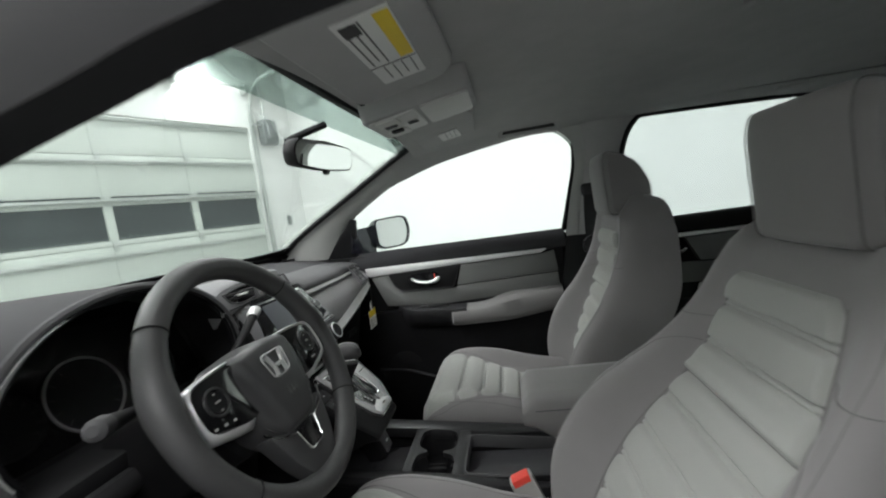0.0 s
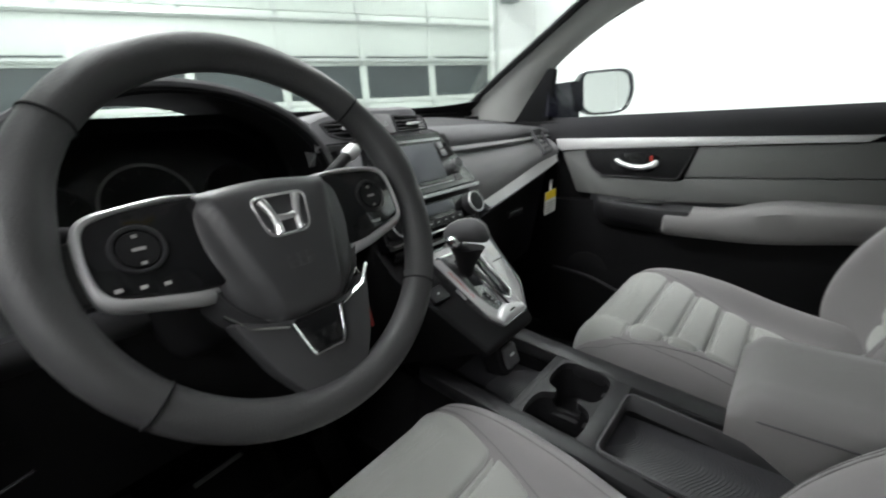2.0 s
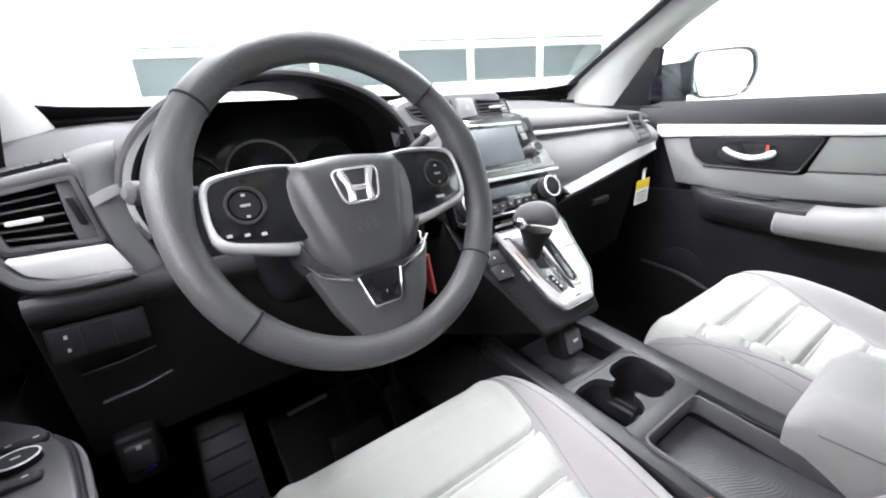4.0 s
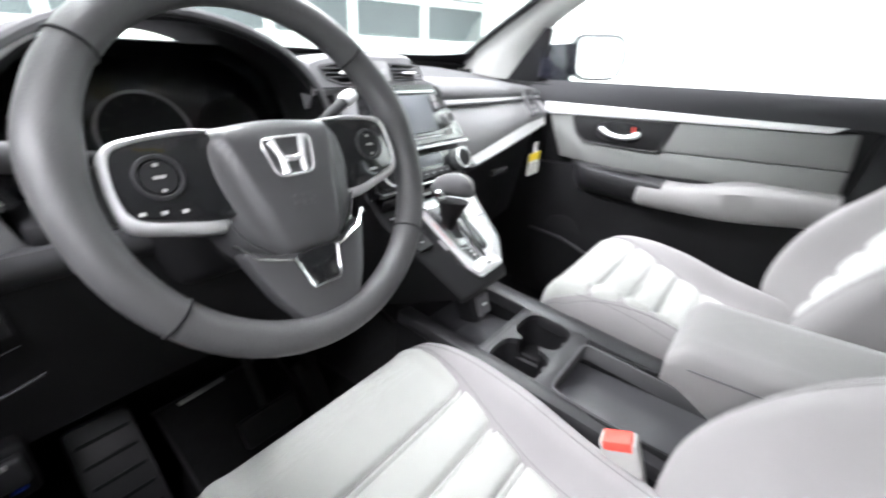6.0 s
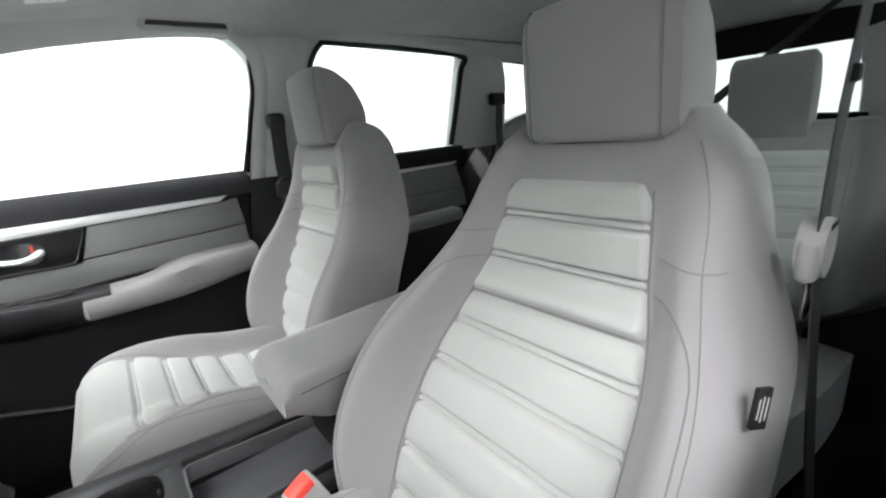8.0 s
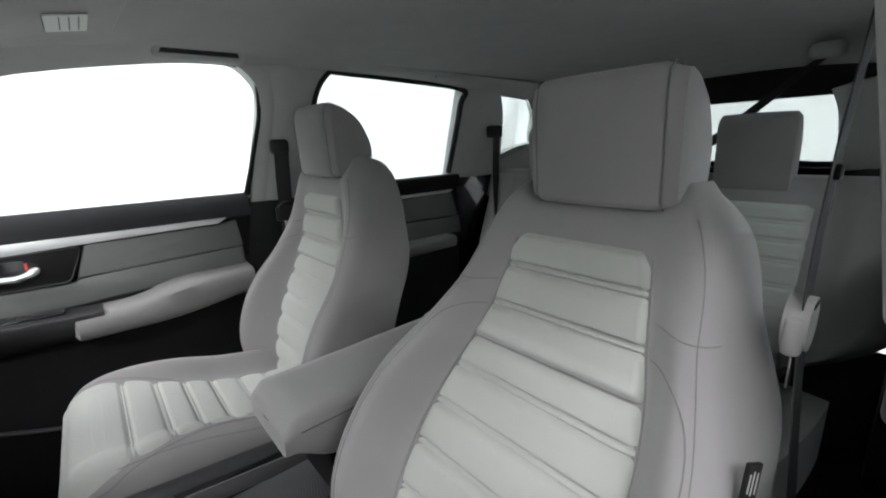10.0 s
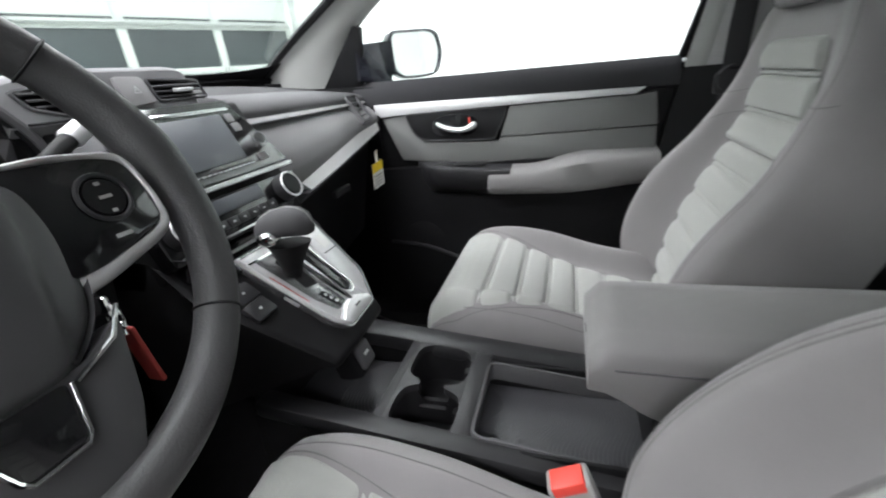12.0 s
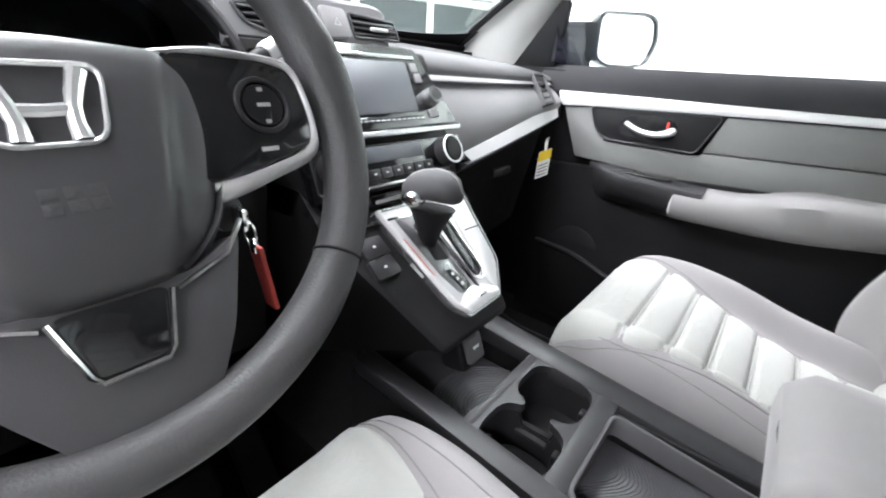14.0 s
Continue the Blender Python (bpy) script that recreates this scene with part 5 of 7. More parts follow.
part("closer_wheel", lf.plate(rounded([(0.0340, -0.014), (0.0415, -0.015), (0.0345, 0.018), (0.0275, 0.018)], 0.003, 3), -0.004, 0.005, 0.002), M_BLACK, vent)
sf = Frame((-0.640, 1.026, 0.985), (0.985, 0.12, 0), (0, 0.12, 1))
part("trim_strip", sf.plate(rounded([(-0.0316, 0.0109), (0.0560, 0.0057), (0.0700, -0.0273), (0.0037, -0.0200), (-0.0190, -0.0085)], 0.005, 4), -0.02, 0.003, 0.002), M_SILVER, dash, "satin silver trim strip under the vent")
OUTER = rounded([(-0.037, -0.034), (0.060, -0.043), (0.047, 0.058), (-0.055, 0.040)], 0.012, 3)
ring_at = [[lf(a, b + (0.0), -0.05) for a, b in OUTER], [lf(a, b, -0.012) for a, b in OUTER], [lf(a * 0.985, b * 0.975, -0.003) for a, b in OUTER]]
ring_at += [[lf(a + (p - a) * k, b + (q - b) * k, c) for (a, b), (p, q) in zip(OUTER, VENT)] for k, c in ((0.25, 0.001), (0.7, 0.003), (1.0, 0.0015))]
ring_at += [[lf(a * 0.93, b * 0.93, -0.03) for a, b in VENT]]
part("end_face", ring_strip(bmesh.new(), ring_at, True, False), M_DASH, dash, "dark grey rounded dash end panel", 50)
col_a = [(-0.606, 1.125, 1.090), (-0.598, 1.076, 1.080), (-0.595, 1.060, 1.054), (-0.588, 1.050, 1.009), (-0.577, 1.042, 0.965), (-0.569, 1.038, 0.943)]
col_b = [(-0.556, 1.130, 1.100), (-0.558, 1.090, 1.092), (-0.562, 1.074, 1.051), (-0.560, 1.060, 1.008), (-0.546, 1.056, 0.965), (-0.538, 1.052, 0.943)]
part("end_column", ribbon(col_a, col_b, (0, 0.05, 0), 24, 6, (0, -0.005, 0.002)), M_DASH, dash, "dark grey moulded column beside the vent")
part("column_inset", ribbon([(-0.592, 1.0555, 1.044), (-0.590, 1.0525, 1.032)], [(-0.563, 1.069, 1.053), (-0.562, 1.066, 1.042)], (0, 0.02, 0), 4, 4, (0, -0.0055, 0.001)), M_PADGREY, dash, "paler grey inset")
lip_u = [(-0.690, 1.046, 1.062), (-0.684, 1.030, 1.024), (-0.672, 1.018, 0.992), (-0.655, 1.013, 0.972), (-0.620, 1.013, 0.964), (-0.572, 1.022, 0.960)]
lip_l = [(-0.695, 1.050, 1.060), (-0.691, 1.034, 1.018), (-0.680, 1.022, 0.981), (-0.661, 1.016, 0.960), (-0.625, 1.016, 0.951), (-0.568, 1.026, 0.949)]
part("end_lip", ribbon(lip_u, lip_l, (0, 0.02, 0), 24, 4, (-0.002, -0.006, 0)), M_DASH, dash, "dark grey rounded lip under the silver strip")
part("panel_joint", tube([(p[0] - 0.001, p[1] - 0.001, p[2]) for p in col_a], 0.0014, 5), M_BLACK, dash)
dm = part("demister_grille", ribbon([(-0.690, 1.078, 1.072), (-0.65, 1.083, 1.079), (-0.60, 1.098, 1.087)], [(-0.690, 1.094, 1.0735), (-0.65, 1.099, 1.0805), (-0.60, 1.114, 1.088)], (0, 0, -0.006), 12, 3), M_BLACK, dash, "narrow dark demister grille")
for k in range(9):
    c = along([(-0.685, 1.086, 1.074), (-0.65, 1.091, 1.081), (-0.605, 1.105, 1.0885)], k / 8)
    part("grille_bar", box(c + Vector((0, 0, -0.0012)), (0.0025, 0.015, 0.002), 0.0005, 1), M_DASH, dm)
kp = sheet(lambda u, v: (-0.675 + 0.515 * u, 1.030 + 0.055 * (1 - v) + 0.01 * math.sin(math.pi * u), 0.70 + 0.235 * v), 16, 10, (0, 0.05, 0))
part("knee_panel", bevel(kp, 0.012, 2, 50), M_BLACK, dash, "black knee panel under the wheel")
# Paler than the knee panel, so its lit top edge is put into colour.
kl = sheet(lambda u, v: (-0.672 + 0.27 * u, 1.040 - 0.022 * math.sin(math.pi * (0.15 + 0.6 * v)) + 0.006 * u, 0.915 + 0.036 * v - 0.004 * u), 14, 6, (0, 0.02, 0))
part("knee_lip", bevel(kl, 0.004, 2, 50), M_GRAPHITE, dash, "lower dash lip, paler as the lit top of the knee panel")
kf = Frame((-0.620, 1.0305, 0.890), (1, 0, 0), (0, 0.23, 0.97))
sw = part("switch_panel", kf.rect(-0.046, 0.046, -0.020, 0.020, 0.0, 0.003, 0.0015, 0.004), M_BLACK, dash, "dark switch panel with blanks")
for k in range(3):
    part("switch", kf.rect(-0.043 + 0.029 * k, -0.015 + 0.029 * k, -0.017, 0.017, 0.002, 0.0042, 0.001), M_BLACK, sw)
for b in (0.007, -0.008):
    part("mark", kf.rect(-0.0305, -0.0275, b - 0.002, b + 0.002, 0.0042, 0.0046, 0), M_BUCKLE, sw)
part("coin_tray_edge", tube([(-0.650, 1.040, 0.842), (-0.61, 1.036, 0.846), (-0.574, 1.037, 0.852)], 0.0014, 6), M_BLACK, dash)
part("coin_tray_edge", tube([(-0.640, 1.036, 0.800), (-0.60, 1.033, 0.806), (-0.565, 1.036, 0.812)], 0.0020, 6), M_GRAPHITE, dash)
# instrument hood and cluster
hc = thing("instrument_cluster", (-0.35, 1.1, 1.05), "black hooded instrument cluster with round dials", "instrument cluster")
def hood_pt(t, r, y):
    """Round the hood's mouth: t 0..1 from the left foot over the top to the right foot."""
    a = math.pi * (1.12 - 1.24 * t)
    return Vector((-0.348 + r * 0.195 * math.cos(a), y, 1.03 + r * 0.135 * math.sin(a) * (1.0 if math.sin(a) > 0 else 0.9)))


hd = sheet(lambda u, v: hood_pt(u, 1.0 + 0.02 * math.sin(math.pi * v), 1.075 + 0.05 * math.sin(math.pi * u) * 0.2 + 0.22 * v), 40, 6, lambda u, v: (hood_pt(u, 1.10, 0) - hood_pt(u, 1.0, 0)))
part("hood", bevel(hd, 0.004, 2, 60), M_BLACK, hc, "black instrument hood lining")
ho = sheet(lambda u, v: hood_pt(u, 1.115 + 0.01 * math.sin(math.pi * v), 1.078 + 0.25 * v), 40, 6, lambda u, v: (hood_pt(u, 1.095, 0) - hood_pt(u, 1.115, 0)))
part("hood_shell", bevel(ho, 0.002, 2, 60), M_TOP, hc, "dark grey instrument hood")
part("inner_band", sheet(lambda u, v: hood_pt(0.01 + 0.36 * u, 1.046 + (0.046 - 0.034 * step(0.45, 1.0, u)) * v, 1.070 - 0.004 * v + 0.006 * u), 30, 4, (0, 0.012, 0)), M_SILVER, hc, "pale band round the hood's mouth")
part("hood_lip", tube([hood_pt(i / 40, 1.103 - 0.03 * step(0.3, 0.6, i / 40), 1.071 + 0.01 * math.sin(math.pi * i / 40)) for i in range(41)], 0.0065, 8), M_DASH, hc, "grey hood lip")
part("mouth_edge", tube([hood_pt(i / 40, 1.042, 1.069 + 0.01 * math.sin(math.pi * i / 40)) for i in range(41)], 0.0026, 6), M_BLACK, hc)
bz = Frame((-0.348, 1.175, 1.05), (1, 0, 0), (0, 0.3, 0.95))
part("backing", bz.plate(rounded([(-0.20, -0.12), (0.20, -0.12), (0.17, 0.10), (-0.17, 0.10)], 0.05, 5), -0.02, 0.0, 0.002), M_GLOSS, hc)
part("floor_plate", box((-0.348, 1.12, 0.955), (0.38, 0.16, 0.03), 0.008), M_BLACK, hc)
for a, r in ((-0.028, 0.056), (-0.13, 0.040), (0.09, 0.042)):
    dl = part("dial", bz.disc(a, -0.024, r, r * 0.96, 0.0, 0.006), M_BLACK, hc)
    ringp = [bz(a + r * math.cos(t), -0.024 + r * math.sin(t), 0.008) for t in np.linspace(0, 2 * math.pi, 36, endpoint=False)]
    part("dial_ring", tube(ringp, 0.0022, 6, True), M_BAND if r > 0.05 else M_BLACK, dl, "thin grey dial ring" if r > 0.05 else "")
    for k in range(11):
        t = math.radians(220 - 26 * k)
        f2 = Frame(bz(a + r * 0.82 * math.cos(t), -0.024 + r * 0.82 * math.sin(t), 0.007), bz.x * math.cos(t) + bz.y * math.sin(t), bz.y * math.cos(t) - bz.x * math.sin(t))
        part("tick", f2.rect(-0.004, 0.004, -0.0005, 0.0005, 0, 0.0006, 0), M_DASH, dl)
lens = bz.plate(rounded([(-0.19, -0.10), (0.19, -0.10), (0.16, 0.09), (-0.16, 0.09)], 0.05, 5), 0.020, 0.022)
ob = part("lens", lens, M_LENS, hc)
ob.visible_shadow = False

# centre stack
R = Frame((0.0, 1.030, 1.017), (1, 0, 0), (0, 0.5145, 0.8575))
stack = thing("radio_unit", (0.02, 1.03, 0.95), "gloss black radio and climate unit with a dark screen", "radio")
part("housing", prism([(-0.125, y, z) for y, z in ((1.02, 0.88), (1.00, 0.905), (1.035, 0.985), (1.085, 1.087), (1.16, 1.087), (1.16, 0.88))], (0.285, 0, 0), 0.006), M_BLACK, stack)
part("bezel", R.plate(rounded([(-0.125, -0.036), (0.158, -0.034), (0.116, 0.083), (-0.085, 0.085)], 0.006, 3), -0.01, 0.004, 0.0015), M_GLOSS, stack, "gloss black radio bezel")
part("top_strip", R.rect(-0.075, 0.108, 0.066, 0.071, 0.004, 0.006, 0.0008), M_CHROME, stack)
part("screen", R.plate(rounded([(-0.072, -0.015), (0.078, -0.013), (0.086, 0.061), (-0.066, 0.061)], 0.004, 3), 0.003, 0.0055, 0.0008), M_SCREEN, stack, "dark radio display")
kb = part("tuning_knob", R.disc(0.113, 0.006, 0.0145, 0.0130, 0.003, 0.018), M_NICKEL, stack, "chrome ringed tuning knob")
part("knob_face", R.disc(0.113, 0.006, 0.0095, 0.009, 0.018, 0.0195), M_GRAPHITE, kb)
for a0, b0, a1, b1 in ((0.092, 0.046, 0.106, 0.060), (0.094, 0.030, 0.108, 0.044), (0.100, -0.024, 0.118, -0.012)):
    part("button", R.rect(a0, a1, b0, b1, 0.003, 0.0065, 0.001), M_PADGREY, stack, "grey button")
part("silver_bar", R.plate(rounded([(-0.13, -0.045), (0.158, -0.046), (0.160, -0.037), (-0.128, -0.038)], 0.003, 2), 0.002, 0.008, 0.002), M_NICKEL, stack, "satin silver bar under the radio")
cdp = R.rect(-0.075, 0.09, -0.026, -0.019, 0.003, 0.006, 0.001)
part("slot", cdp, M_GLOSS, stack)
for k in range(16):
    part("slot_tooth", R.rect(-0.07 + 0.0098 * k, -0.064 + 0.0098 * k, -0.0245, -0.0232, 0.006, 0.0072, 0), M_MARK, stack)
C = Frame(R(0, -0.05, 0.0), (1, 0, 0), (0, 0.42, 0.91))
part("climate_panel", C.plate(rounded([(-0.128, -0.062), (0.10, -0.060), (0.152, -0.004), (-0.128, -0.002)], 0.006, 3), -0.02, 0.004, 0.001), M_GLOSS, stack, "gloss black climate panel")
part("climate_display", C.rect(-0.055, 0.058, -0.026, -0.006, 0.003, 0.0055, 0.0008), M_SCREEN, stack)
for a in (-0.098, 0.105):
    k1 = part("climate_knob", C.disc(a, -0.027, 0.0225, 0.021, 0.003, 0.022), M_GRAPHITE, stack, "round climate knob with a silver ring")
    part("knob_ring", tube([C(a + 0.0200 * math.cos(t), -0.027 + 0.0200 * math.sin(t), 0.022) for t in np.linspace(0, 2 * math.pi, 28, endpoint=False)], 0.0016, 6, True), M_SATIN, k1)
    part("knob_face", C.disc(a, -0.027, 0.0170, 0.0165, 0.021, 0.024), M_BLACK, k1)
for k in range(7):
    b = part("button", C.rect(-0.070 + 0.0205 * k, -0.052 + 0.0205 * k, -0.047, -0.034, 0.003, 0.0065, 0.001), M_GRAPHITE, stack)
    part("mark", C.rect(-0.0635 + 0.0205 * k, -0.0595 + 0.0205 * k, -0.0415, -0.0395, 0.0065, 0.0069, 0), M_MARK, b)
part("chrome_line", C.rect(-0.118, 0.085, -0.058, -0.054, 0.003, 0.008, 0.001), M_CHROME, stack, "thin chrome line")
part("edge_trim", tube([C(-0.116, -0.004, 0.006), C(-0.127, -0.006, 0.006), C(-0.129, -0.050, 0.006), C(-0.118, -0.056, 0.006)], 0.0016, 6), M_CHROME, stack, "thin chrome edge")
part("lower_pocket", prism([(-0.118, y, z) for y, z in ((0.975, 0.915), (0.985, 0.875), (1.06, 0.875), (1.06, 0.93))], (0.215, 0, 0), 0.003), M_GLOSS, stack)
part("pocket_label", box((-0.02, 0.9765, 0.905), (0.05, 0.002, 0.004), 0), M_MARK, stack)
part("pocket_edge", tube([(-0.115, 0.966, 0.884), (0.0, 0.962, 0.882), (0.095, 0.966, 0.884)], 0.003, 6), M_CHROME, stack)

# centre air vents in the raised hump
hump = thing("centre_vent", (0.01, 1.12, 1.1), "raised centre air vents with a hazard switch between", "air vent")
CT = curve_fn((-0.215, 1.098), (-0.19, 1.114), (-0.15, 1.132), (-0.09, 1.140), (0.0, 1.142), (0.07, 1.139), (0.094, 1.131), (0.106, 1.112), (0.110, 1.096))
MOUTHS = (((-0.150, 1.119), (-0.100, 1.126), (-0.052, 1.126), (-0.052, 1.096), (-0.110, 1.093), (-0.138, 1.101)), ((0.004, 1.126), (0.084, 1.122), (0.092, 1.099), (0.010, 1.098)))


def inside(pts, x, z):
    """Whether x, z lies within a convex outline."""
    return all((b[0] - a[0]) * (z - a[1]) - (b[1] - a[1]) * (x - a[0]) <= 0 for a, b in zip(pts, pts[1:] + pts[:1]))


def cowl(u, v):
    """From the foot of the face over its rounded top edge to the back, with two vent mouths sunk into the face."""
    x = -0.165 + 0.275 * u
    zt, zb = CT(x), 1.085
    yf = 1.072 + 0.035 * step(0.06, 0.115, abs(x + 0.05) - 0.05)
    if v < 0.6:
        k = v / 0.6
        z = zb + (zt - 0.006 - zb) * k
        sunk = 0.026 if any(inside(list(m), x, z) for m in MOUTHS) else 0.0
        return (x, yf + 0.012 * k + sunk, z)
    k = (v - 0.6) / 0.4
    return (x, yf + 0.012 + 0.010 * math.sin(min(k * 3, 1) * math.pi / 2) + 0.17 * max(0, k - 0.2), zt - 0.006 + 0.006 * math.sin(min(k * 3, 1) * math.pi / 2) - 0.012 * max(0, k - 0.3))


part("cowl", sheet(cowl, 150, 60, (0, 0.03, -0.03)), M_COWL, hump, "mid-grey rounded vent cowl", 50)
for m in MOUTHS:
    v = part("vent", tube([(x, 1.0725 + 0.012 * (z - 1.085) / 0.05 - 0.001, z) for x, z in rounded(m, 0.004, 3)], 0.0022, 6, True), M_DASH, hump, "dark slatted centre vent")
    xs = [p[0] for p in m]
    part("cavity", prism([(x, 1.096, z) for x, z in m], (0, 0.003, 0)), M_BLACK, v)
    for k in range(3):
        z = 1.1035 + 0.0066 * k
        x0, x1 = (max(xs) - 0.093 + 0.006 * abs(k - 2), max(xs) - 0.003) if min(xs) < 0 else (min(xs) + 0.004, max(xs) - 0.003 - 0.002 * k)
        part("slat", box(((x0 + x1) / 2, 1.086, z), (x1 - x0, 0.020, 0.0026), 0.0008, 1), M_DASH, v)
    c = (min(xs) + max(xs)) / 2
    part("vane_tab", box((c + 0.004, 1.074, 1.1105), (0.030, 0.008, 0.005), 0.0018, 2), M_SILVER, v, "silver vane tab")
part("cowl_line", tube([(x, 1.0705 + 0.035 * step(0.06, 0.115, abs(x + 0.05) - 0.05), 1.0875) for x in np.linspace(-0.15, 0.108, 24)], 0.0014, 5), M_BLACK, hump)
H = Frame((-0.024, 1.076, 1.113), (1, 0, 0), (-0.05, 0.25, 0.97))
hz = part("hazard_switch", H.plate(rounded([(-0.016, -0.020), (0.024, -0.017), (0.019, 0.016), (-0.018, 0.017)], 0.005, 3), -0.012, 0.004, 0.003), M_BAND, hump, "pale grey hazard switch")
tri = H.rim([(-0.003, -0.005), (0.007, -0.005), (0.002, 0.0035)], 0.0012, 0.0062, 0.0068)
part("mark", tri, M_MARK, hz)
part("face_ledge", bevel(prism([(-0.105, 1.062, 1.0795), (0.114, 1.062, 1.0795), (0.110, 1.083, 1.0855), (-0.105, 1.083, 1.0855)], (0, 0.010, -0.010)), 0.003, 2, 30), M_COWL, hump, "grey ledge over the radio")
part("cheek", ribbon([(-0.144, 1.098, 1.098), (-0.128, 1.082, 1.064), (-0.124, 1.066, 1.020), (-0.128, 1.052, 0.988)], [(-0.080, 1.074, 1.090), (-0.095, 1.056, 1.060), (-0.109, 1.032, 1.020), (-0.118, 1.014, 0.988)], (0, 0.012, 0), 20, 6, (0, -0.006, 0)), M_COWL, hump, "grey panel beside the radio")

# ---- steering wheel ----
W = Frame((-0.354, 0.873, 1.031), (1, 0, 0), (0, math.sin(radians(24)), math.cos(radians(24))))
wheel = thing("steering_wheel", (-0.354, 0.95, 0.99), "dark grey three-spoke steering wheel with silver spoke trim", "steering wheel")
RM, rm = 0.1725, 0.0172
bm = bmesh.new()
n1, n2 = 96, 16
rows = []
for i in range(n1):
    t = 2 * math.pi * i / n1
    deg = math.degrees(t) % 360
    grip = 1.0
    for c in (12, 168):
        grip += 0.16 * math.exp(-(((deg - c + 180) % 360 - 180) / 10) ** 2)
    for c in (38, 142, 321, 219):
        grip -= 0.05 * math.exp(-(((deg - c + 180) % 360 - 180) / 1.0) ** 2)
    row = []
    for j in range(n2):
        a = 2 * math.pi * j / n2
        row.append(bm.verts.new(W((RM + rm * grip * math.cos(a)) * math.cos(t), (RM + rm * grip * math.cos(a)) * math.sin(t), rm * 1.05 * grip * math.sin(a))))
    rows.append(row)
for i in range(n1):
    for j in range(n2):
        a, b = rows[i], rows[(i + 1) % n1]
        bm.faces.new((a[j], a[(j + 1) % n2], b[(j + 1) % n2], b[j]))
rim = part("rim", bm, M_WHEEL, wheel, "dark grey grained wheel rim", 60)
for deg in (40, 140, 322, 218):
    t = radians(deg)
    f = [W((RM + (rm + 0.0003) * math.cos(a)) * math.cos(t), (RM + (rm + 0.0003) * math.cos(a)) * math.sin(t), (rm * 1.05 + 0.0003) * math.sin(a)) for a in np.linspace(0, 2 * math.pi, 20, endpoint=False)]
    part("seam", tube(f, 0.0012, 5, True), M_BLACK, rim)
hub = rounded([(-0.078, 0.038), (0.0, 0.045), (0.078, 0.038), (0.082, -0.005), (0.066, -0.062), (0.035, -0.090), (-0.035, -0.090), (-0.066, -0.062), (-0.082, -0.005)], 0.022, 7)
def hub_drop(a, b):
    """The flanks fall away on both sides of the raised middle panel, which narrows downwards."""
    return 0.0075 * step(0.0, 0.010, abs(a) - (0.047 + 0.22 * b)) + 0.05 * max(0, abs(a) - (0.057 + 0.22 * b))


rings = [[W(a * k, b * k - 0.02 * (1 - k), c - (hub_drop(a * k, b * k - 0.02 * (1 - k)) if k < 0.999 else 0)) for a, b in hub] for k, c in ((1.13, -0.034), (1.10, -0.022), (1.05, -0.008), (1.0, 0.001), (0.965, 0.0065), (0.93, 0.0105), (0.89, 0.013), (0.84, 0.0148), (0.78, 0.016), (0.72, 0.0167), (0.66, 0.0173), (0.6, 0.0177), (0.53, 0.018), (0.45, 0.0183), (0.3, 0.0187), (0.15, 0.019))]
cover = part("airbag_cover", loft(rings), M_WHEELGREY, wheel, "dark grey airbag cover", 60)
for k in range(3):
    for b in (-0.036, -0.043):
        part("embossed_mark", W.rect(-0.013 + 0.009 * k, -0.006 + 0.009 * k, b - 0.0028, b + 0.0028, 0.0155, 0.0190, 0.0004), M_WHEEL, cover)
em = part("emblem", tube([W(a, b, 0.0195) for a, b in rounded([(-0.027, 0.0225), (0.027, 0.0225), (0.020, -0.0145), (-0.020, -0.0145)], 0.009, 5)], 0.0014, 8, True), M_EMBLEM, cover, "chrome emblem outline")
part("emblem_back", W.plate(rounded([(-0.026, 0.0215), (0.026, 0.0215), (0.019, -0.0135), (-0.019, -0.0135)], 0.008, 4), 0.0165, 0.0185, 0.0005), M_WHEELGREY, em)
part("emblem_crossbar", tube([W(-0.009, 0.0015, 0.0195), W(0.0, 0.0008, 0.0200), W(0.009, 0.0015, 0.0195)], 0.0032, 8), M_EMBLEM, em)
for s in (-1, 1):
    part("emblem_bar", tube([W(s * 0.0172, 0.0195, 0.0190), W(s * 0.0140, 0.0115, 0.0198), W(s * 0.0112, 0.003, 0.0202), W(s * 0.0102, -0.005, 0.0198), W(s * 0.0108, -0.0125, 0.0190)], [0.0046, 0.0040, 0.0034, 0.0037, 0.0044], 10), M_EMBLEM, em)
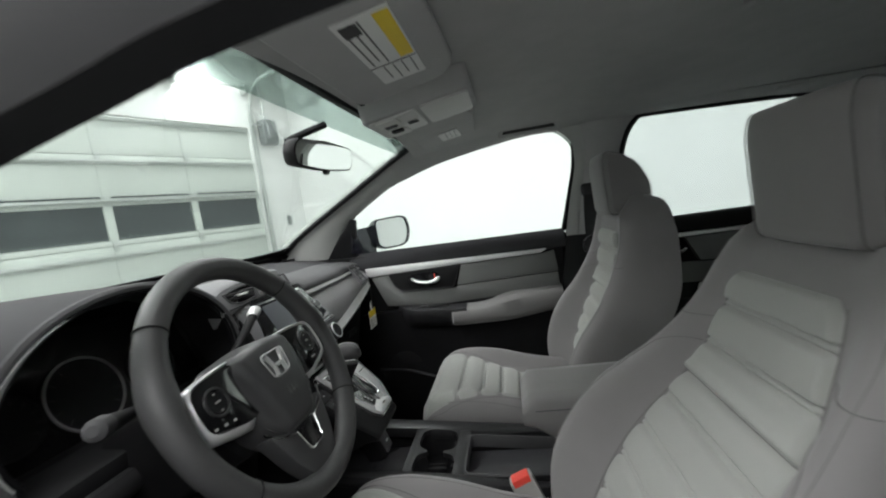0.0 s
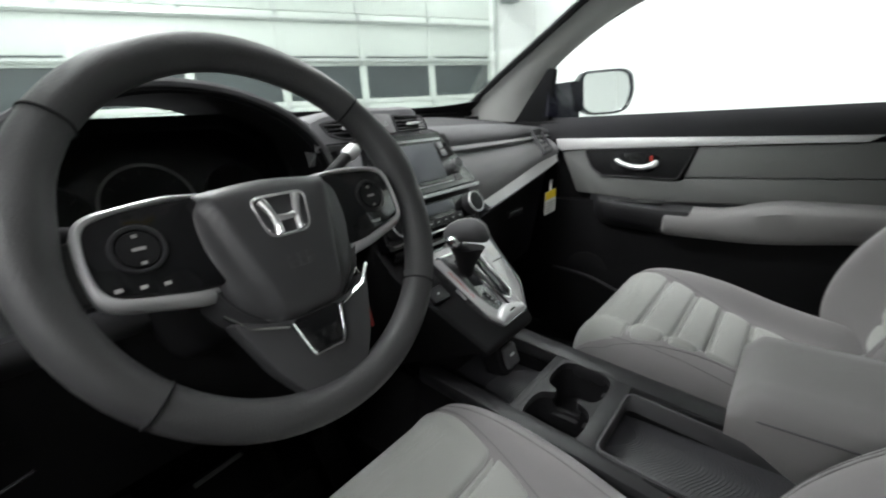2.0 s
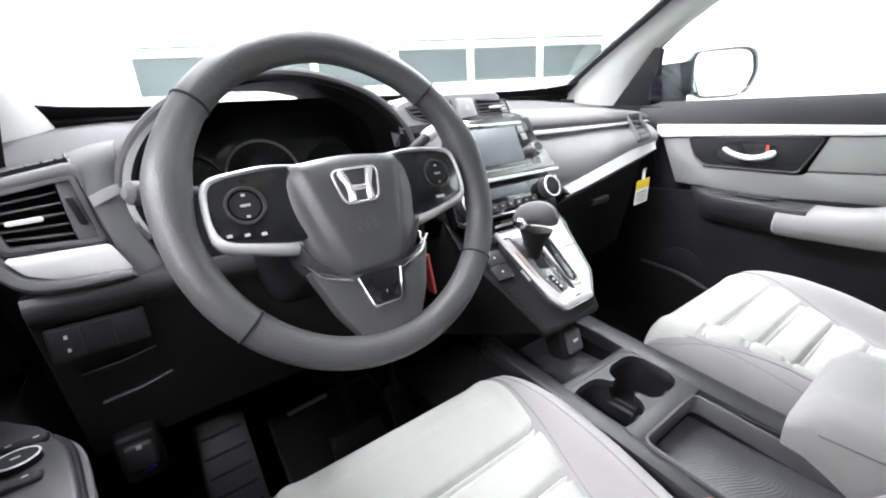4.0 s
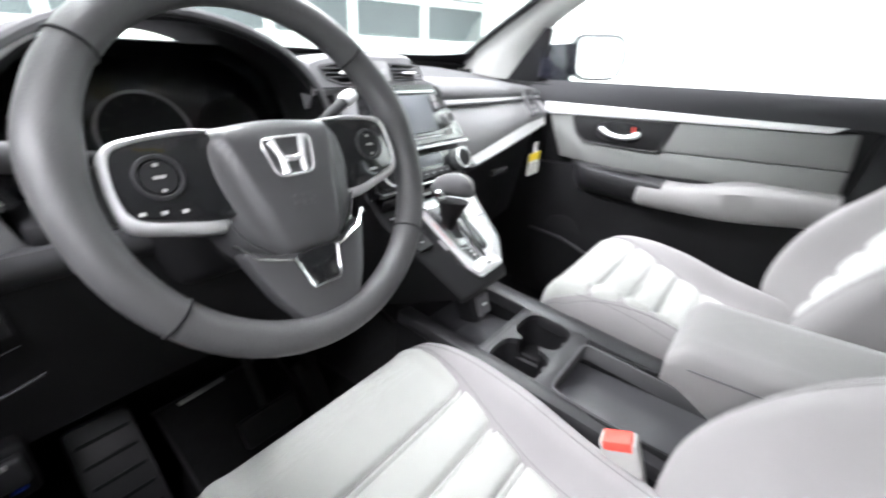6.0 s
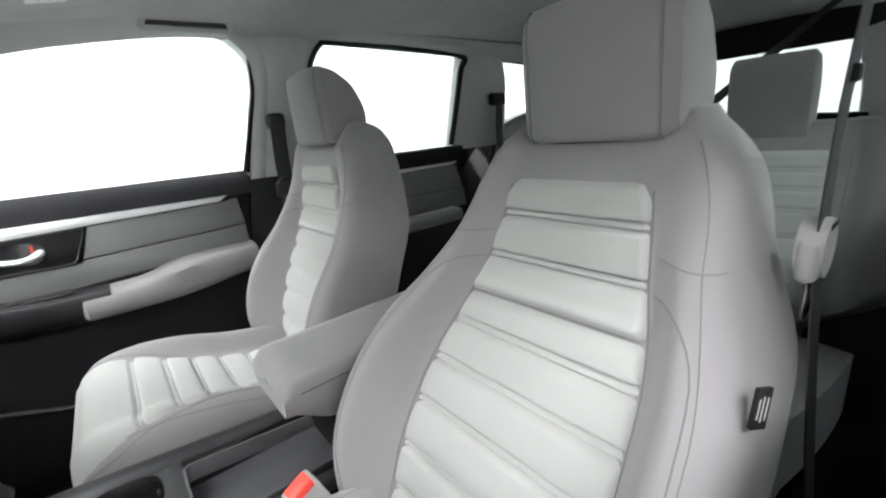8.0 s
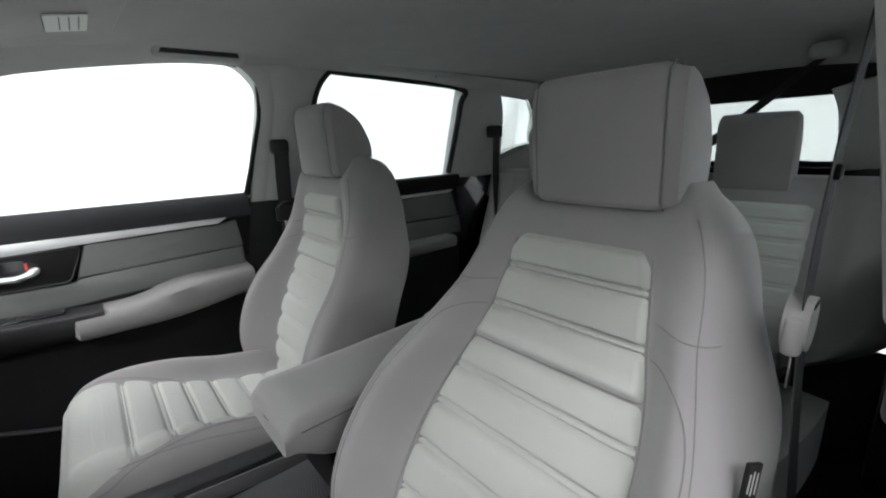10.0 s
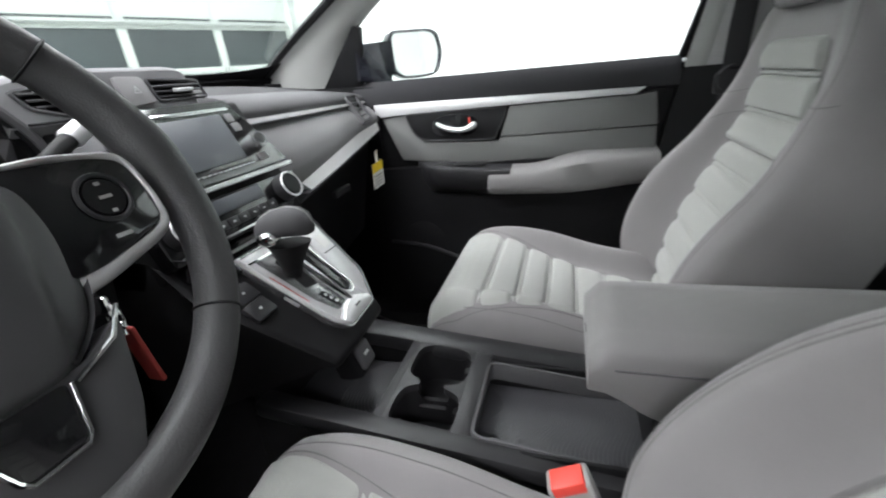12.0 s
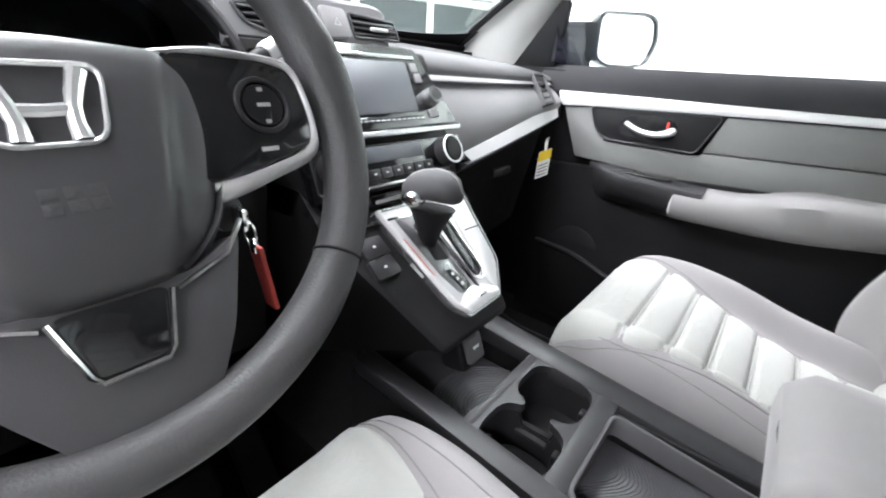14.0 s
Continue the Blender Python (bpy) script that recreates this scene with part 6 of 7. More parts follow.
for s in (-1, 1):
    pts = [(s * 0.060, 0.040), (s * 0.120, 0.037), (s * 0.144, 0.029), (s * 0.150, 0.006), (s * 0.148, -0.022), (s * 0.086, -0.041), (s * 0.060, -0.042)]
    if s < 0:
        pts = pts[::-1]
    o = rounded(pts, 0.010, 4)
    sp = part("spoke", W.plate(rounded([(s * 0.06, 0.032), (s * 0.155, 0.022), (s * 0.165, -0.004), (s * 0.157, -0.022), (s * 0.06, -0.036)][::s], 0.008, 3), -0.022, -0.002, 0.004), M_WHEEL, wheel)
    bo = [(0.052, 0.0425, 0.0), (0.085, 0.0418, 0.0), (0.115, 0.0395, 0.001), (0.136, 0.0360, 0.001), (0.1455, 0.0270, 0.002), (0.1485, 0.009, 0.002), (0.1490, -0.010, 0.002), (0.1465, -0.0260, 0.003), (0.1360, -0.0350, 0.006), (0.112, -0.0420, 0.008), (0.085, -0.0490, 0.009), (0.056, -0.0525, 0.010)]
    bi = [(0.052, 0.0385, 0.0), (0.085, 0.0378, 0.0), (0.112, 0.0355, 0.0), (0.1315, 0.0315, 0.0), (0.1400, 0.0235, 0.0), (0.1430, 0.008, 0.0), (0.1432, -0.008, 0.0), (0.1400, -0.0205, 0.0), (0.1310, -0.0275, 0.0), (0.109, -0.0335, 0.0), (0.082, -0.0390, 0.0), (0.056, -0.0400, 0.0)]
    edge_o, edge_i = ([W(s * a, b, 0.006 - d - 0.012 * step(0.088, 0.062, a)) for a, b, d in e] for e in (bo, bi))
    bz2 = sheet(lambda u, v: along(edge_o, u).lerp(along(edge_i, u), v) + W.n * (0.0028 * math.sin(math.pi * v)), 48, 4, W.n * -0.010)
    part("bezel", bz2, M_SATIN, sp, "satin silver spoke bezel", 50)
    part("switch_pad", W.plate([(a * 0.985 + s * 0.0015, b * 0.95) for a, b in o], -0.004, 0.0055, 0.001), M_GLOSS, sp, "gloss black switch pad")
    cx = s * 0.112
    part("ring_button", tube([W(cx + 0.017 * math.cos(t), 0.005 + 0.017 * math.sin(t), 0.0065) for t in np.linspace(0, 2 * math.pi, 26, endpoint=False)], 0.002, 6, True), M_GRAPHITE, sp, "ring-shaped control button")
    part("button_disc", W.disc(cx, 0.005, 0.0145, 0.0135, 0.004, 0.0075), M_BLACK, sp)
    for da, db, w, h in ((0, 0.010, 0.0018, 0.0012), (0, 0.0, 0.0045, 0.0012), (0, -0.011, 0.0018, 0.0012)):
        part("mark", W.rect(cx + da - w, cx + da + w, 0.005 + db - h, 0.005 + db + h, 0.0075, 0.0080, 0), M_BUCKLE, sp)
    if s < 0:
        for k in range(3):
            part("mark", W.rect(-0.135 + 0.015 * k, -0.130 + 0.015 * k, -0.0225 - 0.002 * k, -0.0195 - 0.002 * k, 0.0055, 0.0060, 0), M_BUCKLE, sp)
    else:
        part("mark", W.rect(0.102, 0.114, -0.025, -0.022, 0.0055, 0.0060, 0), M_BUCKLE, sp)
lo = rounded([(-0.072, -0.070), (-0.052, -0.125), (-0.030, -0.162), (0.030, -0.162), (0.052, -0.125), (0.072, -0.070), (0.04, -0.086), (-0.04, -0.086)], 0.008, 3)
ls = part("lower_spoke", W.plate(lo, -0.022, 0.004, 0.004), M_WHEELGREY, wheel, "grey lower spoke")
part("gloss_inlay", W.plate(rounded([(-0.025, -0.090), (0.025, -0.090), (0.0165, -0.125), (-0.0165, -0.125)], 0.005, 3), 0.003, 0.0062, 0.001), M_GLOSS, ls, "gloss black inlay")
part("inlay_trim", tube([W(*p, 0.0065) for p in ((-0.0265, -0.092), (-0.0185, -0.122), (-0.0145, -0.1268), (0.0145, -0.1268), (0.0185, -0.122), (0.0265, -0.092))], 0.0016, 6), M_CHROME, ls, "thin chrome edge")
for s in (-1, 1):
    part("chrome_accent", tube([W(s * 0.075, -0.064, 0.002), W(s * 0.060, -0.082, 0.005), W(s * 0.029, -0.0935, 0.0055)], 0.0018, 6), M_CHROME, ls)
col = thing("steering_column", (-0.354, 1.0, 0.95), "black steering column shroud with stalks", "steering column")
part("shroud", loft([[W(a * k, b * k - 0.012, c) for a, b in rounded([(-0.07, 0.05), (0.07, 0.05), (0.085, -0.01), (0.06, -0.075), (-0.06, -0.075), (-0.085, -0.01)], 0.02, 4)] for k, c in ((0.85, -0.045), (1.0, -0.055), (1.05, -0.12), (1.1, -0.22))]), M_BLACK, col)
st = part("indicator_stalk", tube([(-0.42, 1.01, 1.020), (-0.47, 0.985, 1.035), (-0.515, 0.960, 1.046), (-0.530, 0.951, 1.050)], [0.006, 0.007, 0.010, 0.0105], 12), M_BLACK, col, "dark indicator stalk")
part("end_cap", tube([(-0.528, 0.952, 1.0495), (-0.536, 0.947, 1.052), (-0.552, 0.938, 1.056), (-0.556, 0.936, 1.057)], [0.0105, 0.0125, 0.0115, 0.006], 12), M_DASH, st, "pale grey stalk end")
st = part("wiper_stalk", tube([(-0.290, 1.010, 1.000), (-0.21, 1.015, 1.040), (-0.150, 1.025, 1.070)], [0.006, 0.008, 0.010], 12, flat=0.8), M_BLACK, col)
part("end_cap", tube([(-0.150, 1.025, 1.070), (-0.146, 1.026, 1.072), (-0.130, 1.029, 1.080), (-0.127, 1.0295, 1.0815)], [0.0105, 0.0125, 0.0120, 0.008], 14, flat=0.85), M_SATIN, st, "silver stalk cap")
part("ignition_barrel", tube([(-0.262, 0.985, 0.948), (-0.244, 0.94, 0.944)], [0.017, 0.015], 16), M_GRAPHITE, col)
key = thing("key", (-0.24, 0.93, 0.94), "car key in the ignition with a red strap", "key")
part("key_head", box((-0.241, 0.929, 0.943), (0.006, 0.022, 0.020), 0.003), M_CHROME, key)
ringp = [(-0.236, 0.926 + 0.010 * math.cos(t), 0.928 + 0.012 * math.sin(t)) for t in np.linspace(0, 2 * math.pi, 20, endpoint=False)]
part("split_ring", tube(ringp, 0.0012, 6, True), M_CHROME, key)
part("clip", box((-0.234, 0.925, 0.917), (0.005, 0.008, 0.014), 0.002), M_CHROME, key)
part("strap", box((-0.228, 0.926, 0.884), (0.005, 0.019, 0.066), 0.0018, 2, Matrix.Rotation(radians(-8), 3, "Y").to_4x4()), M_STRAP, key, "worn red strap")

# ---- gear console ----
G = Frame((0.0, 0.845, 0.765), (1, 0, 0), (0, 0.7194, 0.6946))
gc = thing("gear_console", (0.03, 0.95, 0.55), "sloping gear console with a silver shifter bezel", "gear console")
side = [(0.842, 0.742), (0.838, 0.755), (0.968, 0.880), (1.02, 0.93), (1.20, 0.93), (1.20, 0.62), (1.0, 0.708), (0.90, 0.734)]
sd = prism([(-0.125, y, z) for y, z in side], (0.262, 0, 0))
for v in sd.verts:
    if v.co.y < 0.9:
        v.co.x = 0.033 + (v.co.x - 0.033) * (0.48 if v.co.x > 0.033 else 0.60)
part("body", bevel(sd, 0.012, 3, 40), M_BLACK, gc, "black gear console body")
bezo = rounded([(-0.058, 0.182), (0.128, 0.180), (0.112, 0.055), (0.072, 0.006), (-0.004, 0.004), (-0.024, 0.03)], 0.008, 3)
part("bezel", G.rim(bezo, 0.003, -0.02, 0.0070, 0.0012), M_NICKEL, gc, "thin dark nickel edge round the shifter")
part("gate_plate", G.plate([(a * 0.96 + 0.0015, b * 0.97 + 0.003) for a, b in bezo], -0.02, 0.004, 0.001), M_SATIN, gc, "satin silver shifter gate plate")
rail = [(-0.056, 0.180), (-0.046, 0.130), (-0.034, 0.075), (-0.022, 0.032), (-0.006, 0.010)]
part("left_rail", sheet(lambda u, v: G(*along([(a, b, 0) for a, b in rail], u).xy, 0.004) + G.x * (0.013 * v) + G.n * (0.0075 * math.sin(math.pi * min(1, v * 1.15)) ** 0.7), 28, 8, G.n * -0.006), M_SATIN, gc, "raised satin silver rail", 60)
part("nose_piece", sheet(lambda u, v: G(-0.006 + 0.076 * u, 0.009 + 0.024 * v * (0.7 + 0.6 * math.sin(math.pi * u)), 0.004 + 0.007 * math.sin(math.pi * min(1, 0.15 + v * 0.85)) ** 0.8), 20, 8, G.n * -0.006), M_SATIN, gc, "rounded silver nose of the gate", 60)
# Small chrome bar modelled as the highlight on the nose piece.
part("nose_glint", tube([G(0.026, 0.022, 0.0105), G(0.042, 0.022, 0.0108)], 0.0018, 6), M_CHROME, gc)
part("side_plate", G.plate(rounded([(0.076, 0.174), (0.120, 0.172), (0.108, 0.062), (0.074, 0.020), (0.066, 0.030)], 0.004, 2), 0.003, 0.0066, 0.0015), M_SATIN, gc, "satin silver side plate")
part("plate_groove", G.plate([(0.080, 0.116), (0.1145, 0.115), (0.1140, 0.1130), (0.0795, 0.1140)], 0.006, 0.0070), M_GRAPHITE, gc)
part("gate_slot", G.plate(rounded([(-0.030, 0.168), (0.020, 0.168), (0.032, 0.036), (0.006, 0.036), (-0.010, 0.072)], 0.007, 3), 0.002, 0.0046, 0.0005), M_NICKEL, gc, "grey gate floor")
part("gate_channel", G.plate(rounded([(-0.004, 0.150), (0.016, 0.150), (0.020, 0.086), (-0.004, 0.092)], 0.004, 3), 0.003, 0.0052, 0.0005), M_BLACK, gc, "black lever channel")
part("gear_window", G.plate(rounded([(0.002, 0.074), (0.014, 0.074), (0.028, 0.040), (0.014, 0.038)], 0.003, 3), 0.003, 0.0056, 0.0005), M_GLOSS, gc, "black gear letter window")
part("gate_ridge", tube([G(*p) for p in ((0.022, 0.166, 0.005), (0.026, 0.110, 0.0075), (0.034, 0.062, 0.0080), (0.040, 0.034, 0.006))], [0.003, 0.0045, 0.0045, 0.003], 8), M_CHROME, gc, "bright ridge between the slots")
part("selector_window", G.plate(rounded([(0.038, 0.160), (0.058, 0.160), (0.066, 0.052), (0.052, 0.046), (0.046, 0.056)], 0.005, 3), 0.002, 0.0050, 0.0005), M_GLOSS, gc, "gloss black selector slot")
part("window_trim", tube([G(*p, 0.006) for p in ((0.060, 0.166), (0.064, 0.110), (0.0685, 0.054), (0.064, 0.046), (0.054, 0.042), (0.047, 0.048))], 0.0022, 6), M_CHROME, gc, "bright edge round the slot")
part("red_print", ribbon([G(-0.0400, 0.135, 0.0104), G(-0.0335, 0.105, 0.0104), G(-0.0265, 0.075, 0.0104)], [G(-0.0365, 0.134, 0.0100), G(-0.0300, 0.104, 0.0100), G(-0.0240, 0.074, 0.0100)], G.n * -0.003, 8, 2), M_STRAP, gc, "faint red print")
for k in range(3):
    part("gear_mark", G.rect(0.0085 + 0.0032 * k, 0.0130 + 0.0032 * k, 0.0635 - 0.0085 * k, 0.0680 - 0.0085 * k, 0.0056, 0.0060, 0), M_MARK, gc)
for b0, b1 in ((0.126, 0.152), (0.098, 0.124)):
    bt = part("console_button", G.plate(rounded([(-0.098, b0), (-0.060 + 0.0, b0), (-0.064, b1), (-0.100, b1)], 0.003, 2), -0.004, 0.004, 0.001), M_GRAPHITE, gc, "dark console button")
    part("mark", G.rect(-0.0825, -0.0785, (b0 + b1) / 2 - 0.0015, (b0 + b1) / 2 + 0.0015, 0.004, 0.0045, 0), M_MARK, bt)
part("side_button", G.rect(0.090, 0.112, 0.122, 0.146, 0.002, 0.0074, 0.001, 0.002), M_LAMPGREY, gc, "pale blank button")
kn = thing("gear_selector", (0.01, 0.93, 0.85), "dark grey gear lever with a rounded knob", "gear selector")
p0, p1 = Vector((0.006, 0.932, 0.845)), Vector((-0.008, 0.914, 0.905))
KD, KS = Vector((0.25, -0.968, 0.0)), Vector((0.968, 0.25, 0))
part("lever", loft([[p0.lerp(p1, k) + KS * (w * math.cos(a)) + KD * (d * math.sin(a)) for a in np.linspace(0, 2 * math.pi, 16, endpoint=False)] for k, w, d in ((0, 0.010, 0.012), (0.4, 0.0125, 0.017), (0.8, 0.018, 0.026), (1.0, 0.023, 0.031))]), M_BLACK, kn, "black lever shaft", 60)
kr = []
for t, h, hw, hh in ((-0.040, 0.003, 0.004, 0.004), (-0.038, 0.004, 0.011, 0.009), (-0.030, 0.006, 0.017, 0.014), (-0.015, 0.009, 0.0215, 0.018), (0.005, 0.011, 0.0245, 0.0195), (0.020, 0.010, 0.024, 0.0185), (0.031, 0.007, 0.019, 0.0155), (0.037, 0.004, 0.011, 0.009), (0.039, 0.003, 0.004, 0.004)):
    c = Vector((-0.008, 0.914, 0.921)) + KD * t + Vector((0, 0, h))
    ring = []
    for a in np.linspace(0, 2 * math.pi, 24, endpoint=False):
        s, q = math.sin(a), math.cos(a)
        ring.append(c + KS * (1.02 * hw * math.copysign(abs(q) ** 0.8, q)) + Vector((0, 0, hh * (1.2 * s if s > 0 else 0.8 * s))))
    kr.append(ring)
part("knob", loft(kr), M_DASH, kn, "grey rounded shift knob", 70)
part("knob_seam", tube([p + Vector((0, 0, 0.0002)) for p in [r[6] for r in kr]], 0.0007, 5), M_BUCKLE, kn, "pale moulding seam")
part("release_button", loft([[Vector((-0.008, 0.914, 0.920)) - KS * d - KD * 0.016 + KD * (w * math.cos(a)) + Vector((0, 0, h * math.sin(a))) for a in np.linspace(0, 2 * math.pi, 16, endpoint=False)] for d, w, h in ((0.016, 0.015, 0.010), (0.028, 0.014, 0.0095), (0.032, 0.010, 0.006))]), M_CHROME, kn, "silver release button", 60)

# ---- lower console ----
lc = thing("centre_console", (0.02, 0.7, FLOOR), "graphite lower centre console with tray, cup holders and bin", "centre console")


def top_z(y):
    return 0.645 + 0.10 * (y - 0.5)


def lid(y0, y1, x0, x1, r=0.004, dz=0.0, h=0.03):
    pts = [(x0, y0), (x1, y0), (x1, y1), (x0, y1)]
    bm = prism([(x, y, top_z(y) - h + dz) for x, y in pts], (0, 0, h))
    return bevel(bm, r, 2, 40)


for x0, x1, dz in ((-0.094, -0.060, 0.0), (0.104, 0.152, 0.002)):
    part("side_rail", lid(0.32, 0.975, x0, x1, 0.008, dz), M_GRAPHITE, lc)
for y0, y1 in ((0.788, 0.802), (0.664, 0.692)):
    part("cross_bar", lid(y0, y1, -0.066, 0.108, 0.003), M_GRAPHITE, lc)
part("side_wall", prism([(-0.102, 0.30, FLOOR), (-0.102, 0.98, FLOOR), (-0.094, 0.98, 0.668), (-0.094, 0.30, 0.602)], (0.010, 0, 0), 0.003), M_BLACK, lc)
part("side_wall", prism([(0.138, 0.30, FLOOR), (0.138, 0.98, FLOOR), (0.138, 0.98, 0.682), (0.138, 0.30, 0.614)], (0.012, 0, 0), 0.003), M_BLACK, lc)
part("tray_floor", box((0.012, 0.88, 0.628), (0.17, 0.19, 0.01), 0.002), M_RUBBER, lc, "ribbed rubber tray mat")
for k in range(14):
    part("tray_rib", tube([(0.01 + (0.02 + 0.0055 * k) * math.cos(t), 0.80 + (0.02 + 0.0055 * k) * math.sin(t), 0.6335) for t in np.linspace(0.3, 2.84, 9)], 0.0011, 4), M_RUBBER, lc)
part("tray_wall", box((0.012, 0.975, 0.65), (0.19, 0.012, 0.10), 0.003), M_BLACK, lc)
part("bin_floor", box((0.010, 0.55, 0.615), (0.15, 0.24, 0.008), 0.003), M_RUBBER, lc, "ribbed grey rubber bin mat")
for k in range(44):
    a0 = [(-0.060 + 0.144 * u, 0.432 + 0.0053 * k + (0.010 + 0.0003 * k) * math.sin(u * 6.3 + 0.5) + 0.02 * (u - 0.5) * (1 - k / 30), 0.6192) for u in np.linspace(0, 1, 14)]
    part("bin_rib", tube(a0, 0.0006, 4), M_RUBBER, lc)
bf = Frame((0.008, 0.55, 0.654), (1, 0, 0), (0, 1, 0.10))
# The lip is black plastic; the dash grey paints in its highlight.
part("bin_lip", bf.rim(rounded([(-0.077, -0.13), (0.077, -0.13), (0.077, 0.117), (-0.077, 0.117)], 0.018, 4), 0.005, -0.032, 0.001, 0.002), M_DASH, lc, "raised black bin lip, greyed to carry its highlight")
for wx in (-0.072, 0.096):
    part("bin_wall", box((wx, 0.52, 0.63), (0.006, 0.32, 0.05), 0.002), M_BLACK, lc)
# two cup wells joined by a waist
zc = 0.668
CUPS = ((-0.036, 0.737), (0.062, 0.739))


def in_cup(x, y, grow=0.0):
    for a, b in CUPS:
        if (abs(x - a) / (0.045 + grow)) ** 3.2 + (abs(y - b) / (0.046 + grow)) ** 3.2 < 1:
            return True
    return abs(x - 0.014) < 0.03 and abs(y - 0.741) < 0.018 + grow + 0.35 * (x - 0.014) ** 2 / 0.03


def cup(cx, cy, d):
    bm = bmesh.new()
    n = 32
    rs = []
    for q, z in ((1.06, zc - 0.006), (1.03, zc - 0.009), (0.95, zc - d), (0.6, zc - d - 0.002)):
        ring = []
        for k in range(n):
            t = 2 * math.pi * k / n
            r = (abs(math.cos(t) / 0.045) ** 3.2 + abs(math.sin(t) / 0.046) ** 3.2) ** (-1 / 3.2)
            cut = z > zc - 0.035 and abs(math.sin(t)) < 0.42 and (math.cos(t) > 0) == (cx < 0)
            ring.append((cx + q * r * math.cos(t), cy + q * r * math.sin(t), z - (0.028 if cut else 0)))
        rs.append(ring)
    ring_strip(bm, rs, True, False)
    bm.faces.new([v for v in bm.verts][-n:])
    return bm


for cx, cy in CUPS:
    part("cup_well", cup(cx, cy, 0.068), M_BLACK, lc, "deep black cup holder")
    sg = 1 if cx < 0 else -1
    part("cup_spring", box((cx - sg * 0.012, cy + sg * 0.038, zc - 0.030), (0.015, 0.008, 0.024), 0.003, 3), M_BLACK, lc, "sprung black cup gripper")
    part("cup_spring", box((cx + sg * 0.022, cy - sg * 0.038, zc - 0.030), (0.015, 0.008, 0.024), 0.003, 3), M_BLACK, lc, "sprung black cup gripper")
part("waist_floor", box((0.014, 0.741, zc - 0.040), (0.024, 0.044, 0.006), 0.002), M_BLACK, lc)
dk = bmesh.new()
cells = 80
vv = {}
for i in range(cells + 1):
    for j in range(cells + 1):
        x, y = -0.078 + 0.188 * i / cells, 0.686 + 0.116 * j / cells
        vv[i, j] = dk.verts.new((x, y, top_z(y) - 0.001))
for i in range(cells):
    for j in range(cells):
        x, y = -0.078 + 0.188 * (i + 0.5) / cells, 0.686 + 0.116 * (j + 0.5) / cells
        if not in_cup(x, y):
            dk.faces.new((vv[i, j], vv[i + 1, j], vv[i + 1, j + 1], vv[i, j + 1]))
bmesh.ops.delete(dk, geom=[v for v in dk.verts if not v.link_faces], context="VERTS")
edge = [v for v in dk.verts if v.is_boundary]
for _ in range(14):
    moved = {}
    for v in edge:
        nb = [e.other_vert(v).co for e in v.link_edges if e.is_boundary]
        if len(nb) == 2 and -0.077 < v.co.x < 0.109 and 0.687 < v.co.y < 0.801:
            moved[v] = v.co * 0.5 + (nb[0] + nb[1]) * 0.25
    for v, c in moved.items():
        v.co = c
ext = bmesh.ops.extrude_face_region(dk, geom=list(dk.faces))
bmesh.ops.translate(dk, vec=(0, 0, -0.012), verts=[e for e in ext["geom"] if isinstance(e, bmesh.types.BMVert)])
part("cup_deck", dk, M_GRAPHITE, lc, "graphite deck round the cup holders", 40)
part("well_floor", box((0.017, 0.738, 0.592), (0.15, 0.10, 0.01), 0.002), M_BLACK, lc)
part("base", box((0.020, 0.64, 0.46), (0.21, 0.66, 0.22), 0.01), M_BLACK, lc)
usb = thing("power_socket", (0.03, 0.91, 0.62), "grey power socket with a hinged cap in the console tray", "socket")
tl = Matrix.Rotation(radians(-20), 3, "X").to_4x4()
part("housing", box((0.060, 0.905, 0.660), (0.046, 0.05, 0.066), 0.010, 3, tl), M_BLACK, usb)
part("cap", box((0.062, 0.877, 0.672), (0.040, 0.012, 0.044), 0.007, 3, tl), M_DASH, usb, "grey flip cap")
for k in range(2):
    part("mark", box((0.062, 0.8695 + 0.003 * k, 0.666 + 0.010 * k), (0.014, 0.0015, 0.005), 0.0, 1, tl), M_MARK, usb)
rings = []
for y in np.linspace(0.12, 0.525, 22):
    k = math.sqrt(max(0.0, 1 - max(0, (y - 0.500) / 0.026) ** 2))
    zt, zb = 0.820 + 0.012 * (0.53 - y), 0.712 + 0.045 * step(0.43, 0.53, y)
    w = 0.083
    rings.append([(0.014 + w * a, y, zb + (zt - zb) * (b * (0.5 + 0.5 * k))) for a, b in ((-0.82, 0.0), (-0.97, 0.12), (-1.0, 0.40), (-1.0, 0.62), (-0.97, 0.86), (-0.88, 0.97), (-0.6, 1.0), (0, 1.01), (0.6, 1.0), (0.88, 0.97), (0.97, 0.86), (1.0, 0.62), (1.0, 0.40), (0.97, 0.12), (0.82, 0.0))])
arm = part("armrest", loft(rings), M_ARMREST, lc, "light grey cloth padded armrest lid", 60)
part("seam", tube([(-0.0695, 0.14, 0.796), (-0.0695, 0.495, 0.792), (-0.060, 0.519, 0.790), (0.014, 0.5255, 0.790), (0.088, 0.519, 0.790), (0.0975, 0.495, 0.792), (0.0975, 0.14, 0.796)], 0.0012, 5), M_DASH, arm)
part("box", loft([[(0.012 + w * a, y, z) for a, y in ((-1, 0.10), (1, 0.10), (1, yf), (-1, yf))] for w, yf, z in ((0.070, 0.455, 0.73), (0.076, 0.445, 0.60), (0.085, 0.44, FLOOR + 0.01))]), M_BLACK, lc, "black armrest box")

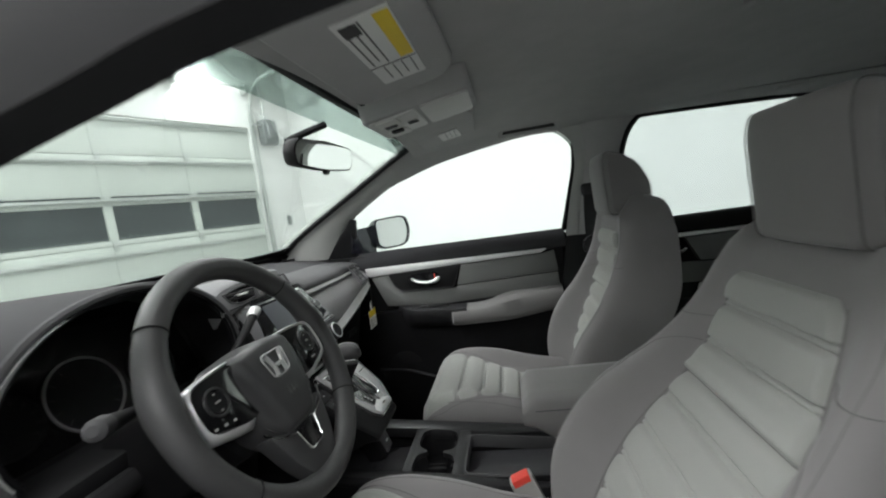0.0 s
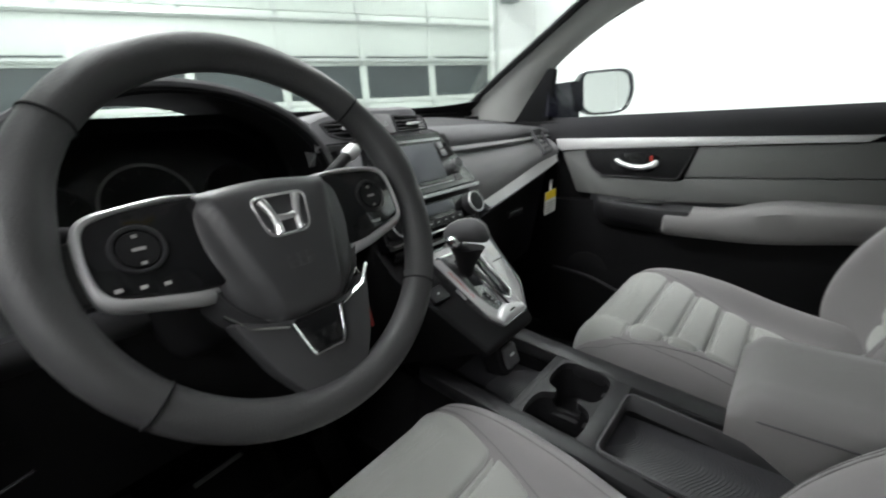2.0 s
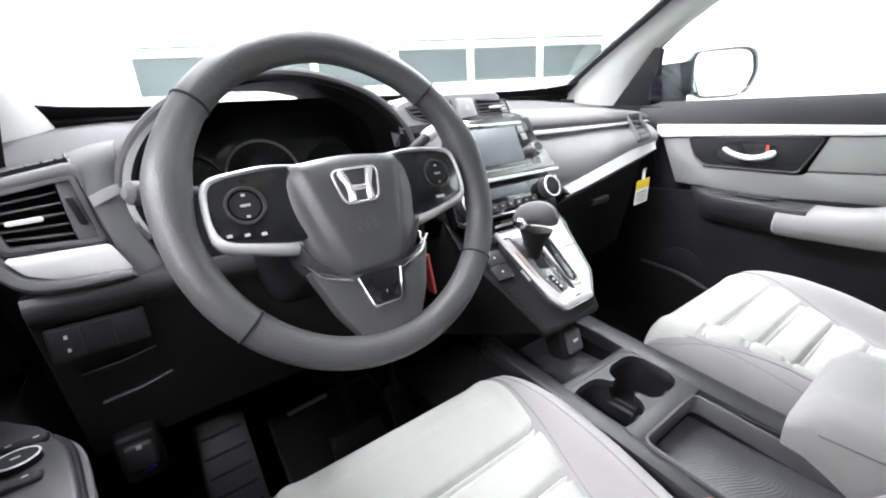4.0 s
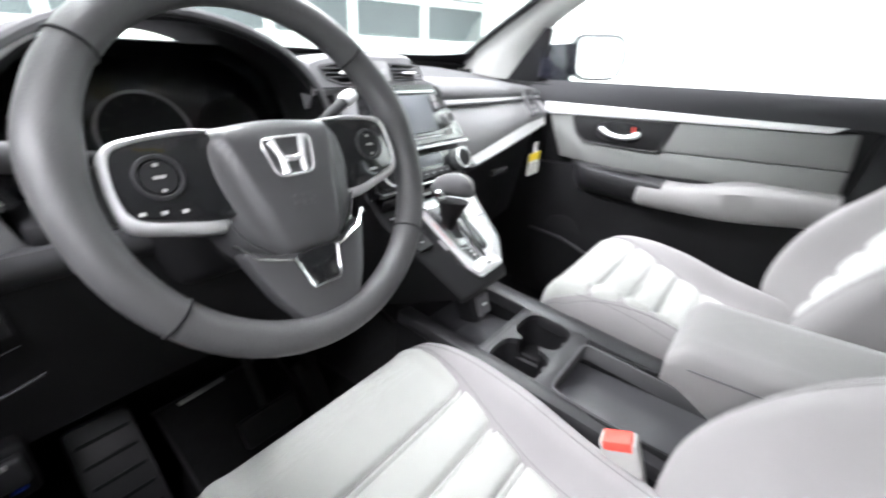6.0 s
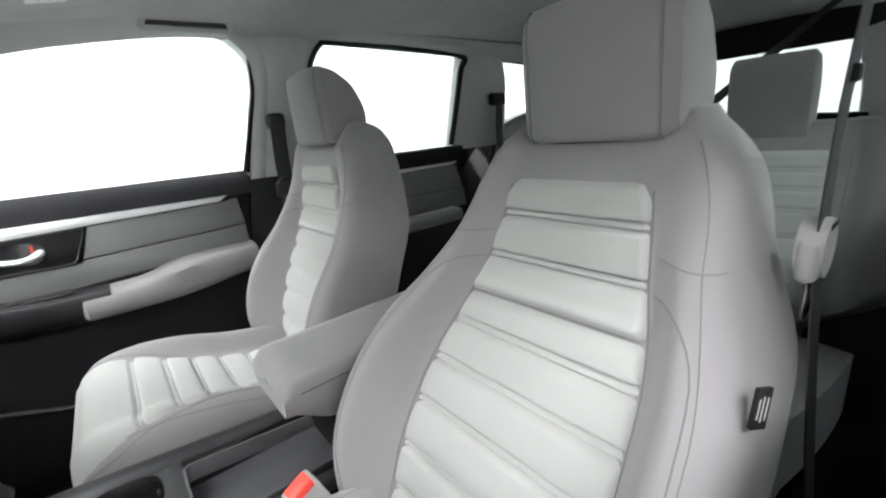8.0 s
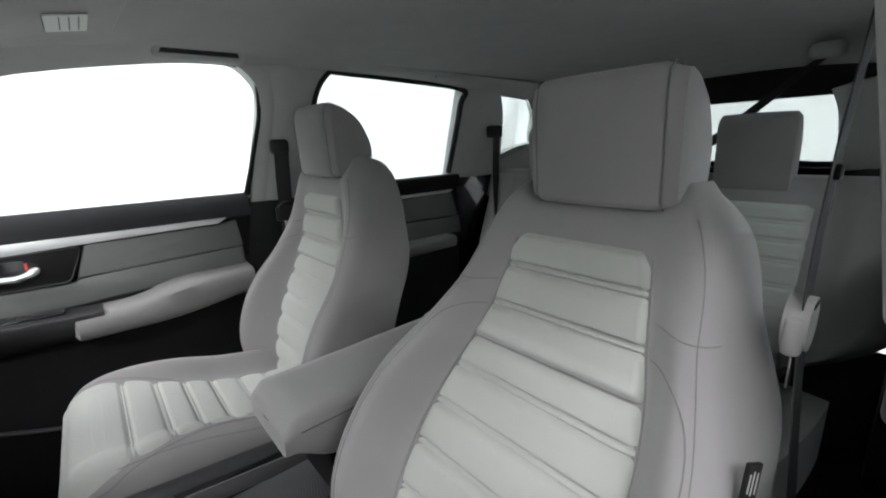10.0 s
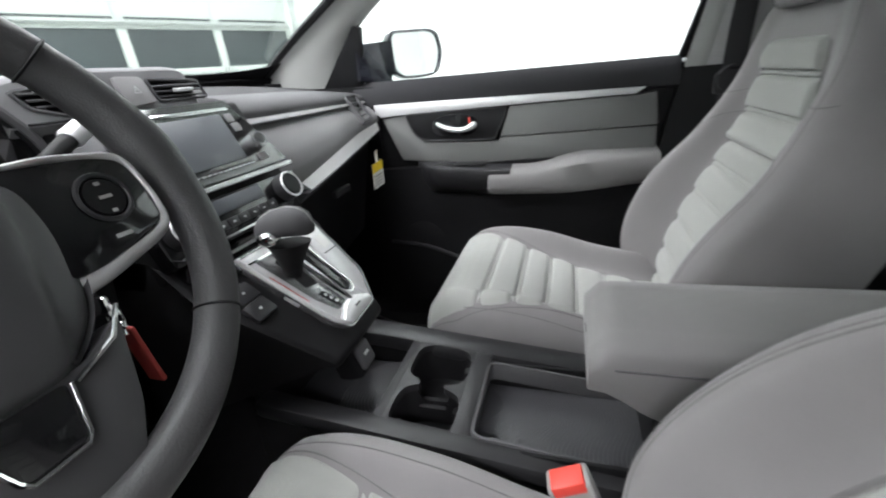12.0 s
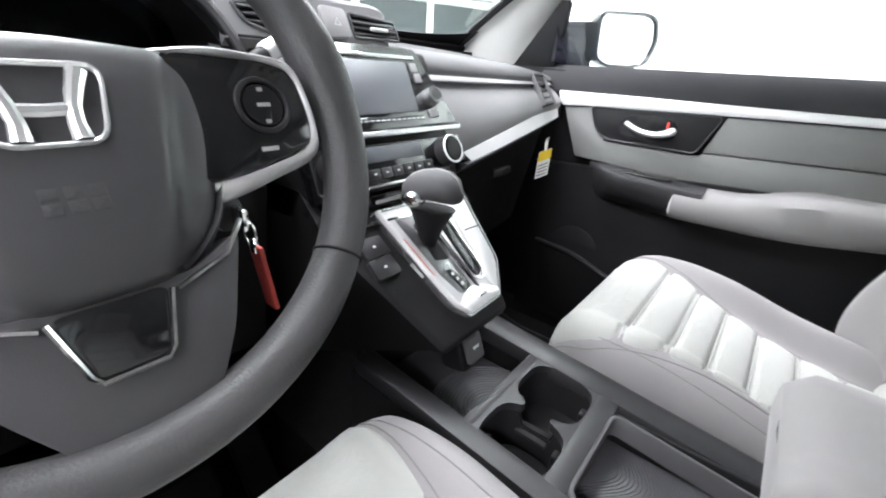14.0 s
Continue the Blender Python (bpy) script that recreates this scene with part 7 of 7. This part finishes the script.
# ---- overhead ----
def visor(cx, sx):
    v = thing("sun_visor", (cx, 0.66, 1.46), "grey sun visor folded up, with printed labels", "sun visor", "sun visors")
    pts = rounded([(-0.205, 0.095), (0.19, 0.095), (0.205, 0.06), (0.20, -0.085), (-0.15, -0.10), (-0.205, -0.07)], 0.03, 5)
    f = Frame((cx, 0.655, 1.452), (sx, 0, 0), (0, 1, -0.16))
    part("board", f.plate(pts, 0, 0.018 * (1 if f.n.z > 0 else -1), 0.006, 3), M_LINER, v, "grey felt covered visor board")
    part("clip", tube([(cx + sx * -0.19, 0.745, 1.455), (cx + sx * -0.21, 0.745, 1.447)], 0.008, 10), M_BLACK, v, "dark visor clip")


visor(-0.315, -1)
lab = thing("visor_label", (-0.30, 0.64, 1.44), "white and yellow warning label stuck on the sun visor", "label")
lz = Frame((-0.305, 0.635, 1.4535), (1, 0, 0), (0, 1, -0.16))
part("sheet", lz.rect(-0.115, 0.115, -0.032, 0.040, -0.0025, 0.0, 0), M_PAPER, lab)
part("yellow_block", lz.rect(-0.108, 0.030, -0.030, -0.010, -0.0032, -0.0026, 0), M_YELLOW, lab)
for k in range(3):
    part("print", lz.rect(-0.105, 0.030 - 0.012 * (k % 2), 0.008 + 0.011 * k, 0.0105 + 0.011 * k, -0.0032, -0.0026, 0), M_STITCH, lab)
for k in range(4):
    part("print", lz.rect(0.045, 0.105 - 0.010 * (k % 2), -0.022 + 0.014 * k, -0.0200 + 0.014 * k, -0.0032, -0.0026, 0), M_STITCH, lab)
part("print", lz.rect(-0.105, -0.075, 0.012, 0.034, -0.0038, -0.0033, 0), M_INK, lab)
part("fold_line", lz.rect(0.036, 0.039, -0.032, 0.040, -0.0034, -0.0027, 0), M_STITCH, lab)
visor(0.385, 1)
lab = thing("visor_label", (0.43, 0.65, 1.44), "small white label stuck on the sun visor", "label")
lz = Frame((0.425, 0.645, 1.4520), (1, 0, 0), (0, 1, -0.16))
part("sheet", lz.rect(-0.06, 0.06, -0.03, 0.032, -0.0025, 0.0, 0), M_PAPER, lab)
for k in range(3):
    part("print", lz.rect(-0.05, 0.045, -0.018 + 0.014 * k, -0.0165 + 0.014 * k, -0.0032, -0.0026, 0), M_STITCH, lab)
oc = thing("overhead_console", (0.04, 0.66, 1.47), "grey overhead console with map lamps and a storage lid", "overhead console")
O = Frame((0.055, 0.665, 1.450), (1, 0, 0), (0, 1, -0.14))
part("shell", O.plate(rounded([(-0.095, -0.125), (0.095, -0.125), (0.125, 0.12), (-0.075, 0.12)], 0.018, 4), -0.008, 0.05, 0.006, 3), M_LINER, oc)
part("storage_lid", O.plate(rounded([(-0.080, -0.115), (0.080, -0.115), (0.090, -0.01), (-0.076, -0.01)], 0.012, 4), -0.014, -0.006, 0.003), M_LAMPGREY, oc, "pale grey storage lid")
part("switch_plate", O.plate(rounded([(-0.070, 0.0), (0.095, 0.0), (0.110, 0.11), (-0.062, 0.11)], 0.010, 4), -0.012, -0.006, 0.003), M_LAMPGREY, oc)
for a in (-0.035, 0.072):
    part("map_lamp", O.rect(a - 0.026, a + 0.026, 0.045, 0.095, -0.016, -0.010, 0.003, 0.008), M_PAPER, oc, "white map lamp lens")
for k in range(5):
    part("grille_slit", O.rect(0.004 + 0.006 * k, 0.007 + 0.006 * k, 0.012, 0.036, -0.0135, -0.0125, 0), M_BLACK, oc)
for a in (-0.012, 0.048):
    part("lamp_switch", O.rect(a - 0.012, a + 0.012, 0.055, 0.085, -0.018, -0.011, 0.003, 0.006), M_BLACK, oc, "dark lamp switch")
mir = thing("rear_view_mirror", (-0.03, 0.87, 1.36), "black rear view mirror on a windscreen arm", "rear view mirror")
mf = Frame((0.037, 0.898, 1.386), (1, -0.13, 0.02), (-0.02, -0.14, 1))
mo = rounded([(-0.128, 0.006), (-0.112, 0.030), (0.0, 0.034), (0.118, 0.026), (0.128, -0.004), (0.112, -0.030), (0.0, -0.034), (-0.118, -0.026)], 0.014, 4)
part("housing", loft([[mf(a * k, b * k, c) for a, b in mo] for k, c in ((0.75, -0.04), (0.95, -0.025), (1.0, -0.008), (1.0, 0.002), (0.985, 0.005))]), M_BLACK, mir, "black mirror housing", 50)
part("mirror_glass", mf.plate([(a * 0.955, b * 0.90) for a, b in mo], 0.0045, 0.0062), M_MIRROR, mir, "mirror glass")
part("tab", box(tuple(mf(0.0, -0.036, 0.002)), (0.02, 0.012, 0.012), 0.003), M_BLACK, mir)
part("arm", tube([mf(0.01, 0.01, -0.03), (0.055, 0.940, 1.412), (0.062, 0.962, 1.424)], [0.010, 0.008, 0.009], 10), M_BLACK, mir)
part("stay", tube([(-0.010, 0.962, 1.424), (0.020, 0.935, 1.440), (0.062, 0.895, 1.462)], [0.007, 0.008, 0.008], 8), M_BLACK, mir, "black bar from the mirror up to the roof")
part("mount_cover", box((0.064, 0.975, 1.424), (0.026, 0.05, 0.014), 0.006, 3, Matrix.Rotation(radians(-26), 3, "X").to_4x4()), M_BLACK, mir)


def grab(y, sx, half):
    t = thing("grab_handle", (0.61 * sx, y, 1.45), "grey folding grab handle on the roof rail", "grab handle", "grab handles")
    f = Frame((0.590, y, 1.466), (0, -1, 0), (-0.70, 0, 0.70))
    sg = 1 if f.n.z < 0 else -1
    out = rounded([(-half, -0.030), (half, -0.030), (half - 0.022, 0.034), (-half + 0.022, 0.034)], 0.018, 5)
    # Dark plate paints the shadow inside the handle's recess.
    part("recess", mirrored(f.plate([(a * 0.86, b * 0.62 - 0.004) for a, b in out], -0.004 * sg, 0.006 * sg, 0.001), sx), M_GRAPHITE, t, "dark plate standing in for the recess shadow")
    part("grip", mirrored(f.rim(out, 0.013, -0.002 * sg, 0.010 * sg, 0.003), sx), M_LINER, t)


grab(0.395, 1, 0.108)
grab(-0.475, 1, 0.115)
grab(-0.475, -1, 0.115)
dome = thing("dome_lamp", (0, 0.05, 1.505), "small grey roof lamp", "roof lamp")
part("base", box((-0.1, 0.02, 1.502), (0.12, 0.06, 0.018), 0.007, 3), M_LINER, dome)

# ---- door mirrors ----
def door_mirror(sx):
    t = thing("door_mirror", (0.9 * sx, 1.05, 1.12), "dark door mirror with a bright glass", "door mirror", "door mirrors")
    mo = rounded([(-0.100, 0.046), (-0.086, 0.064), (0.056, 0.069), (0.092, 0.056), (0.102, 0.0), (0.078, -0.056), (0.034, -0.070), (-0.066, -0.070), (-0.100, -0.050)], 0.020, 4)
    f = Frame((0.885, 1.008, 1.162), (0.83, -0.56, 0.0), (0.0, 0.04, 1))
    part("shell", mirrored(loft([[f(a * k - 0.01 * (1 - k), b * k, c) for a, b in mo] for k, c in ((0.25, -0.085), (0.6, -0.075), (0.85, -0.050), (0.98, -0.02), (1.0, 0.0), (0.985, 0.010), (0.90, 0.012), (0.86, 0.003))]), sx), M_PAINT, t, "dark glossy mirror shell", 50)
    part("glass", mirrored(f.plate([(a * 0.875, b * 0.875) for a, b in mo], 0.0, 0.0055), sx), M_MIRROR, t, "mirror glass")
    part("foot", mirrored(loft([[f(a, b * k, c) for b, c in ((-0.078, -0.05), (0.03, -0.06), (0.040, -0.02), (-0.02, -0.012), (-0.078, -0.016))] for a, k in ((-0.20, 0.8), (-0.09, 1.0))]), sx), M_PAINT, t)


door_mirror(1)
door_mirror(-1)

# ---- paper tag on the glovebox ----
tg = thing("hang_tag", (0.58, 1.05, 0.9), "white and yellow paper tag hanging from the glovebox", "tag")
tf = Frame((0.572, 1.045, 0.872), (0.93, -0.20, 0.14), (0.12, 0.02, 0.98))
part("loop", ribbon([tf(0.004, 0.055, 0.004), tf(0.010, 0.045, -0.004), tf(0.008, 0.022, -0.001)], [tf(-0.006, 0.055, 0.004), tf(-0.001, 0.045, -0.004), tf(-0.003, 0.022, -0.001)], (0, 0.001, 0), 8, 2), M_PAPER, tg)
part("card", tf.rect(-0.024, 0.024, -0.042, 0.024, -0.0006, 0.0006, 0), M_PAPER, tg)
part("yellow_header", tf.rect(-0.0238, 0.0238, 0.0, 0.0238, 0.0006, 0.0012, 0), M_YELLOW, tg)
for k in range(4):
    part("print", tf.rect(-0.019, 0.017, -0.036 + 0.008 * k, -0.0335 + 0.008 * k, 0.0006, 0.0011, 0), M_STITCH, tg)

# ---- footwells ----
ped = thing("brake_pedal", (-0.33, 1.15, 0.5), "dark rubber faced brake pedal", "pedal", "pedals")
part("pad", box((-0.31, 1.10, 0.50), (0.11, 0.02, 0.055), 0.006, 3, Matrix.Rotation(radians(-30), 3, "X").to_4x4()), M_BLACK, ped)
part("arm", tube([(-0.31, 1.11, 0.50), (-0.31, 1.17, 0.62), (-0.31, 1.22, 0.75)], 0.009, 8), M_BLACK, ped)
ped = thing("accelerator_pedal", (-0.2, 1.15, 0.45), "long dark accelerator pedal", "pedal", "pedals")
part("pad", box((-0.19, 1.13, 0.46), (0.05, 0.02, 0.16), 0.006, 3, Matrix.Rotation(radians(-30), 3, "X").to_4x4()), M_BLACK, ped)
part("arm", tube([(-0.19, 1.15, 0.52), (-0.19, 1.22, 0.68)], 0.009, 8), M_BLACK, ped)
rest = thing("footrest", (-0.53, 1.14, FLOOR), "dark ribbed footrest in the footwell", "footrest")
rf = Frame((-0.530, 1.130, 0.50), (1, 0, 0), (0, 0.47, 0.88))
part("board", rf.plate(rounded([(-0.048, -0.135), (0.046, -0.135), (0.040, 0.130), (-0.044, 0.130)], 0.012, 3), -0.03, 0.0, 0.004), M_GRAPHITE, rest)
for k in range(7):
    part("rib", rf.rect(-0.036, 0.034, -0.105 + 0.034 * k, -0.099 + 0.034 * k, -0.001, 0.0025, 0.001), M_BLACK, rest)
release = thing("bonnet_release", (-0.628, 1.06, 0.69), "black release lever under the knee panel with a pale mark", "lever")
part("housing", box((-0.628, 1.075, 0.690), (0.050, 0.035, 0.075), 0.008, 3), M_BLACK, release)
part("lever", box((-0.626, 1.052, 0.700), (0.034, 0.014, 0.040), 0.005, 3), M_GRAPHITE, release)
part("mark", box((-0.625, 1.0442, 0.716), (0.006, 0.002, 0.006), 0.0006, 1), M_BUCKLE, release)
# Plain blue colour stands in for a small lit LED.
part("blue_led", box((-0.622, 1.0560, 0.670), (0.014, 0.004, 0.003), 0.0006, 1), M_BLUE, release, "small blue LED drawn as plain colour")


def floor_mat(x0, x1, y1, notch):
    """A carpet mat that climbs the toe board; its outer front corner is cut back beside the footrest."""
    t = thing("floor_mat", ((x0 + x1) / 2, 0.95, FLOOR), "black carpet floor mat with a dark bound edge", "floor mat", "floor mats")

    def at(u, v):
        y = 0.72 + (y1 - 0.72) * v
        a = x0 + notch * step(1.06, 1.12, y)
        return Vector((a + (x1 - a) * u, y, FLOOR + 0.004 + 0.115 * step(1.05, 1.39, y)))
    part("carpet", sheet(at, 10, 24, (0, 0, 0.008)), M_CARPET, t)
    rim = [at(0, k / 24) for k in range(25)] + [at(k / 8, 1) for k in range(1, 9)] + [at(1, 1 - k / 24) for k in range(1, 25)]
    part("bound_edge", tube([p + Vector((0, 0, 0.008)) for p in rim], 0.004, 5), M_GRAPHITE, t, "stitched dark edge")
    return t


drv = floor_mat(-0.60, -0.17, 1.345, 0.165)
part("badge", box((-0.345, 1.322, 0.462), (0.098, 0.012, 0.003), 0.001, 1, Matrix.Rotation(radians(14), 3, "X").to_4x4() @ Matrix.Rotation(radians(4), 3, "Z").to_4x4()), M_BUCKLE, drv, "narrow pale lettered badge strip")
floor_mat(0.17, 0.63, 1.345, 0.0)
